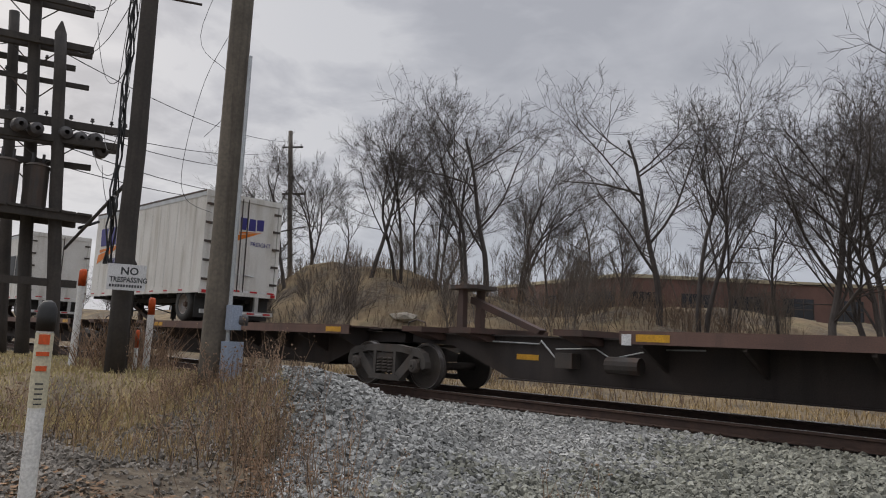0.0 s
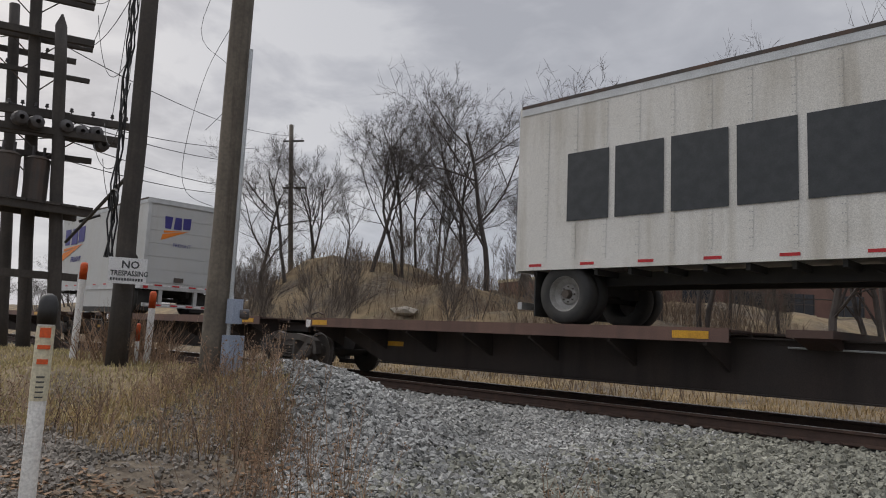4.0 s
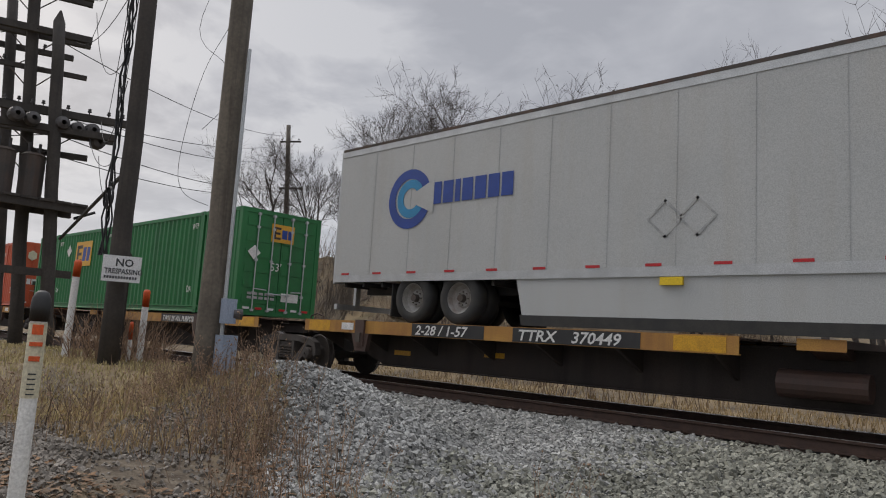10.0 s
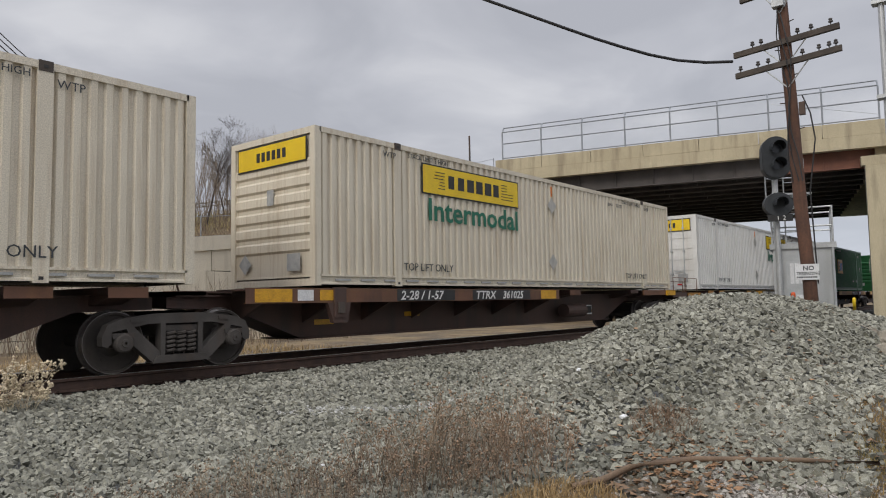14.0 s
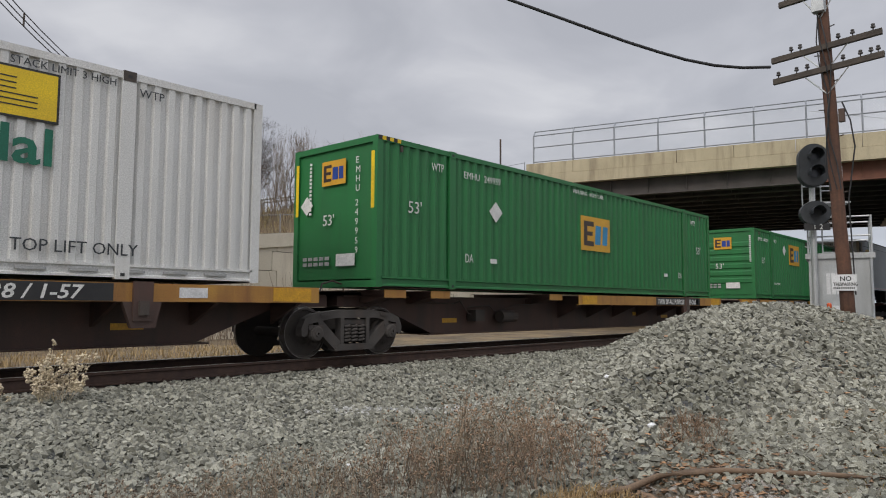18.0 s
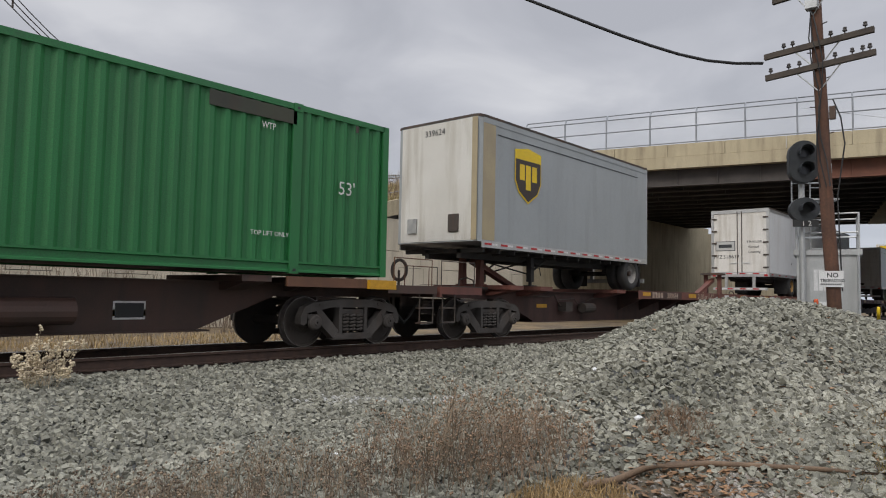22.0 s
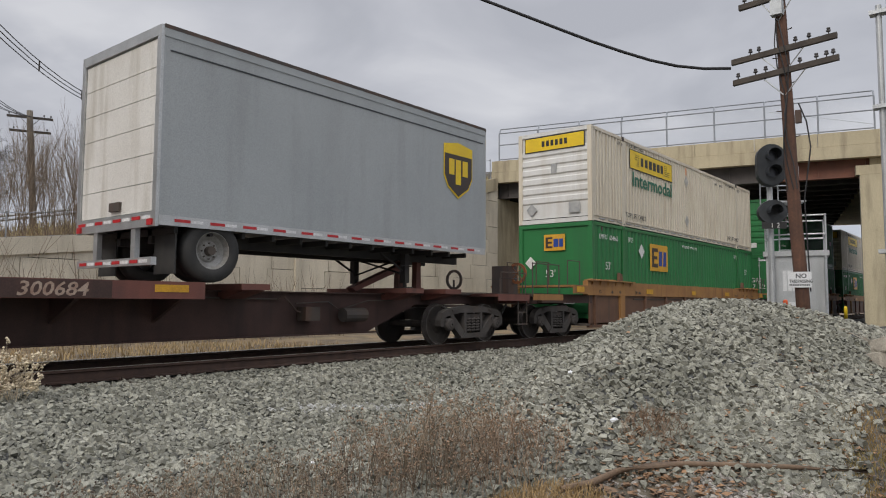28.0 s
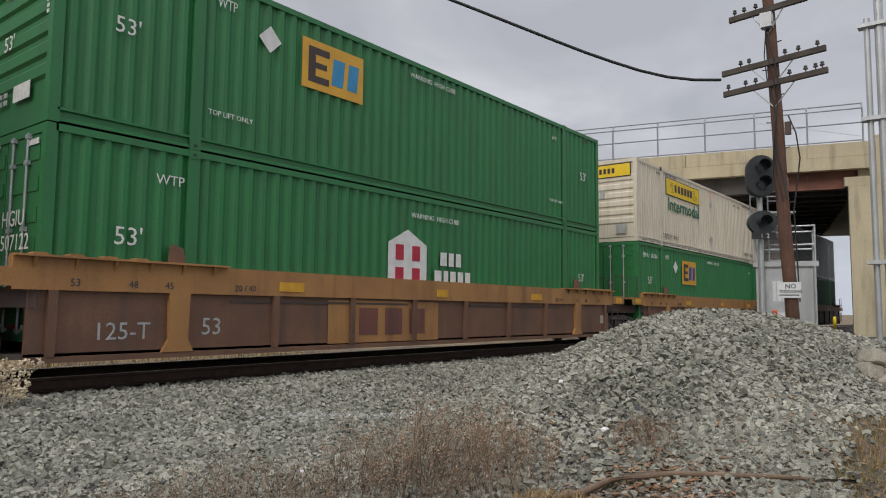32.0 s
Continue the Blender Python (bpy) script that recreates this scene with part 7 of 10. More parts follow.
M_GLASSDARK = surf("dark_window_glass", (0.03, 0.035, 0.045), None, 2, 0.15)
M_BLUETRIM = surf("blue_band_paint", (0.03, 0.085, 0.24), None, 2, 0.6)
M_BARK = surf("grey_brown_bark", (0.06, 0.05, 0.046), (0.09, 0.078, 0.07), 2.0, 0.9, 0, 0.4, 30)
M_SAPLING = surf("tan_sapling_stems", (0.22, 0.17, 0.125), (0.15, 0.115, 0.085), 2.0, 0.9, 0, 0, 30, vary=0.25)
M_TWIG = surf("brown_brush_stems", (0.20, 0.14, 0.095), (0.13, 0.092, 0.065), 2.0, 0.9, 0, 0, 30, vary=0.35)
M_STRAW = surf("straw_grass", (0.42, 0.31, 0.16), (0.30, 0.22, 0.115), 1.5, 0.9, 0, 0, 30, vary=0.35)
M_WEED = surf("dry_weed_stems", (0.30, 0.20, 0.13), (0.20, 0.135, 0.09), 1.5, 0.9, 0, 0, 30, vary=0.35)
M_SEED = surf("pale_seed_heads", (0.46, 0.39, 0.28), (0.36, 0.30, 0.21), 3, 0.9, 0, 0, vary=0.2)
M_LEAF = surf("fallen_brown_leaves", (0.27, 0.155, 0.08), (0.16, 0.105, 0.065), 2, 0.8, 0, 0, vary=0.4)

M_FENCE = surf("dull_galvanised_fence", (0.30, 0.32, 0.35), (0.24, 0.26, 0.28), 4, 0.6, 0.3, 0.05)
BR_A, BR_B = Vector((33.9, 23.0, 0)), Vector((38.3, 5.3, 0))     # the bridge's near face over the track
BR_D = (BR_B - BR_A).normalized()                                 # along the bridge, towards the near side
BR_N = Vector((-BR_D.y, BR_D.x, 0))                               # away, along the track
if BR_N.x < 0:
    BR_N = -BR_N


def slab(bm, p, along, n, a0, a1, d0, d1, z0, z1):
    """A block in the bridge's own directions."""
    co = [p + along * a + n * d for a, d in ((a0, d0), (a1, d0), (a1, d1), (a0, d1))]
    lo, hi = [bm.verts.new((c.x, c.y, z0)) for c in co], [bm.verts.new((c.x, c.y, z1)) for c in co]
    bm.faces.new(lo[::-1]), bm.faces.new(hi)
    for i in range(4):
        bm.faces.new((lo[i], lo[(i + 1) % 4], hi[(i + 1) % 4], hi[i]))


DEEP = 24.5                                                       # the bridge carries several lanes


def build_bridge():
    span = (BR_B - BR_A).length
    b = thing("road_bridge", "stained concrete road bridge on steel girders with a mesh fence", "bridge", at=(0, 0, 0))
    A, D, N = BR_A, BR_D, BR_N

    def piece(name, mat, a0, a1, d0, d1, z0, z1, parent=b, label="", bevel=0.0):
        bm = bmesh.new()
        slab(bm, A, D, N, a0, a1, d0, d1, z0, z1)
        return part(name, bm, mat, parent, label, bevel)

    n = 7
    w = (span + 1.6) / n
    for k in range(n):                           # fascia in cast lengths, with open joints between
        a = -0.8 + k * w
        piece("parapet_panel", M_CONC, a + 0.012, a + w - 0.012, 0.0, 0.4, 8.56, 9.22)
    piece("fascia_ledge", M_CONC, -0.8, span + 0.8, -0.03, 0.4, 7.93, 8.545, label="stained concrete fascia")
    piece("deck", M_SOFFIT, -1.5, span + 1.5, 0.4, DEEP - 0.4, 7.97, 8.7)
    piece("parapet_panel", M_CONC, -0.8, span + 0.8, DEEP - 0.4, DEEP, 8.0, 9.22)
    for k in range(13):
        d = 0.65 + k * (DEEP - 1.4) / 12
        for lo, hi, red in (((-0.6, 14.2, False), (14.22, span + 0.6, True)) if k == 0 else ((-0.6, span + 0.6, False),)):
            bm = bmesh.new()
            slab(bm, A, D, N, lo, hi, d, d + 0.04, 7.12, 7.97)
            slab(bm, A, D, N, lo, hi, d - 0.2, d + 0.24, 7.06, 7.12)
            for q in range(10):
                a = q * span / 9
                if lo + 0.05 < a < hi - 0.05:
                    slab(bm, A, D, N, a - 0.01, a + 0.01, d - 0.18, d, 7.12, 7.97)
            part("girder", bm, M_GIRDER if red else M_GIRDER_IN, b, "red-brown plate girder" if red else "dark plate girder")
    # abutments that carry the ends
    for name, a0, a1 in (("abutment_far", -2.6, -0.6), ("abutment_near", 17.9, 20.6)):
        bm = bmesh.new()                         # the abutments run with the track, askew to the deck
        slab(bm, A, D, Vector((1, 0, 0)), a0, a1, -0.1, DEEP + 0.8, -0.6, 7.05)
        # the near abutment takes the soffit's darker tone as painted shade
        part("abutment", bm, M_CONC if a0 < 0 else M_SOFFIT, b, "weathered concrete abutment" if a0 < 0 else "concrete abutment toned dark for the shade under the bridge")
        # a tan slab in front keeps the outer end face light
        piece("abutment_face", M_CONC, a0, a1, -0.22, -0.104, -0.6, 7.05, label="tan concrete end face")
        piece("back_wall", M_CONC, a0 - (0.6 if a0 < 0 else -0.5), a1 - (0.6 if a0 < 0 else -0.5), 0.45, DEEP - 0.4, 7.05, 8.7)
    piece("corner_block", M_CONC, span + 0.85, span + 2.4, -0.16, 0.44, 7.06, 9.45)
    piece("bearing_ledge", M_CONC, 17.75, span + 0.84, -0.2, 0.3, 7.06, 7.5)
    # the cutting's wall goes on beyond the bridge
    for k in range(12):
        d = DEEP + 0.85 + k * 4.2
        bm = bmesh.new()
        slab(bm, A, D, Vector((1, 0, 0)), -2.4, -0.7, d, d + 4.17, -0.6, 7.4 - 0.4 * k)
        part("cutting_wall", bm, M_CONC, b)
    # the fence along the parapet
    m = 8
    for k in range(m + 1):
        a = -0.4 + k * (span + 0.8) / m
        p = A + D * a + N * 0.2
        f = bmesh.new()
        tube(f, [(p.x, p.y, 9.22), (p.x, p.y, 10.85), (p.x + N.x * 0.25, p.y + N.y * 0.25, 11.2)], 0.045, 6)
        part("fence_post", f, M_FENCE, b)
    for z, dn in ((9.34, 0.2), (10.2, 0.2), (10.9, 0.2), (11.2, 0.45)):
        p, q = A + D * -0.4 + N * dn, A + D * (span + 0.4) + N * dn
        f = bmesh.new()
        rod(f, (p.x, p.y, z), (q.x, q.y, z), 0.036, sides=6)
        part("fence_rail", f, M_FENCE, b)
    p = A + D * (span + 0.4) + N * 0.2
    q = A + D * (span - 4.2) + N * 0.2
    f = bmesh.new()
    rod(f, (p.x, p.y, 9.5), (q.x, q.y, 10.6), 0.012, sides=5)
    part("fence_brace", f, M_GALV, b)
    V, E = [], []
    step = 0.13
    cnt = int((span + 0.8) / step)
    for k in range(cnt):                        # chain link: crossing wires
        for s in (-1, 1):
            a0 = -0.4 + k * step
            a1 = a0 + s * 1.3
            if not -0.4 <= a1 <= span + 0.4:
                continue
            p, q = A + D * a0 + N * 0.2, A + D * a1 + N * 0.2
            r = 0.0045
            i = len(V)
            V += [(p.x, p.y, 9.4 - r), (p.x, p.y, 9.4 + r), (q.x, q.y, 10.9 + r), (q.x, q.y, 10.9 - r)]
            E.append((i, i + 1, i + 2, i + 3))
    me = bpy.data.meshes.new("chain_link")
    me.from_pydata(V, [], E)
    w_ = part("chain_link", me, M_GALV, b, "fine chain link mesh")
    w_["kind"] = "stuff"
    # near-side wing wall beyond the abutment, in courses
    wing = thing("wing_wall", "tall jointed concrete wing wall beside the bridge", "wall", kind="structure")
    for k in range(4):
        for j in range(4):
            z0 = -0.5 + j * 2.1
            bm = bmesh.new()
            slab(bm, A, D, N, 20.62 + k * 3.4, 20.62 + (k + 1) * 3.4 - 0.03, 0.1 + 0.25 * k, 0.7 + 0.25 * k, z0, z0 + 2.07 - (0.6 * k if j == 3 else 0))
            part("wall_panel", bm, M_CONC, wing)


build_bridge()


def wall_top(x):
    return 2.2 + 1.5 * (x - 5.5) / 13.5


def slope_top(x):
    """The top of the sloping wall beside the bridge."""
    return 4.3 + 3.85 * (min(x, 33.4) - 19.0) / 14.4


def road_z(x):
    return min(8.7, max(1.2, 4.5 + 0.205 * (x - 14.9)))


def build_wall():
    wall = tagged(new("retaining_wall"), "pale concrete panel retaining wall with stepped joints", "wall", kind="structure")
    y = 23.2
    back = bmesh.new()
    prism(back, [(5.5, -0.6), (33.4, -0.6), (33.4, 7.5), (19.0, 3.65), (19.0, 3.4), (5.5, 1.9)], y + 0.16, y + 0.5)
    part("wall_core", back, M_JOINT, wall)
    pw, g = 1.5, 0.013

    def top_at(x):
        return wall_top(x) - 0.02 if x < 19.0 else slope_top(x) - 0.54

    def joint(c, band):                         # the joints step sideways every half panel
        return 5.5 + c * pw + (0.11 if (band + c) % 2 == 0 else -0.11) * (c > 0)

    for col in range(19):
        band = -1 if col % 2 else 0
        while True:
            z0 = -0.75 + band * 0.75
            left = [(joint(col, b) + g, z) for b in (band, band + 1) for z in (-0.75 + b * 0.75 + (g if b == band else 0), -0.75 + (b + 1) * 0.75 - (g if b > band else 0))]
            right = [(min(joint(col + 1, b), 33.5) - g, z) for b in (band, band + 1) for z in (-0.75 + b * 0.75 + (g if b == band else 0), -0.75 + (b + 1) * 0.75 - (g if b > band else 0))]
            if z0 + 0.15 > min(top_at(left[0][0]), top_at(right[0][0])):
                break
            pts = []
            for x, z in left[::-1] + right:
                p = (x, min(z, top_at(x)))
                if not pts or abs(p[0] - pts[-1][0]) + abs(p[1] - pts[-1][1]) > 0.004:
                    pts.append(p)
            bm = bmesh.new()
            prism(bm, pts, y, y + 0.13)
            part("wall_panel", bm, M_CONC_PALE, wall)
            band += 2
    cap = bmesh.new()
    prism(cap, [(5.5, 2.0), (18.74, 3.48), (18.74, 4.01), (5.5, 2.53)], y - 0.07, y + 0.3)
    part("wall_cap", cap, M_CONC_PALE, wall)
    cap = bmesh.new()
    prism(cap, [(19.06, 3.6), (33.4, 7.44), (33.4, 8.15), (19.06, 4.31)], y - 0.08, y + 0.35)
    part("wall_cap", cap, M_CONC, wall)
    bx("wall_pilaster", wall, M_CONC_PALE, 18.75, 19.05, y - 0.1, y + 0.2, -0.6, 4.27)
    # the bank behind it, up to the road
    xs = [-60 + k * 1.5 for k in range(75)]
    V, F = [], []
    for x in xs:
        wt = wall_top(x) - 0.1 if 5.5 < x < 19 else (slope_top(x) - 0.1 if x >= 19 else ground_z(x, 23.3) + 0.05 + 1.9 * smooth01((x + 8) / 14))
        rz = max(road_z(x), wt - 0.2)
        for yy, zz in ((23.4, wt), (26.0, wt + (rz - wt) * 0.5 + 0.2 * noise.noise(Vector((x * 0.4, 1, 0)))), (29.3, rz - 0.1), (30.6, rz), (42, rz), (60, rz * 0.5)):
            V.append((x, yy, (zz if x > 5 else ground_z(x, yy) - 0.3 + (zz - ground_z(x, yy) + 0.3) * smooth01((x + 30) / 33))))
    n = 6
    for i in range(len(xs) - 1):
        for j in range(n - 1):
            F.append((i * n + j, (i + 1) * n + j, (i + 1) * n + j + 1, i * n + j + 1))
    me = bpy.data.meshes.new("embankment")
    me.from_pydata(V, [], F)
    me.shade_smooth()
    me.materials.append(M_DRYGRASS)
    tagged(new("embankment", me), "dry grassy road embankment above the retaining wall", "embankment", kind="structure")
    # guard rail on the road
    gr = thing("guard_rail", "galvanised steel road guard rail on posts", "guard rail")
    pts = [(x, 30.0, road_z(x) + 0.55) for x in range(4, 38, 2)]
    for dz in (-0.08, 0.08):
        bm = bmesh.new()
        tube(bm, [(p[0], p[1], p[2] + dz) for p in pts], 0.065, 6)
        part("beam", bm, M_GALV, gr)
    for p in pts:
        bx("post", gr, M_GALV, p[0] - 0.05, p[0] + 0.05, p[1] + 0.02, p[1] + 0.14, p[2] - 0.9, p[2] + 0.1)
    wf = thing("wire_fence", "thin wire fence along the wall top", "fence")
    for k in range(14):
        x = 6 + k * 2.1
        z = wall_top(x) if x < 19 else slope_top(x)
        bm = bmesh.new()
        rod(bm, (x, 23.6, z - 0.2), (x, 23.6, z + 1.15), 0.024, sides=6)
        part("post", bm, M_FENCE, wf)
        if k < 13:
            x2 = x + 2.1
            z2 = wall_top(x2) if x2 < 19 else slope_top(x2)
            for h in (0.35, 1.1):
                bm = bmesh.new()
                rod(bm, (x, 23.6, z + h), (x2, 23.6, z2 + h), 0.012, sides=5)
                part("wire", bm, M_FENCE, wf)


build_wall()


# ---- brick building behind the trees ----
def build_factory():
    f = thing("brick_building", "long low red-brown brick building with dark windows and a blue band", "building")
    c, l, r = Vector((-25.8, 45.0)), Vector((-42.0, 51.0)), Vector((-8.0, 64.0))

    def wall(p, q, name, windows, band):
        d = (q - p)
        L_ = d.length
        d.normalize()
        n = Vector((d.y, -d.x))
        if n.y > 0:
            n = -n
        P = Vector((p.x, p.y, 0))
        D, N = Vector((d.x, d.y, 0)), Vector((n.x, n.y, 0))
        bm = bmesh.new()
        slab(bm, P, D, N, 0, L_, -0.4, 0, 0.5, 6.1)
        w = part("wall", bm, M_BRICK, f)
        bm = bmesh.new()
        slab(bm, P, D, N, -0.1, L_ + 0.1, -0.5, 0.08, 6.1, 6.35)
        part("coping", bm, M_CONC, f)
        for k in range(windows):
            a = (k + 0.5) * L_ / windows
            bm = bmesh.new()
            slab(bm, P, D, N, a - 1.15, a + 1.15, 0.0, 0.03, 3.6, 5.1)
            win = part("window", bm, M_GLASSDARK, f)
            bm = bmesh.new()
            for o in (-1.15, -0.4, 0.35, 1.1):
                slab(bm, P, D, N, a + o, a + o + 0.06, 0.031, 0.07, 3.6, 5.1)
            slab(bm, P, D, N, a - 1.15, a + 1.15, 0.031, 0.07, 4.32, 4.38)
            part("window_frame", bm, M_STEEL_DARK, win)
            bm = bmesh.new()
            slab(bm, P, D, N, a - 1.25, a + 1.25, 0.0, 0.12, 3.48, 3.6)
            part("window_sill", bm, M_CONC, win)
        if band:
            bm = bmesh.new()
            slab(bm, P, D, N, 6.0, L_, 0.0, 0.09, 3.0, 3.35)
            part("blue_band", bm, M_BLUETRIM, f)
    wall(c, l, "wall_west", 5, False)
    wall(c, r, "wall_south", 7, True)
    bm = bmesh.new()
    prism(bm, [(c.x, c.y), (r.x, r.y), (r.x - 14, r.y + 16), (l.x - 2, l.y + 14), (l.x, l.y)], 6.05, 6.15, "z")
    part("roof", bm, M_SOFFIT, f)


build_factory()


# ---- poles, wires, signs ----
def pole(name, base, top, r0, r1, material, label, group="utility poles"):
    p = thing(name, label, "utility pole", group)
    bm = bmesh.new()
    b, t = Vector(base), Vector(top)
    rnd = random.Random(int(abs(b.x) * 100))
    pts = [b + (t - b) * k / 8 + Vector((rnd.uniform(-0.012, 0.012), rnd.uniform(-0.012, 0.012), 0)) * (0 < k < 8) for k in range(9)]
    tube(bm, pts, [r0 + (r1 - r0) * k / 8 for k in range(9)], 14)
    part("pole_shaft", bm, material, p, "", 0, True)
    return p


def crossarm(p, at, half, direction, pins=(), material=None, double=False, size=0.055, drop=0.0):
    """A timber arm through a point of the pole, with braces and pin insulators."""
    at, d = Vector(at), Vector(direction).normalized()
    material = material or M_WOODDARK
    side = Vector((-d.y, d.x, 0))
    for k in ((-1, 1) if double else (1,)):
        bm = bmesh.new()
        c = at + side * 0.17 * k
        lo = [c - d * half, c + d * half]
        vs = []
        for e in lo:
            for sy, sz in ((-1, -1), (1, -1), (1, 1), (-1, 1)):
                vs.append(bm.verts.new(e + side * size * 0.8 * sy + Vector((0, 0, size * sz))))
        for fc in ((0, 1, 2, 3), (7, 6, 5, 4), (0, 4, 5, 1), (1, 5, 6, 2), (2, 6, 7, 3), (3, 7, 4, 0)):
            bm.faces.new([vs[i] for i in fc])
        arm = part("crossarm", bm, material, p)
    bm = bmesh.new()
    for s in (-1, 1):
        rod(bm, at + d * s * half * 0.45 + side * 0.17, at + Vector((0, 0, -0.5)) + side * 0.15, 0.014, sides=5)
    part("arm_brace", bm, M_GALV if material != M_WOODDARK else M_STEEL_DARK, p)
    for u in pins:
        b = at + d * u * half + side * 0.17 + Vector((0, 0, size))
        bm = bmesh.new()
        rod(bm, b, b + Vector((0, 0, 0.1)), 0.012, sides=6)
        lathe(bm, [(0.018, 0.05), (0.042, 0.06), (0.042, 0.085), (0.024, 0.095), (0.034, 0.11), (0.034, 0.13), (0.015, 0.14)], b, "z", 10)
        part("insulator", bm, M_PORCELAIN, p)


def wire(name, a, b, sag, r, label="", n=14, cat="cable", material=None):
    a, b = Vector(a), Vector(b)
    bm = bmesh.new()
    pts = []
    for k in range(n + 1):
        u = k / n
        p = a.lerp(b, u)
        p.z -= 4 * sag * u * (1 - u)
        pts.append(p)
    tube(bm, pts, r, 5)
    ob = part(name, bm, material or M_CABLE, None)
    return tagged(ob, label or "thin black overhead wire between poles", cat, "overhead wires")


def bundle(parent, pts, r, name="cable"):
    bm = bmesh.new()
    tube(bm, [Vector(p) for p in pts], r, 6)
    part(name, bm, M_CABLE, parent)


def sign_board(at, turn, parent_label, scale=1.0):
    s = thing("no_trespassing_sign", parent_label, "sign", "warning signs", at)
    s.rotation_euler, s.scale = (0, 0, turn), (scale, scale, scale)
    bm = bmesh.new()
    box(bm, -0.30, 0.30, -0.004, 0.004, -0.22, 0.22)
    part("sign_sheet", bm, M_SIGNWHITE, s, "", 0.003)
    letters("NO", s, M_DARK_INK, (-0.105, -0.007, 0.045), 0.125, bold=0.004)
    letters("TRESPASSING", s, M_DARK_INK, (-0.262, -0.007, -0.085), 0.085, squeeze=0.80, bold=0.003)
    bars(s, M_DARK_INK, (-0.26, -0.004, -0.17), 0.52, 0.045, count=12)
    for x in (-0.26, 0.26):
        bm = bmesh.new()
        rod(bm, (x, -0.008, 0.18), (x, 0.0, 0.18), 0.012, sides=6)
        part("bolt", bm, M_GALV, s)
    return s


def build_left_poles():
    dr = (0.28, 1.0, 0.02)
    # the leaning dark pole with the sign
    p = pole("utility_pole", (-10.7, 4.25, 0.2), (-10.7, 4.22, 9.5), 0.148, 0.115, M_WOODDARK, "dark weathered wooden pole hung with black cables")
    for k in range(6):
        o = Vector((-0.10 - 0.012 * k, -0.17 - 0.02 * (k % 3), 0))
        pts = [Vector((-10.7, 4.23, 1.9 + j * 0.55)) + o + Vector((0.03 * math.sin(j * 1.7 + k), 0.05 * math.sin(j * 2.3 + 1.3 * k), 0)) for j in range(14)]
        bundle(p, pts, 0.013)
    bm = bmesh.new()
    rod(bm, (-10.62, 4.35, 6.15), (-10.45, 4.95, 6.2), 0.02, sides=6)
    part("bracket", bm, M_STEEL_DARK, p)
    bm = bmesh.new()
    lathe(bm, [(0.16, -0.02), (0.18, 0.0), (0.16, 0.02)], (-10.75, 4.0, 2.75), "y", 14, True)
    part("cable_coil", bm, M_CABLE, p)
    stub = thing("pole_stub", "short dark timber stub with a slanted top beside the sign pole", "post", at=(-10.98, 4.40, 0))
    bm = bmesh.new()
    prism(bm, [(-0.13, 0.2), (0.13, 0.2), (0.13, 1.95), (0.02, 2.12), (-0.13, 2.2)], -0.12, 0.12)
    part("stub_body", bm, M_WOODDARK, stub, "", 0.01)
    stub.rotation_euler = (0, 0, radians(68))
    sign_board((-10.42, 4.18, 1.70), radians(68), "white no trespassing sign on a dark wooden pole", 0.86)
    # the paler pole with the meter
    q = pole("utility_pole", (-8.1, 4.37, -0.3), (-8.08, 4.39, 9.5), 0.148, 0.128, M_WOODPOLE, "pale weathered wooden pole with a grey conduit and meter")
    bm = bmesh.new()
    rod(bm, (-7.90, 4.45, 0.3), (-7.90, 4.45, 4.5), 0.025, sides=8)
    part("conduit", bm, M_GALV, q)
    bm = bmesh.new()
    box(bm, -7.92, -7.74, 4.38, 4.58, 0.36, 0.86)
    part("service_box", bm, M_BLUEGREY, q, "blue-grey service box", 0.012)
    bm = bmesh.new()
    box(bm, -7.90, -7.76, 4.40, 4.54, 1.0, 1.30)
    part("meter_box", bm, M_BLUEGREY, q, "", 0.012)
    bm = bmesh.new()
    rod(bm, (-7.80, 4.52, 1.12), (-7.76, 4.62, 1.12), 0.065, sides=14)
    part("meter_glass", bm, M_PORCELAIN, q)
    # the bank of old line poles with arms, pots and a platform
    lab = "dark old line pole with many crossarms and insulators"
    h1 = pole("line_pole", (-16.36, 4.61, 0.1), (-16.52, 4.02, 9.6), 0.135, 0.11, M_WOODDARK, lab)
    h2 = pole("line_pole", (-15.73, 4.98, 0.1), (-15.88, 4.49, 7.1), 0.135, 0.115, M_WOODDARK, "dark old line pole with a pointed top and many pots")
    bm = bmesh.new()
    rod(bm, (-15.88, 4.49, 7.1), (-15.88, 4.49, 7.36), 0.115, 0.02, 12)
    part("pole_tip", bm, M_WOODDARK, h2)
    h3 = pole("line_pole", (-17.43, 4.5, 0.1), (-17.55, 3.98, 7.9), 0.125, 0.105, M_WOODDARK, lab)
    crossarm(h1, (-16.5, 4.1, 7.9), 1.15, dr, (-0.8, 0.2, 0.75), double=True)
    crossarm(h1, (-16.45, 4.2, 6.95), 1.1, dr, (-0.7, 0.35), double=True, size=0.07)
    crossarm(h1, (-16.44, 4.25, 6.2), 1.05, dr, (-0.5,), size=0.05)
    crossarm(h1, (-16.0, 4.4, 5.22), 1.65, dr, (-0.75, -0.4, -0.1, 0.3, 0.55, 0.78, 0.95), size=0.075)
    crossarm(h1, (-16.0, 4.5, 4.8), 1.35, dr, (), size=0.07, double=True)
    crossarm(h1, (-16.1, 4.3, 4.35), 1.1, dr, (), size=0.06)
    crossarm(h3, (-17.5, 4.1, 5.6), 1.2, dr, (-0.6, 0.2, 0.6), size=0.06)
    crossarm(h3, (-17.5, 4.1, 6.9), 1.2, dr, (-0.6, 0.5), size=0.06)
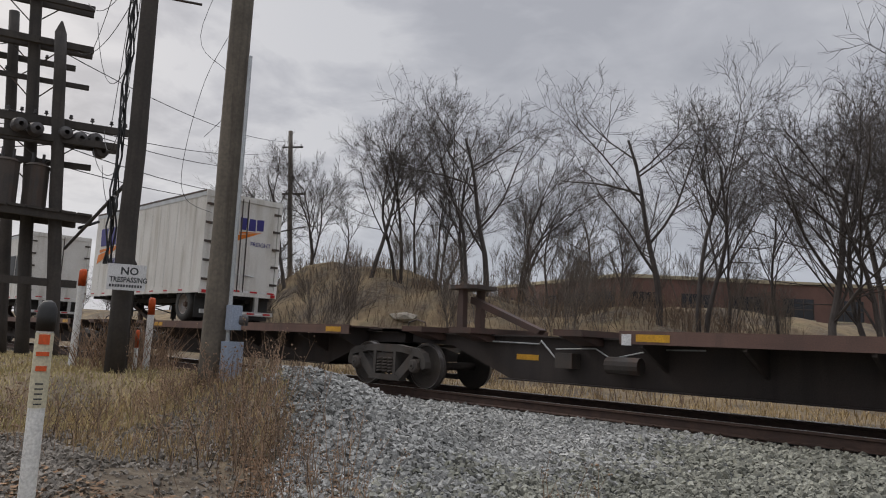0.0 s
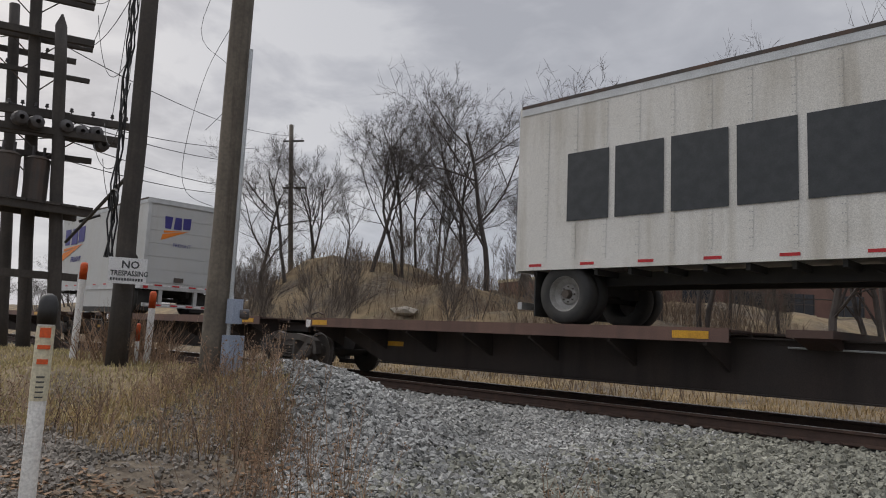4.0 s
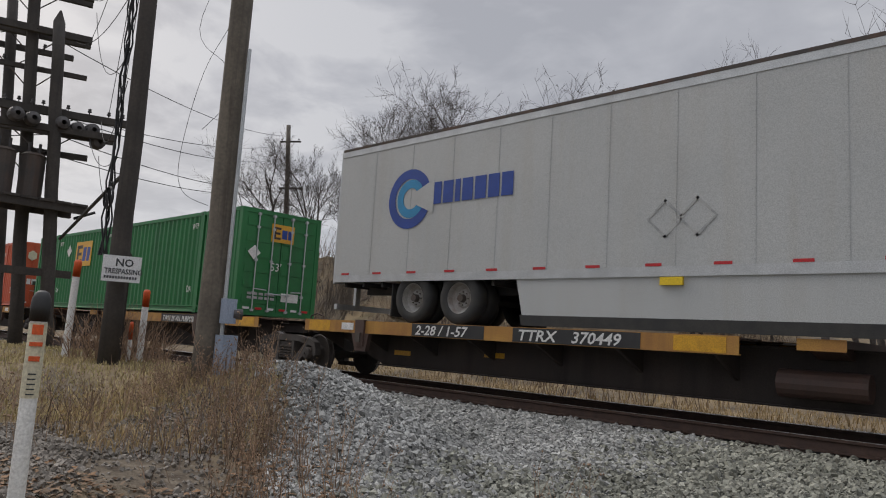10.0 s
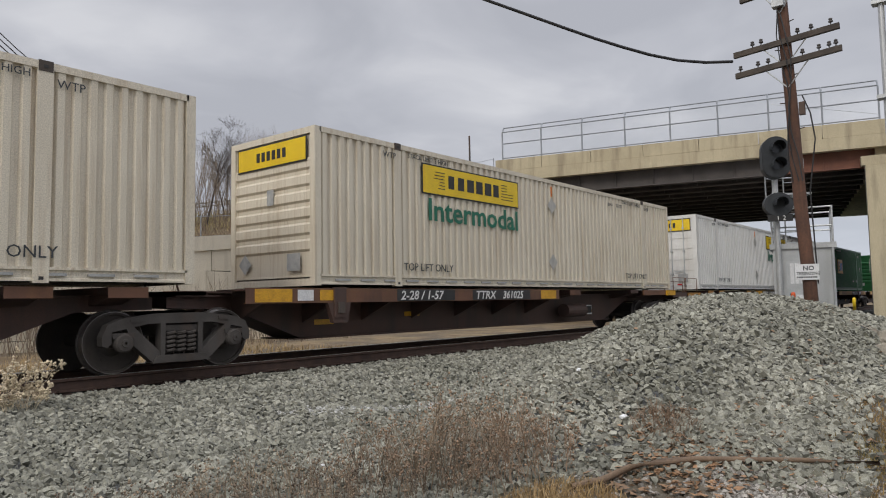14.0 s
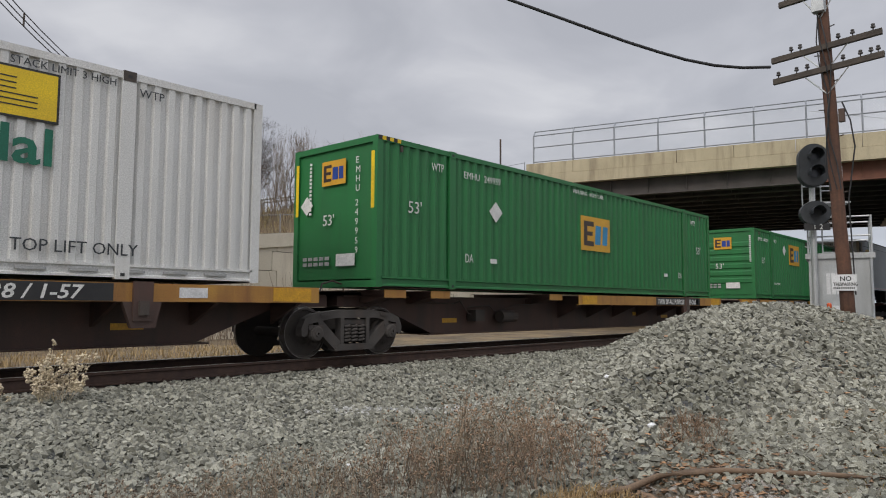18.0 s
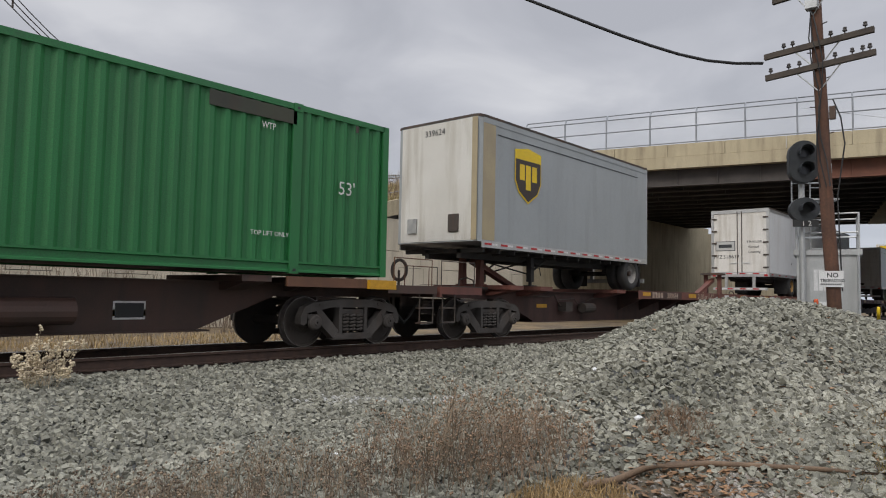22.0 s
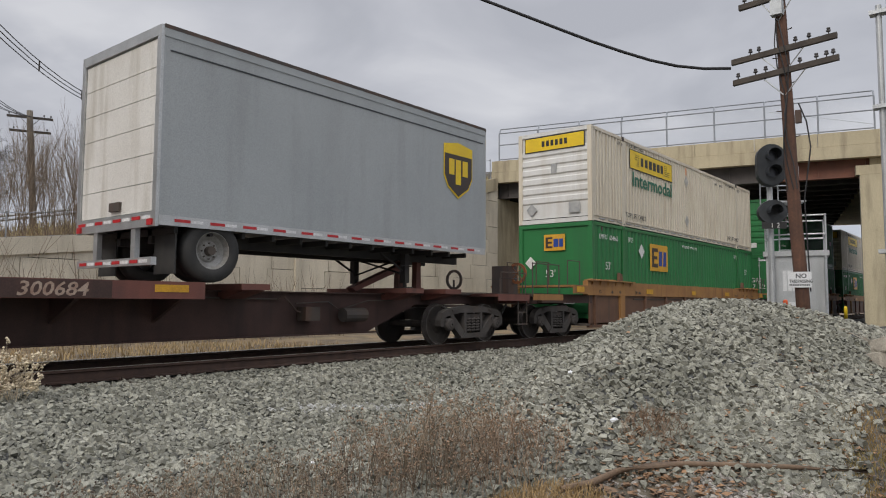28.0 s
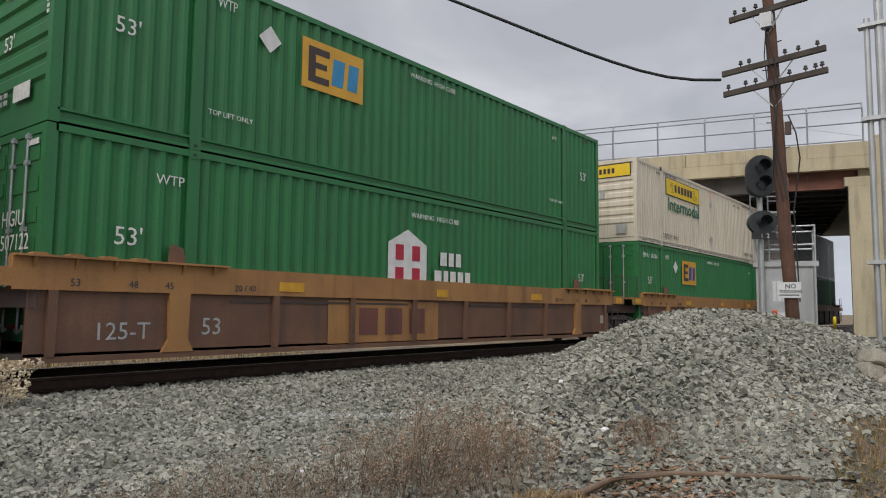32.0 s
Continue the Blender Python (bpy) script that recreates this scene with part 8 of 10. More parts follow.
    for k, (y, z) in enumerate(((4.75, 4.95), (5.05, 4.9), (5.35, 4.95), (5.5, 4.72), (4.2, 4.9), (3.9, 4.92))):
        bm = bmesh.new()
        lathe(bm, [(0.03, -0.16), (0.13, -0.14), (0.15, -0.02), (0.13, 0.12), (0.05, 0.16)], (-15.75, y, z), "x", 14)
        part("pot", bm, M_PORCELAIN, h2)
    # platform with transformers
    pf = thing("transformer_platform", "dark timber platform between the line poles carrying transformers", "platform")
    bm = bmesh.new()
    for x in (-16.55, -15.6):
        box(bm, x - 0.06, x + 0.06, 3.5, 5.4, 3.1, 3.25)
    part("beam", bm, M_WOODDARK, pf)
    for k in range(6):
        bx("plank", pf, M_WOODDARK, -16.6, -15.5, 3.5 + k * 0.32, 3.78 + k * 0.32, 3.25, 3.30)
    for y in (3.85, 4.4):
        t_ = bmesh.new()
        rod(t_, (-16.05, y, 3.30), (-16.05, y, 4.2), 0.23, sides=16)
        rod(t_, (-16.05, y, 4.2), (-16.05, y, 4.26), 0.25, 0.17, 16)
        tr = part("transformer", t_, M_STEEL_DARK, pf, "dark cylindrical transformer", 0, False)
        for o in (-0.1, 0.1):
            t_ = bmesh.new()
            rod(t_, (-16.05, y + o, 4.26), (-16.05, y + o, 4.48), 0.03, sides=8)
            part("bushing", t_, M_PORCELAIN, tr)
    bm = bmesh.new()
    box(bm, -15.9, -15.74, 3.2, 5.3, 1.75, 1.9)
    part("lower_beam", bm, M_WOODDARK, pf)
    bm = bmesh.new()
    rod(bm, (-15.75, 5.0, 2.55), (-10.85, 4.2, 3.15), 0.03, sides=8)
    rod(bm, (-15.7, 5.2, 3.0), (-15.7, 5.6, 3.2), 0.03, sides=8)
    part("strut_cable", bm, M_CABLE, pf)
    # loose drop wires between the poles
    rnd = random.Random(8)
    for k, (a, b, sag) in enumerate((((-15.6, 5.6, 5.3), (-10.8, 4.1, 9.2), 0.5), ((-15.7, 5.1, 6.9), (-10.8, 4.1, 8.8), 0.4), ((-15.6, 5.8, 5.2), (-10.8, 4.15, 7.6), 0.8),
                                     ((-16, 5.0, 8.0), (-10.8, 4.2, 7.2), 0.6), ((-15.7, 5.3, 4.8), (-10.85, 4.1, 3.4), 0.35), ((-15.9, 5.2, 7.6), (-10.8, 4.1, 5.2), 0.9), ((-15.7, 5.5, 5.2), (-10.82, 4.1, 4.6), 0.7), ((-16.1, 4.9, 6.9), (-10.8, 4.1, 6.3), 0.45), ((-15.6, 5.5, 4.4), (-10.85, 4.1, 2.7), 0.3))):
        wire("drop_wire", a, b, sag, 0.007, "thin loose black wire hanging between poles")
    # thin wires that loop down behind the pole
    for k, pts in enumerate(([(-10.6, 4.6, 9.0), (-10.0, 5.1, 7.2), (-10.3, 4.9, 5.6), (-9.9, 5.2, 5.0), (-9.8, 5.3, 4.5), (-10.2, 5.0, 3.9)],
                             [(-10.6, 4.6, 9.2), (-9.5, 5.2, 7.4), (-9.6, 5.2, 6.0), (-10.2, 5.0, 4.9), (-10.5, 4.9, 3.6), (-10.4, 4.95, 3.0), (-9.9, 5.2, 2.75)])):
        sp = []
        for i in range(len(pts) - 1):
            p0, p1, p2, p3 = (Vector(pts[max(0, min(len(pts) - 1, i + d))]) for d in (-1, 0, 1, 2))
            for j in range(6):
                t = j / 6
                sp.append(0.5 * ((2 * p1) + (p2 - p0) * t + (2 * p0 - 5 * p1 + 4 * p2 - p3) * t * t + (3 * p1 - p0 - 3 * p2 + p3) * t ** 3))
        bm = bmesh.new()
        tube(bm, sp, 0.004, 5)
        tagged(part("loose_wire", bm, M_CABLE), "thin wire curling loosely from a pole", "cable", "overhead wires")
    # the far pole and the wires to it
    fp = pole("utility_pole", (-36.0, 24.3, 1.0), (-36.9, 23.95, 13.6), 0.17, 0.13, M_WOODPOLE, "distant leaning wooden pole among bare trees")
    crossarm(fp, (-36.75, 24.0, 12.6), 0.7, (1, 0.6, 0), (-0.8, 0.8), size=0.05)
    crossarm(fp, (-36.4, 24.1, 9.6), 0.8, (1, 0.6, 0), (), size=0.06)
    for z0, z1, y in ((6.95, 12.9, 4.2), (5.3, 12.4, 3.8), (5.25, 11.5, 4.6), (4.8, 9.8, 4.8), (4.4, 9.5, 4.4)):
        wire("line_wire", (-16.2, y, z0), (-36.7, 24.0, z1), 0.6, 0.012)
        wire("line_wire", (-16.2, y, z0), (-60, -12, z1), 0.9, 0.012)


build_left_poles()


def marker_post(at, height, r, kind, label, lean=(0, 0)):
    m = thing("marker_post", label, "marker post", "marker posts", at)
    m.rotation_euler = (radians(lean[0]), radians(lean[1]), 0)
    bm = bmesh.new()
    top = height - (0.10 if kind == "dome" else 0.26)
    rod(bm, (0, 0, -0.15), (0, 0, top), r, sides=16)
    part("post", bm, M_POSTWHITE, m, "", 0, False)
    if kind == "dome":
        bm = bmesh.new()
        lathe(bm, [(r * 1.12, top - 0.09), (r * 1.18, top), (r * 1.1, top + 0.05), (r * 0.8, top + 0.085), (r * 0.3, top + 0.1)], (0, 0, 0), "z", 16)
        part("dome_cap", bm, M_BLACK, m, "black dome cap", 0, True)
        sheet = bmesh.new()
        lathe(sheet, [(r + 0.001, top - 0.55), (r + 0.003, top - 0.55), (r + 0.003, top - 0.10), (r + 0.001, top - 0.10)], (0, 0, 0), "z", 16, True)
        part("label_sheet", sheet, M_LOGO_CREAM, m)
        a0 = math.atan2(-at[1], -at[0])
        for z, h, w, mt in ((top - 0.17, 0.06, 0.03, M_ORANGE_CAP), (top - 0.24, 0.025, 0.035, M_ORANGE_CAP), (top - 0.33, 0.03, 0.03, M_ORANGE_CAP)):
            b2 = bmesh.new()
            box(b2, r - 0.002, r + 0.006, -w, w, z, z + h)
            o = part("label_mark", b2, mt, m)
            o.rotation_euler = (0, 0, a0)
        for k in range(5):
            b2 = bmesh.new()
            box(b2, r - 0.002, r + 0.005, -0.022, 0.022, top - 0.53 + k * 0.03, top - 0.522 + k * 0.03)
            o = part("label_line", b2, M_DARK_INK, m)
            o.rotation_euler = (0, 0, a0)
    else:
        bm = bmesh.new()
        lathe(bm, [(r * 1.06, top - 0.02), (r * 1.06, top + 0.22), (r * 0.8, top + 0.255), (r * 0.3, top + 0.26)], (0, 0, 0), "z", 14)
        part("orange_cap", bm, M_ORANGE_CAP if kind == "orange" else M_LOGO_YEL, m, "", 0, True)
    return m


marker_post((-4.78, 1.46, -0.12), 1.24, 0.048, "dome", "white marker post with a black dome cap and orange labels")
marker_post((-12.30, 4.20, 0.35), 1.55, 0.055, "orange", "tall white marker post with an orange cap in dry grass", (0, 3))
marker_post((-11.44, 5.03, 0.25), 1.23, 0.052, "orange", "white marker post with an orange cap in dry grass", (0, 1))
marker_post((-11.2, 4.75, 0.2), 0.75, 0.03, "orange", "thin white stake beside the sign pole")


M_ARM = surf("grey_brown_arm_timber", (0.085, 0.07, 0.058), (0.055, 0.046, 0.04), 3, 0.9, 0, 0.4, 30)


def build_right_poles():
    p = pole("utility_pole", (15.1, 3.235, 0.2), (15.1, 3.61, 9.2), 0.13, 0.10, M_WOODRED, "reddish wooden line pole with level crossarms and pin insulators")
    d = (0.0, 1.0, -0.07)
    crossarm(p, (15.15, 3.46, 6.04), 0.98, d, (-0.85, -0.5, -0.25, 0.45, 0.62), M_ARM)
    crossarm(p, (15.15, 3.44, 5.60), 0.98, d, (-0.9, -0.78, -0.6, -0.3, 0.35, 0.55, 0.9), M_ARM)
    crossarm(p, (15.15, 3.52, 7.15), 0.75, d, (0.3, 0.6, 0.85), M_ARM)
    bm = bmesh.new()
    box(bm, 14.85, 15.03, 3.42, 3.64, 6.75, 7.05)
    part("junction_box", bm, M_GALV, p, "", 0.02)
    for k in range(3):
        pts = [Vector((14.97 - 0.02 * k, 3.56 - 0.05 * k - 0.02 * j, 6.7 - 0.5 * j)) + Vector((0.03 * math.sin(j * 2.1 + k), 0.07 * math.sin(j * 1.3 + k), 0)) for j in range(8)]
        bundle(p, pts, 0.012)
    bundle(p, [(15.0, 3.2, 4.9), (14.9, 3.05, 4.5), (14.95, 3.0, 4.0), (15.0, 3.15, 3.0), (15.02, 3.1, 1.2)], 0.014)
    bm = bmesh.new()
    box(bm, 14.9, 15.0, 3.15, 3.25, 4.5, 4.75)
    part("small_box", bm, M_STEEL_DARK, p, "", 0.01)
    for k in range(8):
        bm = bmesh.new()
        s = -1 if k % 2 else 1
        z = 2.6 + k * 0.55
        rod(bm, (15.1, 3.33 + 0.041 * (z - 2.6), z), (15.05, 3.33 + 0.041 * (z - 2.6) + s * 0.2, z + 0.02), 0.012, sides=5)
        part("climbing_step", bm, M_STEEL_DARK, p)
    sign_board((14.94, 3.27, 1.43), radians(-78), "white no trespassing sign on a reddish wooden pole", 0.69)
    # thick cable, slack at its lower end, to the top of the pole beyond the track
    a, b = Vector((14.9, 4.45, 0)), Vector((0.69, 16.99, 0))
    run = (b - a).normalized()
    rise = [(0.0, 5.84), (0.6, 5.80), (1.2, 5.82), (1.8, 5.91), (2.4, 6.05), (3.0, 6.21), (3.6, 6.39), (4.5, 6.67), (5.5, 6.98), (8.0, 7.72), (11.0, 8.6), (15.0, 9.85), (18.9, 11.2)]
    bm = bmesh.new()
    tube(bm, [a + run * u + Vector((0, 0, z)) for u, z in rise], 0.032, 8)
    tagged(part("heavy_cable", bm, M_CABLE), "thick black cable hanging slack across the track", "cable", "overhead wires")
    # the tall pole beyond the track
    q = pole("utility_pole", (0.6, 17.0, -0.5), (0.72, 17.0, 11.6), 0.17, 0.13, M_WOODPOLE, "tall wooden pole beyond the track with crossarms")
    crossarm(q, (0.69, 17.0, 10.45), 1.0, (1, 0.1, 0), (-0.8, -0.4, 0.4, 0.8), M_WOODPOLE)
    crossarm(q, (0.69, 17.0, 10.0), 0.95, (1, 0.1, 0), (-0.8, 0.8), M_WOODPOLE, True)
    for x, z in ((-0.2, 10.5), (0.3, 10.5), (1.1, 10.5), (1.5, 10.5), (1.5, 10.1)):
        wire("line_wire", (x, 17.0, z), (13.4 + x * 0.3, 37.6, 10.0), 1.3, 0.014)
    wire("line_wire", (0.75, 16.9, 8.6), (-10.6, 4.2, 9.3), 0.3, 0.012)
    for k in range(3):
        wire("service_cable", (0.75 + 0.12 * k, 16.9, 11.3 + 0.16 * k), (14.8, 32.8, 9.95 + 0.16 * k), 1.1, 0.018, "black cable strung with spacers between poles")
        wire("service_cable", (14.8, 32.8, 9.95 + 0.16 * k), (25.3, 48.8, 10.2 + 0.1 * k), 0.9, 0.018, "black cable strung between poles beyond the embankment")
    for u in (0.22, 0.45, 0.68, 0.9):            # spacers that hold the strands apart
        bm = bmesh.new()
        c = Vector((0.87, 16.9, 11.46)).lerp(Vector((14.8, 32.8, 10.11)), u) + Vector((0, 0, -4.4 * u * (1 - u)))
        rod(bm, c - Vector((0, 0, 0.2)), c + Vector((0, 0, 0.2)), 0.03, sides=6)
        tagged(part("cable_spacer", bm, M_STEEL_DARK), "small dark spacer clamped on overhead cables", "cable spacer", "cable spacers")
    r = pole("utility_pole", (14.2, 37.4, 2.5), (13.7, 37.6, 10.3), 0.17, 0.14, M_WOODPOLE, "wooden pole with two crossarms on the embankment")
    crossarm(r, (13.72, 37.6, 10.0), 1.0, (1, -0.45, 0), (-0.9, -0.6, 0.6, 0.9), M_WOODDARK)
    crossarm(r, (13.76, 37.6, 9.3), 0.9, (1, -0.45, 0), (-0.8, 0.8), M_WOODDARK)
    lp = pole("street_lamp", (14.7, 32.9, 2.0), (14.8, 32.8, 11.7), 0.13, 0.09, M_GALV, "tall grey street lamp pole with a curved arm", "street lamps")
    bm = bmesh.new()
    tube(bm, [(14.78, 32.8, 9.2), (15.4, 32.2, 9.55), (16.3, 31.6, 9.6)], 0.04, 6)
    part("lamp_arm", bm, M_GALV, lp)
    bm = bmesh.new()
    lathe(bm, [(0.05, -0.1), (0.2, -0.08), (0.22, 0.0), (0.1, 0.1)], (16.5, 31.45, 9.55), "z", 14)
    part("lamp_head", bm, M_GALV, lp)
    for k in range(3):
        wire("line_wire", (14.8, 32.8, 10.0 - 0.3 * k), (26, 60, 9.0 - 0.2 * k), 1.0, 0.012)
    # galvanised mast at the right of the signal
    m = thing("steel_mast", "tall galvanised steel mast bolted from two tubes", "mast")
    for o, r_, t_ in ((0.0, 0.085, 12.0), (0.22, 0.06, 7.2)):
        bm = bmesh.new()
        rod(bm, (16.86 + 0.02, 1.80 + o, -0.2), (16.86, 1.80 + o, t_), r_, sides=14)
        part("mast_tube", bm, M_SILVER, m)
    for z in (2.0, 5.0, 7.0):
        bx("clamp", m, M_GALV, 16.74, 16.98, 1.67, 2.18, z, z + 0.08)
    # far thin post above the wall end
    bm = bmesh.new()
    rod(bm, (31.0, 23.6, 7.2), (31.0, 23.6, 10.2), 0.05, sides=8)
    tagged(part("thin_post", bm, M_STEEL_DARK), "thin dark post standing on the embankment", "post")


build_right_poles()


def build_signal():
    # equipment hut with a railed roof
    o = Vector((17.6, 3.92, 0.0))
    h = thing("signal_hut", "grey steel signal equipment hut with a railed roof", "equipment hut")
    # the hut is built square on, then turned to face the path
    h.location, h.rotation_euler = o, (0, 0, radians(-77.5))
    hw = 0.62
    bx("hut_body", h, M_SILVER, -hw, hw, 0.0, 1.3, 0.0, 2.05, "", 0.015)
    bx("hut_roof", h, M_SILVER, -hw - 0.06, hw + 0.06, -0.06, 1.36, 2.05, 2.17, "", 0.01)
    d = bx("hut_door", h, M_GALV, -0.36, 0.30, -0.018, -0.002, 0.15, 1.92, "grey hut door")
    for k in range(4):
        bx("notice", d, M_SIGNWHITE, -0.28 + k * 0.1, -0.20 + k * 0.1, -0.024, -0.019, 1.25, 1.72)
        bx("notice", d, M_SIGNWHITE, -0.24 + k * 0.1, -0.16 + k * 0.1, -0.024, -0.019, 0.3, 0.72)
    bx("notice", d, M_SIGNWHITE, -0.18, 0.12, -0.024, -0.019, 0.86, 1.0)
    bm = bmesh.new()
    rod(bm, (-0.3, -0.06, 1.02), (-0.22, -0.06, 1.02), 0.015, sides=6)
    part("door_handle", bm, M_STEEL_DARK, d)
    for x in (hw - 0.02, hw - 0.16):
        bm = bmesh.new()
        rod(bm, (x, -0.05, 0.0), (x, -0.05, 2.05 if x > hw - 0.1 else 0.6), 0.03, sides=8)
        part("conduit", bm, M_GALV, h)
    for x in (-hw, 0.0, hw):
        for y in (0.0, 1.3):
            bm = bmesh.new()
            rod(bm, (x, y, 2.17), (x, y, 3.0), 0.02, sides=6)
            part("rail_post", bm, M_SILVER, h)
    for z in (2.55, 2.98):
        bm = bmesh.new()
        tube(bm, [(-hw, 0, z), (hw, 0, z), (hw, 1.3, z), (-hw, 1.3, z), (-hw, 0.02, z)], 0.02, 6)
        part("roof_rail", bm, M_SILVER, h)
    s = thing("railway_signal", "black two-headed railway signal on a silver mast with a ladder", "signal", at=(17.1, 4.25, 0))
    s.rotation_euler = (0, 0, radians(-62))
    bm = bmesh.new()
    rod(bm, (0, 0.25, 0.0), (0, 0.25, 4.6), 0.065, sides=12)
    part("mast", bm, M_SILVER, s)
    bm = bmesh.new()
    for x in (-0.2 + 0.42, 0.2 + 0.42):
        rod(bm, (x, 0.42, 2.1), (x, 0.42, 4.6), 0.016, sides=6)
    for k in range(9):
        rod(bm, (0.22, 0.42, 2.2 + k * 0.28), (0.62, 0.42, 2.2 + k * 0.28), 0.012, sides=5)
    part("ladder", bm, M_SILVER, s)
    bm = bmesh.new()
    box(bm, -0.1, 0.75, 0.15, 0.75, 3.28, 3.32)
    for x in (-0.1, 0.75):
        rod(bm, (x, 0.7, 3.3), (x, 0.7, 4.2), 0.016, sides=6)
    rod(bm, (-0.1, 0.7, 4.2), (0.75, 0.7, 4.2), 0.016, sides=6)
    rod(bm, (-0.1, 0.7, 3.75), (0.75, 0.7, 3.75), 0.016, sides=6)
    part("service_platform", bm, M_SILVER, s)
    # upper head: oval backboard with hooded lamps
    bm = bmesh.new()
    pts = [(0.30 * math.cos(a), 4.13 + (0.30 * math.sin(a) + (0.17 if math.sin(a) > 0 else -0.17))) for a in (2 * math.pi * k / 24 for k in range(24))]
    prism(bm, pts, -0.02, 0.0)
    up = part("upper_backboard", bm, M_SIGNAL, s)
    for z in (4.32, 3.94):
        bm = bmesh.new()
        for k in range(9):
            a0, a1 = radians(-20 + k * 24.4), radians(-20 + (k + 1) * 24.4)
            r_ = 0.14
            v = [bm.verts.new((r_ * math.cos(a) * 1.0, y, z + r_ * math.sin(a))) for a in (a0, a1) for y in (-0.34, -0.02)]
            bm.faces.new((v[0], v[1], v[3], v[2]))
        part("lamp_hood", bm, M_SIGNAL, up)
        bm = bmesh.new()
        rod(bm, (0, -0.02, z), (0, -0.03, z), 0.10, sides=16)
        part("lens", bm, M_GLASSDARK, up)
    bm = bmesh.new()
    prism(bm, [(x * 1.04, 4.13 + (z - 4.13) * 1.03) for x, z in pts], 0.0, 0.22)
    part("upper_housing", bm, M_SIGNAL, s)
    bm = bmesh.new()
    pts = [(0.31 * math.cos(a), 3.05 + 0.27 * math.sin(a)) for a in (2 * math.pi * k / 24 for k in range(24))]
    prism(bm, pts, -0.02, 0.2)
    lo = part("lower_head", bm, M_SIGNAL, s)
    bm = bmesh.new()
    for k in range(9):
        a0, a1 = radians(-20 + k * 24.4), radians(-20 + (k + 1) * 24.4)
        v = [bm.verts.new((0.13 * math.cos(a), y, 3.05 + 0.13 * math.sin(a))) for a in (a0, a1) for y in (-0.36, -0.02)]
        bm.faces.new((v[0], v[1], v[3], v[2]))
    part("lamp_hood", bm, M_SIGNAL, lo)
    bx("number_plate", s, M_BLACK, -0.25, 0.28, -0.012, 0.0, 2.66, 2.82)
    letters("1", s, M_WHITE_INK, (-0.07, -0.016, 2.685), 0.11)
    letters("2", s, M_WHITE_INK, (0.06, -0.016, 2.685), 0.11)
    marker_post((15.55, 3.68, 0.25), 0.80, 0.04, "orange", "white marker post with an orange cap before the hut")
    marker_post((16.4, 2.75, 0.3), 0.62, 0.03, "yellow", "white marker stake with a yellow cap")


build_signal()


# ---- plants ----
def tube_into(V, F, pts, radii, sides):
    base = len(V)
    for i, p in enumerate(pts):
        d = (pts[min(i + 1, len(pts) - 1)] - pts[max(i - 1, 0)])
        if d.length < 1e-6:
            d = Vector((0, 0, 1))
        d.normalize()
        u = d.orthogonal().normalized()
        w = d.cross(u)
        for k in range(sides):
            a = 2 * math.pi * k / sides
            V.append(tuple(p + (u * math.cos(a) + w * math.sin(a)) * radii[i]))
    for i in range(len(pts) - 1):
        for k in range(sides):
            a, b = base + i * sides + k, base + i * sides + (k + 1) % sides
            F.append((a, b, b + sides, a + sides))


def grow(V, F, rnd, p, d, length, radius, level, top, spread, droop):
    """A limb that bends upwards a little, tapers, and forks into finer ones."""
    segs = (7, 5, 4, 3, 2)[min(level, 4)]
    pts, radii = [p.copy()], [radius]
    step = length / segs
    cur = d.normalized()
    for k in range(segs):
        cur = (cur + Vector((rnd.uniform(-1, 1), rnd.uniform(-1, 1), rnd.uniform(-0.5, 0.9) + droop)) * 0.16).normalized()
        pts.append(pts[-1] + cur * step)
        radii.append(radius * (1 - 0.62 * (k + 1) / segs) if level < top else radius * (1 - 0.75 * (k + 1) / segs))
    fine = int(level > (1 if top > 2 else 0))
    tube_into(V[fine], F[fine], pts, radii, (8, 6, 5, 3, 3)[min(level, 4)])
    if level >= top:
        return
    count = rnd.randint(*((6, 8), (5, 7), (5, 7), (5, 6))[min(level, 3)])
    for c in range(count):
        u = rnd.uniform(0.28 if level == 0 else 0.2, 1.0)
        i = min(segs - 1, int(u * segs))
        q = pts[i].lerp(pts[i + 1], u * segs - i)
        ax = (pts[i + 1] - pts[i]).normalized()
        side = ax.orthogonal().normalized()
        side.rotate(Matrix.Rotation(rnd.uniform(0, 6.28), 3, ax))
        ang = rnd.uniform(0.35, 0.85) * spread
        nd = ax * math.cos(ang) + side * math.sin(ang)
        r = radii[i] * rnd.uniform(0.45, 0.62)
        grow(V, F, rnd, q, nd, length * rnd.uniform(0.42, 0.66) * (1.15 - 0.35 * u), max(r, 0.006), level + 1, top, spread, droop)


def tree_mesh(seed, height, trunk, top=4, spread=1.0, stems=1, lean=0.0, material=None):
    rnd = random.Random(seed)
    V, F = ([], []), ([], [])
    for s in range(stems):
        d = Vector((rnd.uniform(-0.12, 0.12) + lean + (s - stems / 2 + 0.5) * 0.28, rnd.uniform(-0.15, 0.15), 1))
        grow(V, F, rnd, Vector((0.22 * (s - stems / 2 + 0.5), rnd.uniform(-0.1, 0.1), -0.3)), d, height * rnd.uniform(0.62, 0.72), trunk * rnd.uniform(0.8, 1.05), 0, top, spread, 0.12)
    k = height / max(v[2] for part_ in V for v in part_)
    out = []
    for nm, vs, fs in (("trunk", V[0], F[0]), ("crown", V[1], F[1])):
        me = bpy.data.meshes.new(nm)
        me.from_pydata([(x * k, y * k, z * k) for x, y, z in vs], [], fs)
        me.materials.append(material or M_BARK)
        out.append(me)
    return out


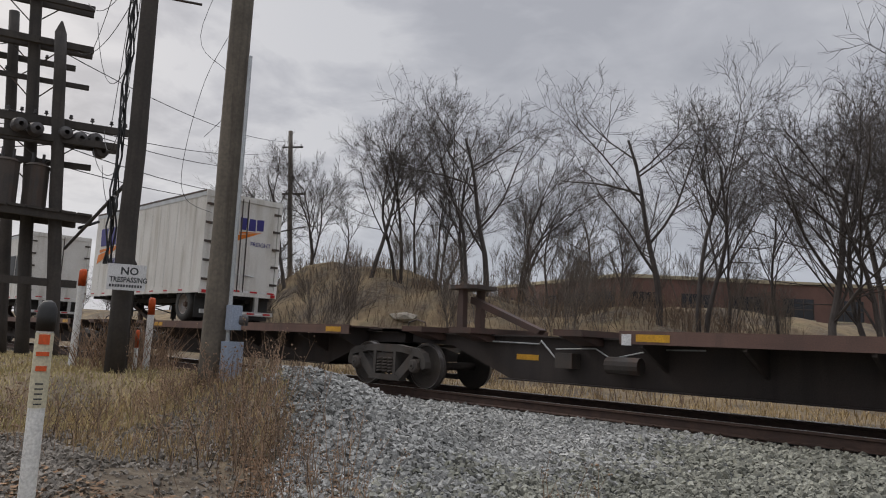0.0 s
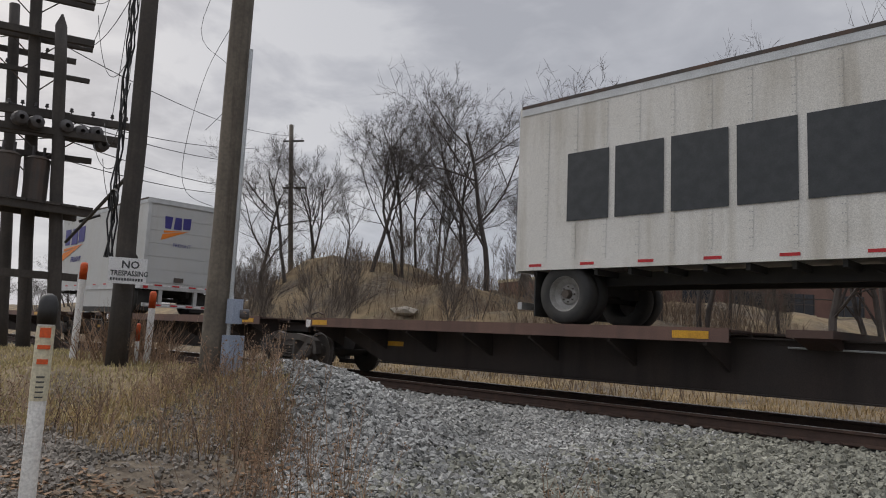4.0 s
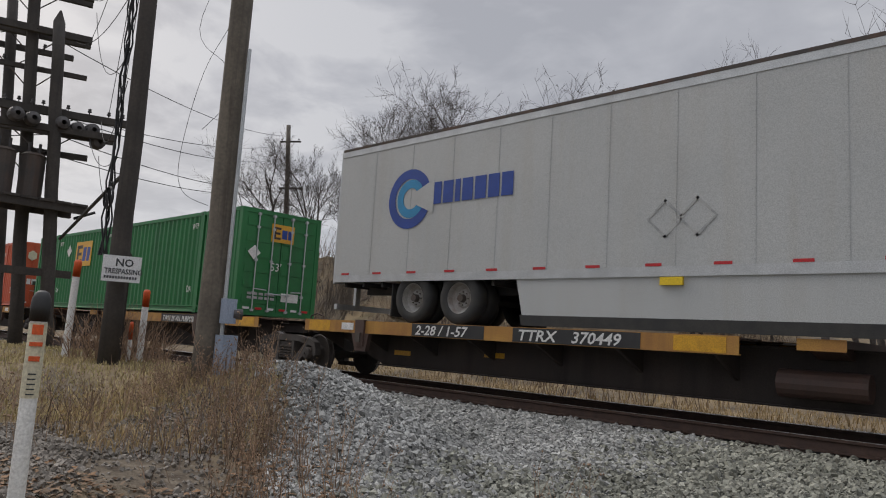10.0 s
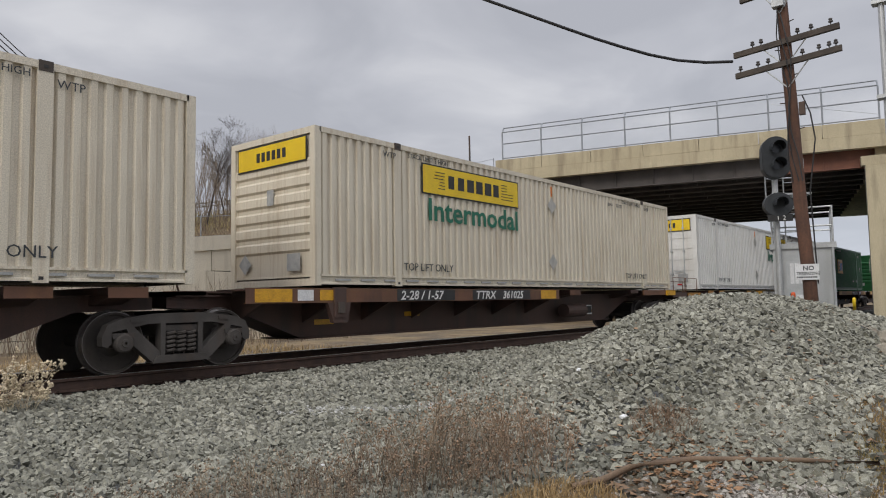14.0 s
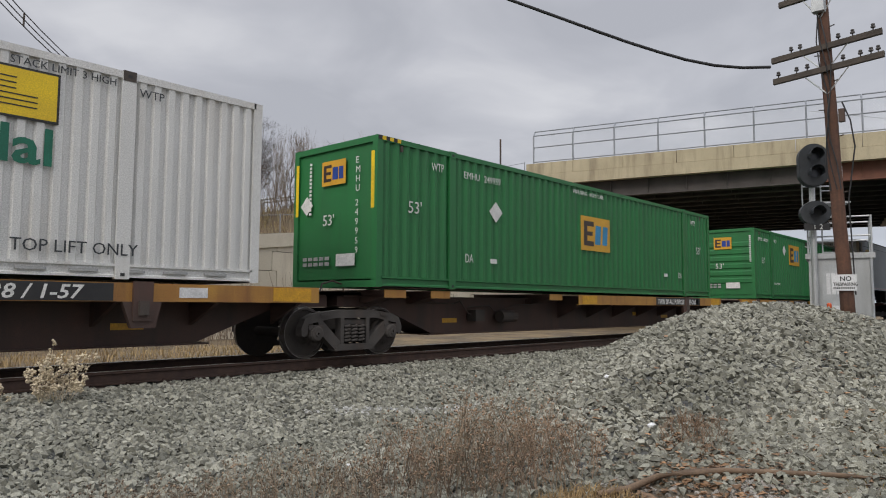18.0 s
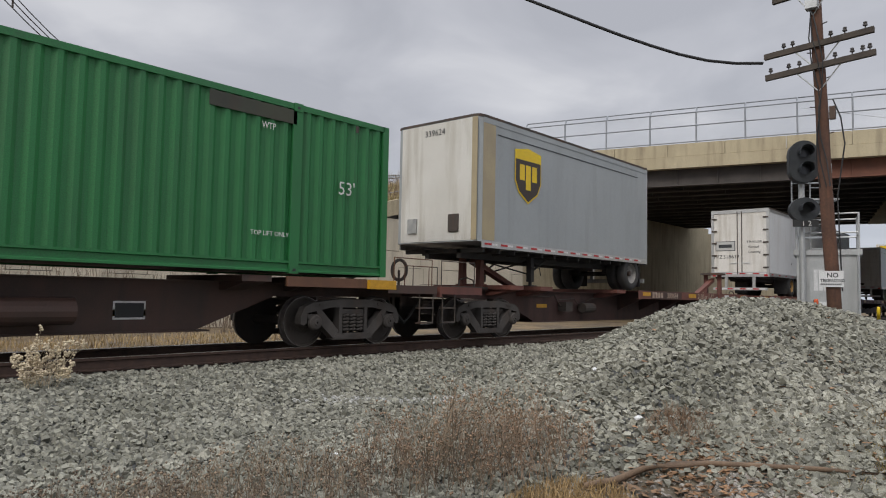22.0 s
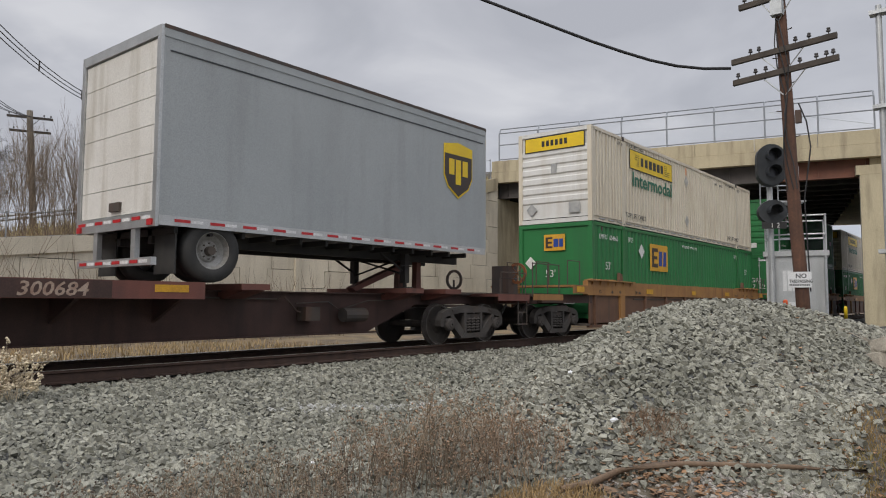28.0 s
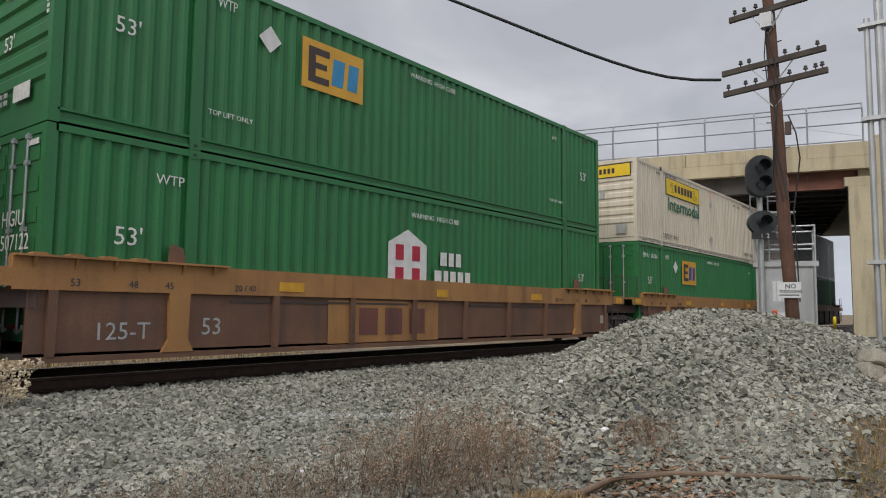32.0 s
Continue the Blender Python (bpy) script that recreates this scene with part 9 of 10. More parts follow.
def plant(name, meshes, at, scale, turn, label, category, group):
    """A tree: its trunk with the main limbs, and its crown of twigs."""
    t = thing(name, label, category, group, at)
    t.scale, t.rotation_euler = scale, (0, 0, turn)
    for nm, me in zip(("trunk", "crown"), meshes):
        new(nm, me).parent = t
    return t


def polar(az, d):
    return (d * math.cos(radians(az)), d * math.sin(radians(az)))


def bank_z(x, y):
    """The height of the embankment behind the wall."""
    wt = wall_top(x) - 0.1 if x < 19 else slope_top(x) - 0.1
    rz = max(road_z(x), wt - 0.2)
    if x < 5:
        wt = rz = min(wt, rz)
    return wt + (rz - wt) * smooth01((y - 23.4) / 6.0)


M_THICKET = surf("grey_brown_thicket_stems", (0.14, 0.115, 0.095), (0.10, 0.083, 0.07), 2.0, 0.9, 0, 0, 30, vary=0.25)


def build_trees():
    kinds = [tree_mesh(3, 10, 0.115, spread=1.25), tree_mesh(17, 10, 0.105, stems=2, spread=1.2), tree_mesh(29, 10, 0.125, spread=1.4), tree_mesh(41, 10, 0.10, spread=0.8), tree_mesh(56, 10, 0.11, stems=3, spread=0.9)]
    rnd = random.Random(5)
    # heading, distance, height, kind
    rows = [(148.6, 40, 8.0, 2), (146.6, 40, 8.6, 0), (144.6, 41, 7.6, 4), (142.0, 38, 5.6, 3), (139.9, 36, 9.6, 0), (137.6, 37, 9.8, 1), (136.2, 40, 9.4, 3), (134.3, 39, 8.4, 4), (132.4, 35, 10.4, 1),
            (130.4, 34, 10.2, 2), (127.6, 38, 10.2, 4), (125.4, 37, 8.2, 3), (122.5, 40, 8.0, 0), (119.9, 39, 8.2, 3), (116.8, 28, 9.6, 2), (113.8, 28, 9.9, 1), (112.0, 33, 9.0, 3),
            (108.6, 32, 9.6, 3), (105.2, 25.5, 10.2, 2), (102.4, 26, 10.6, 1), (100.0, 31, 12.2, 4), (97.3, 33, 14.4, 1), (95.0, 36, 15.6, 2), (92.8, 37, 14.8, 0), (91.9, 37, 15.0, 3),
            (101.2, 34, 13.0, 0), (98.8, 35, 15.0, 3), (96.2, 37, 15.6, 4)]
    for az, d, h, k in rows:
        x, y = polar(az, d)
        s = h / 10
        plant("bare_tree", kinds[k], (x, y, ground_z(x, y) + 0.1), (s * rnd.uniform(0.95, 1.15), s * rnd.uniform(0.95, 1.15), s), rnd.uniform(0, 6.28),
              "bare winter tree with fine dark branches on the bank", "tree", "bare trees")
    thicket = [tree_mesh(201, 5, 0.03, 3, 0.6, 3, material=M_THICKET), tree_mesh(211, 5, 0.028, 3, 0.5, 4, material=M_THICKET), tree_mesh(223, 5, 0.032, 3, 0.7, 2, material=M_THICKET)]
    for k in range(46):                          # the undergrowth between the trees
        az, d = rnd.uniform(108, 150), rnd.uniform(24, 40)
        x, y = polar(az, d)
        s = rnd.uniform(0.45, 0.95)
        plant("bare_shrub", thicket[k % 3], (x, y, ground_z(x, y)), (s, s, s), rnd.uniform(0, 6.28), "leafless shrub in the undergrowth of the bank", "shrub", "bare shrubs")
    # saplings and a taller tree on the road embankment
    thin = [tree_mesh(71, 5, 0.026, 2, 0.55, 2, material=M_SAPLING), tree_mesh(83, 5, 0.023, 2, 0.5, 2, material=M_SAPLING), tree_mesh(97, 5, 0.021, 2, 0.45, 3, material=M_SAPLING)]
    for k in range(112):
        x = rnd.uniform(2, 14) if k % 3 == 1 else rnd.uniform(9, 24)
        y = rnd.uniform(24.2, 29.0)
        s = rnd.uniform(0.4, 0.9) * (0.85 if x > 19 else 1.0)
        plant("sapling", thin[k % 3], (x, y, bank_z(x, y) - 0.1), (s * 0.8, s * 0.8, s * rnd.uniform(0.9, 1.2)), rnd.uniform(0, 6.28),
              "thin bare sapling on the dry embankment", "sapling", "saplings")
    for x, y, h, k in ((17.0, 27.5, 4.7, 0), (15.4, 27, 3.4, 3), (18.4, 28, 3.9, 1), (19.8, 27.5, 4.0, 3), (21.4, 28, 3.6, 4), (8.0, 44, 8.0, 2), (5.0, 46, 8.5, 0), (3.0, 45, 7.5, 1)):
        s = h / 10
        plant("bare_tree", kinds[k], (x, y, bank_z(x, y) - 0.1 if y < 40 else 1.5), (s, s, s), rnd.uniform(0, 6.28), "bare tree behind the retaining wall", "tree", "bare trees")
    for az, d, k in ((75.3, 41.5, 0), (72.1, 41.0, 2)):           # two round-crowned trees above the wall
        x, y = polar(az, d)
        s = (9.2 - bank_z(x, y)) / 10
        plant("bare_tree", kinds[k], (x, y, bank_z(x, y) - 0.1), (s * 1.1, s * 1.1, s), 0.6 * k, "round-crowned bare tree on the embankment", "tree", "bare trees")
    # far low woods, along the horizon
    for k in range(46):
        az = rnd.uniform(146, 176)
        d = rnd.uniform(90, 170)
        x, y = polar(az, d)
        s = rnd.uniform(0.55, 0.9)
        plant("far_tree", kinds[k % 5], (x, y, ground_z(x, y) - 0.5), (s * 1.4, s * 1.4, s), rnd.uniform(0, 6.28), "distant bare tree on the horizon", "tree", "far trees")


build_trees()


def stems(name, label, category, count, place, height, material, seed, r=0.006, lean=0.35, forks=2, heads=None, head_mat=None, level=None, hs_=1.0):
    """Many thin dry stems, some forked, as one mesh of stuff."""
    rnd = random.Random(seed)
    V, F, HV, HF = [], [], [], []
    for _ in range(count):
        got = place(rnd)
        if got is None:
            continue
        x, y, hs = got
        z = (level or ground_z)(x, y)
        h = height * rnd.uniform(0.45, 1.15) * hs
        d = Vector((rnd.uniform(-lean, lean), rnd.uniform(-lean, lean), 1)).normalized()
        p = Vector((x, y, z - 0.03))
        q = p + d * h * 0.55
        e = q + (d + Vector((rnd.uniform(-lean, lean), rnd.uniform(-lean, lean), -0.05))).normalized() * h * 0.45
        rr = r * rnd.uniform(0.7, 1.3)
        tube_into(V, F, [p, q, e], [rr, rr * 0.75, rr * 0.3], 3)
        tips = [e]
        for f in range(rnd.randint(0, forks)):
            s = p.lerp(e, rnd.uniform(0.35, 0.85))
            t = s + (d + Vector((rnd.uniform(-0.9, 0.9), rnd.uniform(-0.9, 0.9), 0.1))).normalized() * h * rnd.uniform(0.15, 0.4)
            tube_into(V, F, [s, t], [rr * 0.6, rr * 0.25], 3)
            tips.append(t)
        if heads:
            for t in tips:
                for _k in range(rnd.randint(0, heads)):
                    c = t + Vector((rnd.uniform(-1, 1), rnd.uniform(-1, 1), rnd.uniform(-1, 1))) * 0.03
                    s = rnd.uniform(0.006, 0.013) * hs_
                    b = len(HV)
                    HV += [tuple(c + Vector(o) * s) for o in ((1, 0, 0), (-1, 0, 0), (0, 1, 0), (0, -1, 0), (0, 0, 1), (0, 0, -1))]
                    HF += [(b + i, b + j, b + k) for i, j, k in ((0, 2, 4), (2, 1, 4), (1, 3, 4), (3, 0, 4), (2, 0, 5), (1, 2, 5), (3, 1, 5), (0, 3, 5))]
    me = bpy.data.meshes.new(name)
    me.from_pydata(V, [], F)
    me.materials.append(material)
    ob = tagged(new(name, me), label, category, kind="stuff")
    if HV:
        me = bpy.data.meshes.new("seed_heads")
        me.from_pydata(HV, [], HF)
        me.materials.append(head_mat or M_SEED)
        o = new("seed_heads", me)
        o.parent = ob
        o["kind"] = "stuff"


def blades(name, label, count, place, height, material, seed, width=0.006, level=None):
    """Dry grass blades as one mesh of stuff."""
    rnd = random.Random(seed)
    V, F = [], []
    for _ in range(count):
        got = place(rnd)
        if got is None:
            continue
        x, y, hs = got
        z = (level or ground_z)(x, y) - 0.01
        h = height * rnd.uniform(0.4, 1.2) * hs
        a = rnd.uniform(0, 6.28)
        w = width * rnd.uniform(0.6, 1.3)
        dx, dy = math.cos(a) * w, math.sin(a) * w
        lx, ly = rnd.uniform(-0.55, 0.55) * h, rnd.uniform(-0.55, 0.55) * h
        b = len(V)
        V += [(x - dx, y - dy, z), (x + dx, y + dy, z), (x + lx * 0.4 + dx * 0.7, y + ly * 0.4 + dy * 0.7, z + h * 0.6), (x + lx * 0.4 - dx * 0.7, y + ly * 0.4 - dy * 0.7, z + h * 0.6), (x + lx, y + ly, z + h * rnd.uniform(0.75, 1.0))]
        F += [(b, b + 1, b + 2, b + 3), (b + 3, b + 2, b + 4)]
    me = bpy.data.meshes.new(name)
    me.from_pydata(V, [], F)
    me.materials.append(material)
    tagged(new(name, me), label, "grass", kind="stuff")


def near_left(rnd):
    az, d = rnd.uniform(136, 172), rnd.uniform(6.0, 9.5)
    x, y = polar(az, d)
    n = noise.noise(Vector((x * 0.7, y * 0.7, 6.0)))
    return None if stony(x, y) > 0.5 or y > 7.4 or n < 0.02 + 0.25 * (7.2 - d) else (x, y, 0.55 + 0.9 * n)


def mid_left(rnd):
    az, d = rnd.uniform(140, 174), 8 + 12 * rnd.random() ** 1.2
    x, y = polar(az, d)
    return None if stony(x, y) > 0.5 or y > 8.6 else (x, y, 0.8)


def weeds_left(rnd):
    if rnd.random() < 0.35:
        x, y = rnd.gauss(-7.9, 0.7), rnd.gauss(4.1, 0.45)
    elif rnd.random() < 0.3:
        x, y = rnd.gauss(-5.6, 0.9), rnd.gauss(3.3, 0.45)
    else:
        az, d = rnd.uniform(146, 172), rnd.uniform(6.6, 9.5)
        x, y = polar(az, d)
    if math.hypot(x, y) < 5.2 or (stony(x, y) > 0.5 and rnd.random() > 0.12):
        return None
    if noise.noise(Vector((x * 1.1, y * 1.1, 3.0))) < -0.05 and rnd.random() > 0.2:
        return None
    near_pole = math.hypot(x + 8.1, y - 4.37) < 1.2
    return x, y, rnd.uniform(0.4, 0.75) if near_pole else rnd.uniform(0.5, 1.1)


def bank_brush(rnd):
    x, y = rnd.uniform(-46, 3), 15.0 + 18 * rnd.random() ** 0.8
    n = noise.noise(Vector((x * 0.3, y * 0.3, 9.0)))
    return None if n < 0.05 and y < 21 else (x, y, 0.6 + 0.8 * max(0, n + 0.3))


def bush_at(cx, cy, r):
    def place(rnd):
        a, d = rnd.uniform(0, 6.28), r * math.sqrt(rnd.random())
        return cx + d * math.cos(a), cy + d * math.sin(a), 1.1 - 0.6 * d / r
    return place


def fore_right(rnd):
    az, d = rnd.uniform(14, 72), rnd.uniform(2.9, 4.4)
    x, y = polar(az, d)
    return (x, y, 0.7) if noise.noise(Vector((x * 1.2, y * 1.2, 2))) > -0.05 else None


def ballast_edge(rnd):
    u = rnd.random()
    x, y = -7.8 + 3.6 * u + rnd.gauss(0, 0.25), 4.45 - 1.35 * u + rnd.gauss(0, 0.3)
    return None if math.hypot(x, y) < 5.0 else (x, y, rnd.uniform(0.4, 1.1))


def wall_foot(rnd):
    x, y = rnd.uniform(-1, 18.5), rnd.uniform(19.5, 22.9)
    return x, y, rnd.uniform(0.4, 1.2) * (1.1 if x < 9 else 0.8)


def wall_head(rnd):
    x, y = rnd.uniform(3, 33), 23.45 + 5.6 * rnd.random() ** 1.5
    return x, y, 1.0


def far_ground(rnd):
    x, y = rnd.uniform(-24, 14), rnd.uniform(13.4, 19)
    return x, y, 1.0


def left_shrub(rnd):
    a, d = rnd.uniform(0, 6.28), 0.8 * math.sqrt(rnd.random())
    return -11.6 + d * math.cos(a), 4.75 + d * math.sin(a), 1.1 - 0.5 * d


M_VERGE = surf("dull_verge_grass", (0.46, 0.365, 0.19), (0.33, 0.285, 0.13), 0.8, 0.9, 0, 0, vary=0.3)
blades("dry_grass_near", "tangled straw-coloured dry grass beside the path", 7000, near_left, 0.22, M_STRAW, 21, 0.0055)
blades("dry_grass_verge", "short dull green-brown verge grass round the poles", 24000, mid_left, 0.12, M_VERGE, 22, 0.008)
stems("dry_weeds", "tangled reddish-brown dry weeds round the pole foot", "weeds", 780, weeds_left, 0.62, surf("mixed_weed_stems", (0.30, 0.21, 0.14), (0.15, 0.105, 0.075), 1.5, 0.9, 0, 0, 30, vary=0.6), 23, 0.0042, 0.35, 5, 2, M_WEED)
stems("dry_weeds", "reddish-brown forked weeds along the edge of the ballast", "weeds", 250, ballast_edge, 0.66, surf("reddish_weed_stems", (0.33, 0.22, 0.14), (0.18, 0.12, 0.08), 1.5, 0.9, 0, 0, 30, vary=0.55), 39, 0.0042, 0.35, 5, 2, M_WEED)
stems("tangled_shrub", "leafless tangled shrub beside the sign pole", "shrub", 240, left_shrub, 1.0, M_WEED, 34, 0.006, 0.6, 5)
stems("bank_brush", "brown bare brush covering the bank behind the track", "brush", 9000, bank_brush, 1.35, M_TWIG, 24, 0.011, 0.4, 3)
stems("wall_brush", "bare vines and brush at the foot of the retaining wall", "brush", 900, wall_foot, 2.7, M_SAPLING, 35, 0.011, 0.3, 3)
stems("bank_top_weeds", "dry weeds along the top of the retaining wall", "weeds", 2600, wall_head, 0.9, M_TWIG, 36, 0.008, 0.4, 2, level=bank_z)
blades("bank_top_grass", "dry grass on the road embankment", 14000, wall_head, 0.4, M_VERGE, 37, 0.014, bank_z)
blades("far_side_grass", "pale dry grass on the far side of the track", 9000, far_ground, 0.22, M_STRAW, 38, 0.012)
M_GREYWEED = surf("grey_brown_weed_stems", (0.25, 0.19, 0.13), (0.145, 0.11, 0.08), 1.5, 0.9, 0, 0, 30, vary=0.5)
stems("low_bush", "low brown twiggy bush at the edge of the ballast", "bush", 150, bush_at(4.5, 3.55, 0.66), 0.84, M_GREYWEED, 25, 0.0032, 0.4, 9, 2, M_WEED)
stems("low_bush", "low brown twiggy bush at the edge of the ballast", "bush", 105, bush_at(4.1, 3.85, 0.55), 0.78, M_GREYWEED, 41, 0.0032, 0.4, 9, 2, M_WEED)
stems("low_bush", "low brown twiggy bush at the edge of the ballast", "bush", 130, bush_at(4.8, 3.2, 0.45), 0.62, M_WEED, 42, 0.0024, 0.45, 6, 1, M_WEED)
M_DARKWEED = surf("dark_weed_stems", (0.16, 0.12, 0.085), (0.10, 0.075, 0.055), 1.5, 0.9, 0, 0, 30, vary=0.5)
stems("low_bush", "thin dark dry weeds growing through the ballast", "weeds", 80, bush_at(3.4, 3.9, 0.7), 0.46, M_DARKWEED, 51, 0.0026, 0.45, 6, 2, M_DARKWEED)
stems("low_bush", "thin dark dry weeds growing through the ballast", "weeds", 80, bush_at(2.0, 4.6, 0.7), 0.40, M_DARKWEED, 52, 0.0026, 0.5, 6, 2, M_DARKWEED)
stems("low_bush", "small dry twiggy bush by a fallen branch", "bush", 220, bush_at(5.6, 2.35, 0.28), 0.26, M_WEED, 26, 0.003, 0.6, 4)
stems("low_bush", "thin dry weeds at the edge of the ballast", "weeds", 190, bush_at(3.1, 4.3, 0.75), 0.5, M_GREYWEED, 27, 0.0026, 0.35, 5, 2, M_GREYWEED)
stems("low_bush", "thin dry weeds scattered before the ballast", "weeds", 150, bush_at(2.2, 4.1, 0.8), 0.42, M_GREYWEED, 47, 0.0026, 0.35, 5, 2, M_GREYWEED)
M_PALE = surf("bleached_seed_heads", (0.62, 0.53, 0.38), (0.5, 0.42, 0.30), 3, 0.9, 0, 0, vary=0.2)
stems("seed_weed", "dried weed with bleached seed heads beside the rail", "weed", 30, bush_at(3.22, 9.15, 0.22), 0.8, M_PALE, 28, 0.004, 0.55, 6, 14, M_PALE, None, 1.7)
stems("seed_weed", "low dried weed with bleached seed heads beside the rail", "weed", 24, bush_at(2.4, 9.25, 0.4), 0.45, M_PALE, 40, 0.004, 0.7, 6, 12, M_PALE, None, 1.7)
stems("seed_weed", "thin dried weed stems by the ballast", "weed", 18, bush_at(-2.95, 4.5, 0.25), 0.75, M_WEED, 29, 0.0045, 0.2, 5, 3, M_WEED)
stems("seed_weed", "thin dried weed before the ballast", "weed", 30, bush_at(1.6, 3.5, 0.35), 0.5, M_SEED, 30, 0.003, 0.3, 4, 2)
blades("straw_tufts", "pale straw tufts on the bare ground", 2600, fore_right, 0.13, M_STRAW, 31, 0.004)
def grass_right(rnd):
    az, d = rnd.uniform(2, 9.5) + 4 * rnd.random() ** 2, rnd.uniform(4.8, 9.5)
    x, y = polar(az, d)
    return (x, y, 0.9) if noise.noise(Vector((x * 1.3, y * 1.3, 4))) > -0.3 - 0.3 * rnd.random() and stony(x, y) < 0.4 + 0.3 * rnd.random() else None


blades("dry_grass", "trodden olive and brown grass at the edge of the ballast", 9000, grass_right, 0.07, surf("olive_dry_grass", (0.20, 0.165, 0.06), (0.26, 0.17, 0.075), 1.2, 0.9, 0, 0, vary=0.35), 48, 0.005)
blades("straw_tuft", "bright straw tuft by a fallen branch", 2600, bush_at(4.2, 2.5, 0.5), 0.2, surf("bright_straw", (0.37, 0.26, 0.125), (0.27, 0.185, 0.09), 2, 0.9, 0, 0, vary=0.25), 32, 0.004)


def build_litter():
    rnd = random.Random(33)
    V, F = [], []
    for _ in range(7000):
        if rnd.random() < 0.5:
            az, d = rnd.uniform(4, 30), rnd.uniform(4.2, 11.5)
        else:
            az, d = rnd.uniform(140, 172), rnd.uniform(3.2, 7.0)
        x, y = polar(az, d)
        drift = rnd.random() < 0.09                  # leaves caught against the fallen branch
        if drift:
            x, y = rnd.gauss(5.3, 0.3), rnd.gauss(2.1, 0.26)
        n = noise.noise(Vector((x * 0.9, y * 0.9, 5)))
        if not drift and (n < 0.02 or (az < 40 and stony(x, y) > 0.5 and rnd.random() > (0.5 if az < 14 else 0.12))):
            continue
        z = ground_z(x, y) + 0.012 + rnd.random() * 0.03
        s, a = rnd.uniform(0.02, 0.045), rnd.uniform(0, 6.28)
        b = len(V)
        for k, (u, w) in enumerate(((-1, 0), (-0.2, -0.55), (1, 0), (-0.2, 0.55))):
            V.append((x + s * (u * math.cos(a) - w * math.sin(a)), y + s * (u * math.sin(a) + w * math.cos(a)), z + rnd.uniform(-0.012, 0.014)))
        F += [(b, b + 1, b + 2), (b, b + 2, b + 3)]
    me = bpy.data.meshes.new("fallen_leaves")
    me.from_pydata(V, [], F)
    me.materials.append(M_LEAF)
    tagged(new("fallen_leaves", me), "scattered brown fallen leaves", "leaves", kind="stuff")
    # the fallen branch
    V, F = [], []
    pts = []
    ctrl = [(4.54, 2.60), (4.72, 2.45), (4.93, 2.33), (5.06, 2.18), (5.23, 1.97), (5.39, 1.73), (5.66, 1.31), (6.05, 0.92)]
    for x, y in ctrl:
        pts.append(Vector((x, y, ground_z(x, y) + 0.05 + 0.01 * math.sin(x * 9))))
    tube_into(V, F, pts, [0.022, 0.027, 0.025, 0.022, 0.021, 0.02, 0.018, 0.014], 8)
    me = bpy.data.meshes.new("fallen_branch")
    me.from_pydata(V, [], F)
    me.materials.append(surf("fallen_branch_bark", (0.19, 0.13, 0.085), (0.12, 0.083, 0.057), 6, 0.9, 0, 0.4))
    me.shade_smooth()
    tagged(new("fallen_branch", me), "long crooked fallen branch lying before the ballast heap", "branch")
    # lumps of broken concrete
    conc = surf("broken_concrete", (0.36, 0.325, 0.265), (0.26, 0.235, 0.195), 4, 0.9, 0, 0.4)
    for x, y, dz, s in ((9.6, 1.28, 0.06, 0.15), (9.6, 1.06, 0.06, 0.17), (9.65, 1.24, 0.24, 0.14), (9.55, 0.92, 0.03, 0.13), (9.9, 0.74, 0.03, 0.14)):
        bm = bmesh.new()
        bmesh.ops.create_icosphere(bm, subdivisions=3, radius=1.0)
        seed = Vector((x * 9, y * 9, dz * 9))
        for v in bm.verts:                       # flat broken faces, chipped edges
            c = v.co + 0.35 * noise.noise_vector(v.co * 1.3 + seed) + 0.16 * noise.noise_vector(v.co * 4 + seed)
            v.co = Vector((max(-0.72, min(0.78, c.x)), max(-0.75, min(0.7, c.y)), max(-0.7, min(0.62, c.z))))
        bmesh.ops.rotate(bm, verts=bm.verts, matrix=Euler((0.4 * math.sin(x * 50), 0.4 * math.cos(y * 50), y * 40)).to_matrix())
        bmesh.ops.scale(bm, vec=(s * 0.95, s * 1.1, s * 0.95), verts=bm.verts)
        ob = part("concrete_lump", bm, conc, None, "", 0.012)
        ob.location = (x, y, ground_z(x, y) + dz)
        tagged(ob, "broken tan concrete lump in a rubble pile", "rubble", "rubble")
    for x, y, s, sq in ((8.2, 1.05, 0.09, 1.2), (6.6, 0.75, 0.07, 1.0), (-22.0, 21.5, 0.7, 1.6), (-20.5, 21.0, 0.6, 1.4), (-23.5, 22.0, 0.55, 1.5), (-13.0, 20.0, 0.6, 2.0)):
        r = random.Random(int(x * 31))
        bm = rock_mesh(r)
        bmesh.ops.scale(bm, vec=(s * sq, s, s * 0.7), verts=bm.verts)
        ob = part("concrete_lump", bm, conc, None, "", 0.01)
        ob.location = (x, y, ground_z(x, y) + s * 0.25)
        tagged(ob, "broken pale concrete lump on the ground", "rubble", "rubble")
    # pale chips among the ballast
    for x, y in ((5.6, 2.69), (4.2, 4.9), (2.9, 4.15), (3.4, 3.5), (-4.2, 2.6), (6.5, 3.6)):
        r = random.Random(int(x * 77))
        bm = rock_mesh(r)
        s = r.uniform(0.03, 0.045)
        bmesh.ops.scale(bm, vec=(s, s, s), verts=bm.verts)
        ob = part("pale_stone", bm, M_SIGNWHITE, None)
        ob.location = (x, y, ground_z(x, y) + 0.03)
        tagged(ob, "small pale stone lying on the ballast", "stone", "pale stones")


build_litter()


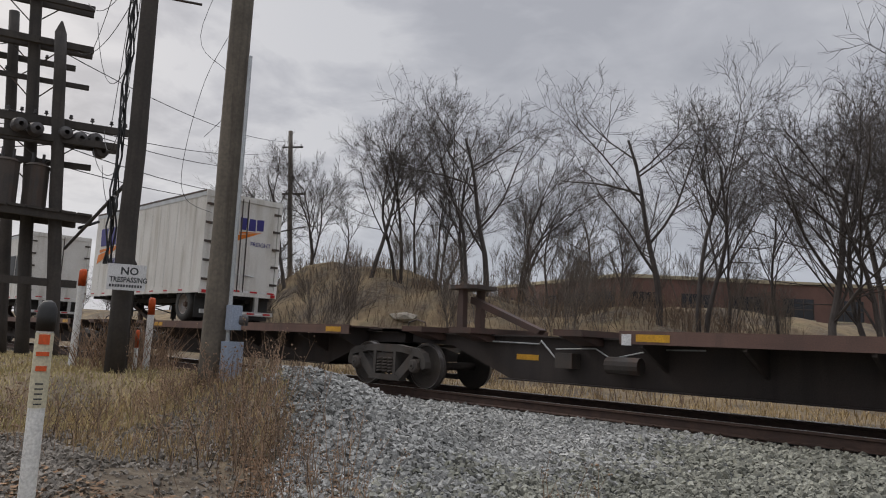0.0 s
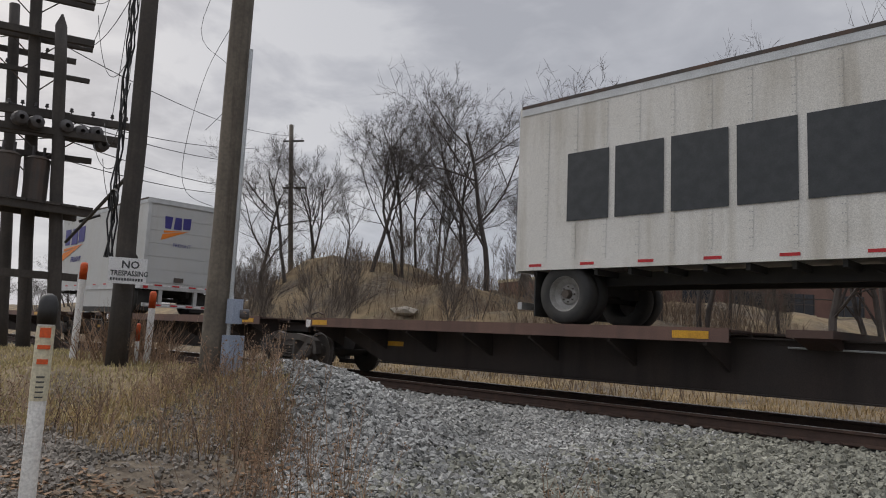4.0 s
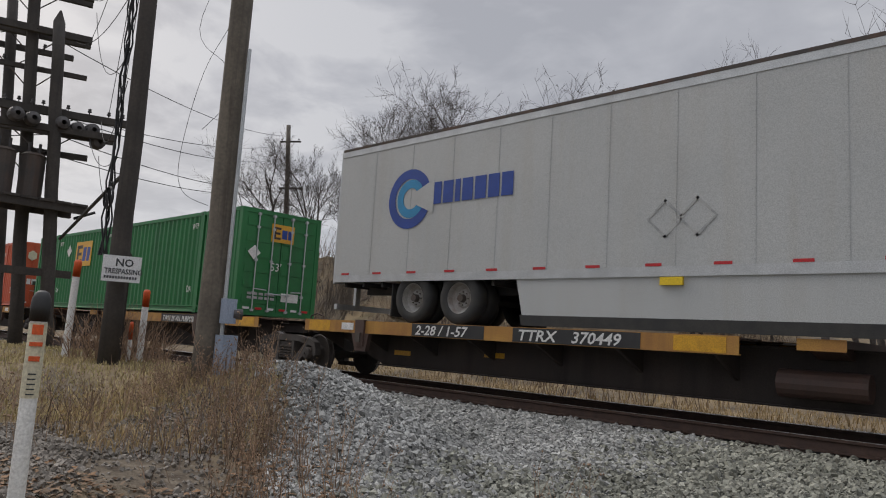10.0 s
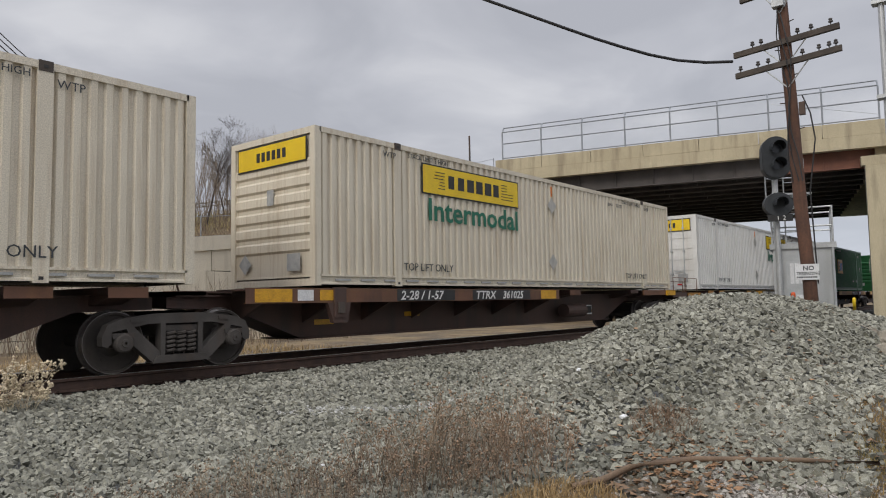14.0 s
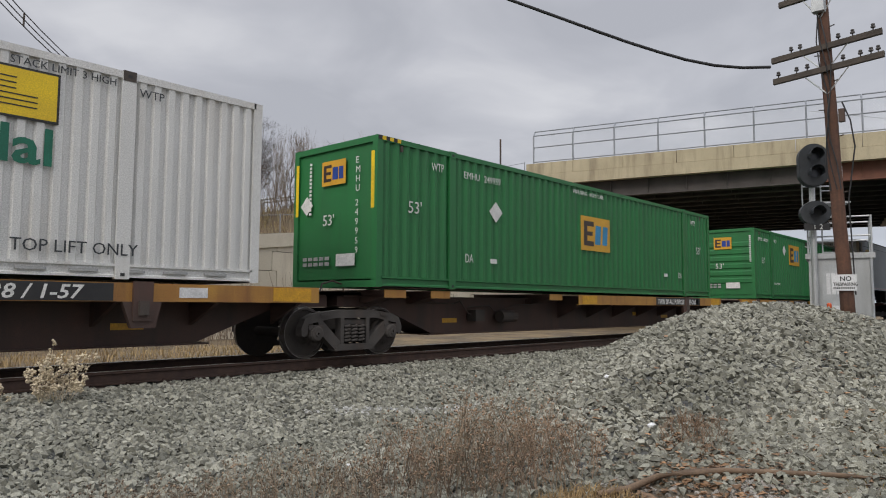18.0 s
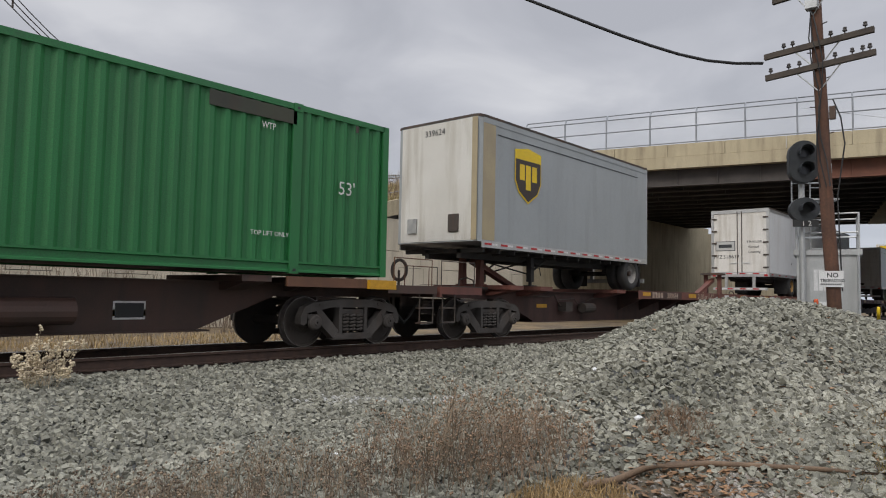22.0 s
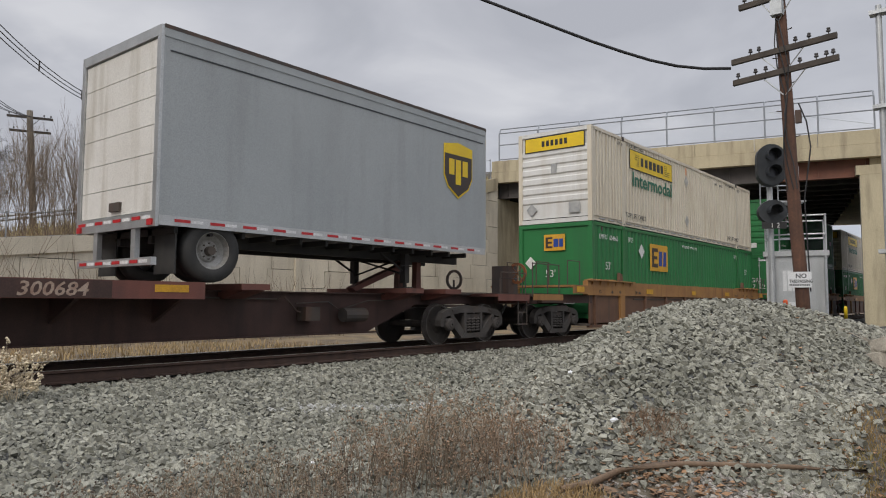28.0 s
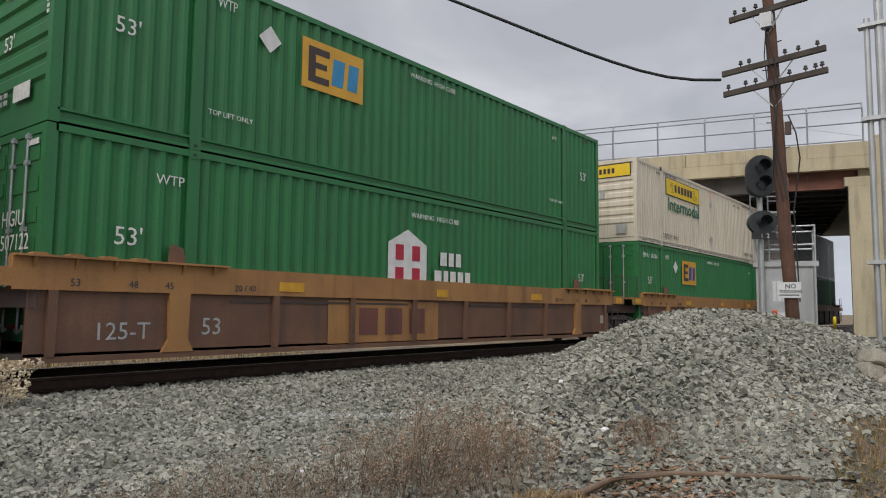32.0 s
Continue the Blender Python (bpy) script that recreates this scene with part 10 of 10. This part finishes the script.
def parked_trailer(x, y, z, turn, label):
    t = thing("parked_trailer", label, "trailer", "parked trailers", (x, y, z))
    t.rotation_euler = (0, 0, turn)
    bx("body", t, M_TRAILER_OLD, -1.6, 1.6, -1.1, 1.1, 0.5, 2.0, "", 0.03)
    bx("roof_rail", t, M_ALU, -1.62, 1.62, -1.12, 1.12, 2.0, 2.06)
    bx("red_stripe", t, M_TAPE_RED, -1.58, 1.2, -1.106, -1.101, 1.62, 1.74)
    for wx in (-0.9, 0.9):
        for wy in (-0.9, 0.9):
            bm = bmesh.new()
            rod(bm, (wx, wy - 0.1, 0.35), (wx, wy + 0.1, 0.35), 0.35, sides=16)
            part("tyre", bm, M_RUBBER, t)


for k, az in enumerate((79.0, 75.5, 71.8)):
    x, y = polar(az, 29.5)
    parked_trailer(x, y, 1.0, radians(az - 90 + 8), "small white parked trailer with a red stripe below the embankment")


# ---- what moves ----
def motions():
    for ob, x, z in TRAIN:
        walk(ob, [(t, pose(x - s, YC, z)) for t, s in ROLLED])
    times = [k / 15 for k in range(481)]
    far = np.interp(times, [t for t, s in ROLLED], [s for t, s in ROLLED])
    for ob, x in WHEELS:
        walk(ob, [(t, pose(x, 0, 0.457, 0, -math.degrees(s / 0.457) % 360, 0)) for t, s in zip(times, far)])


motions()
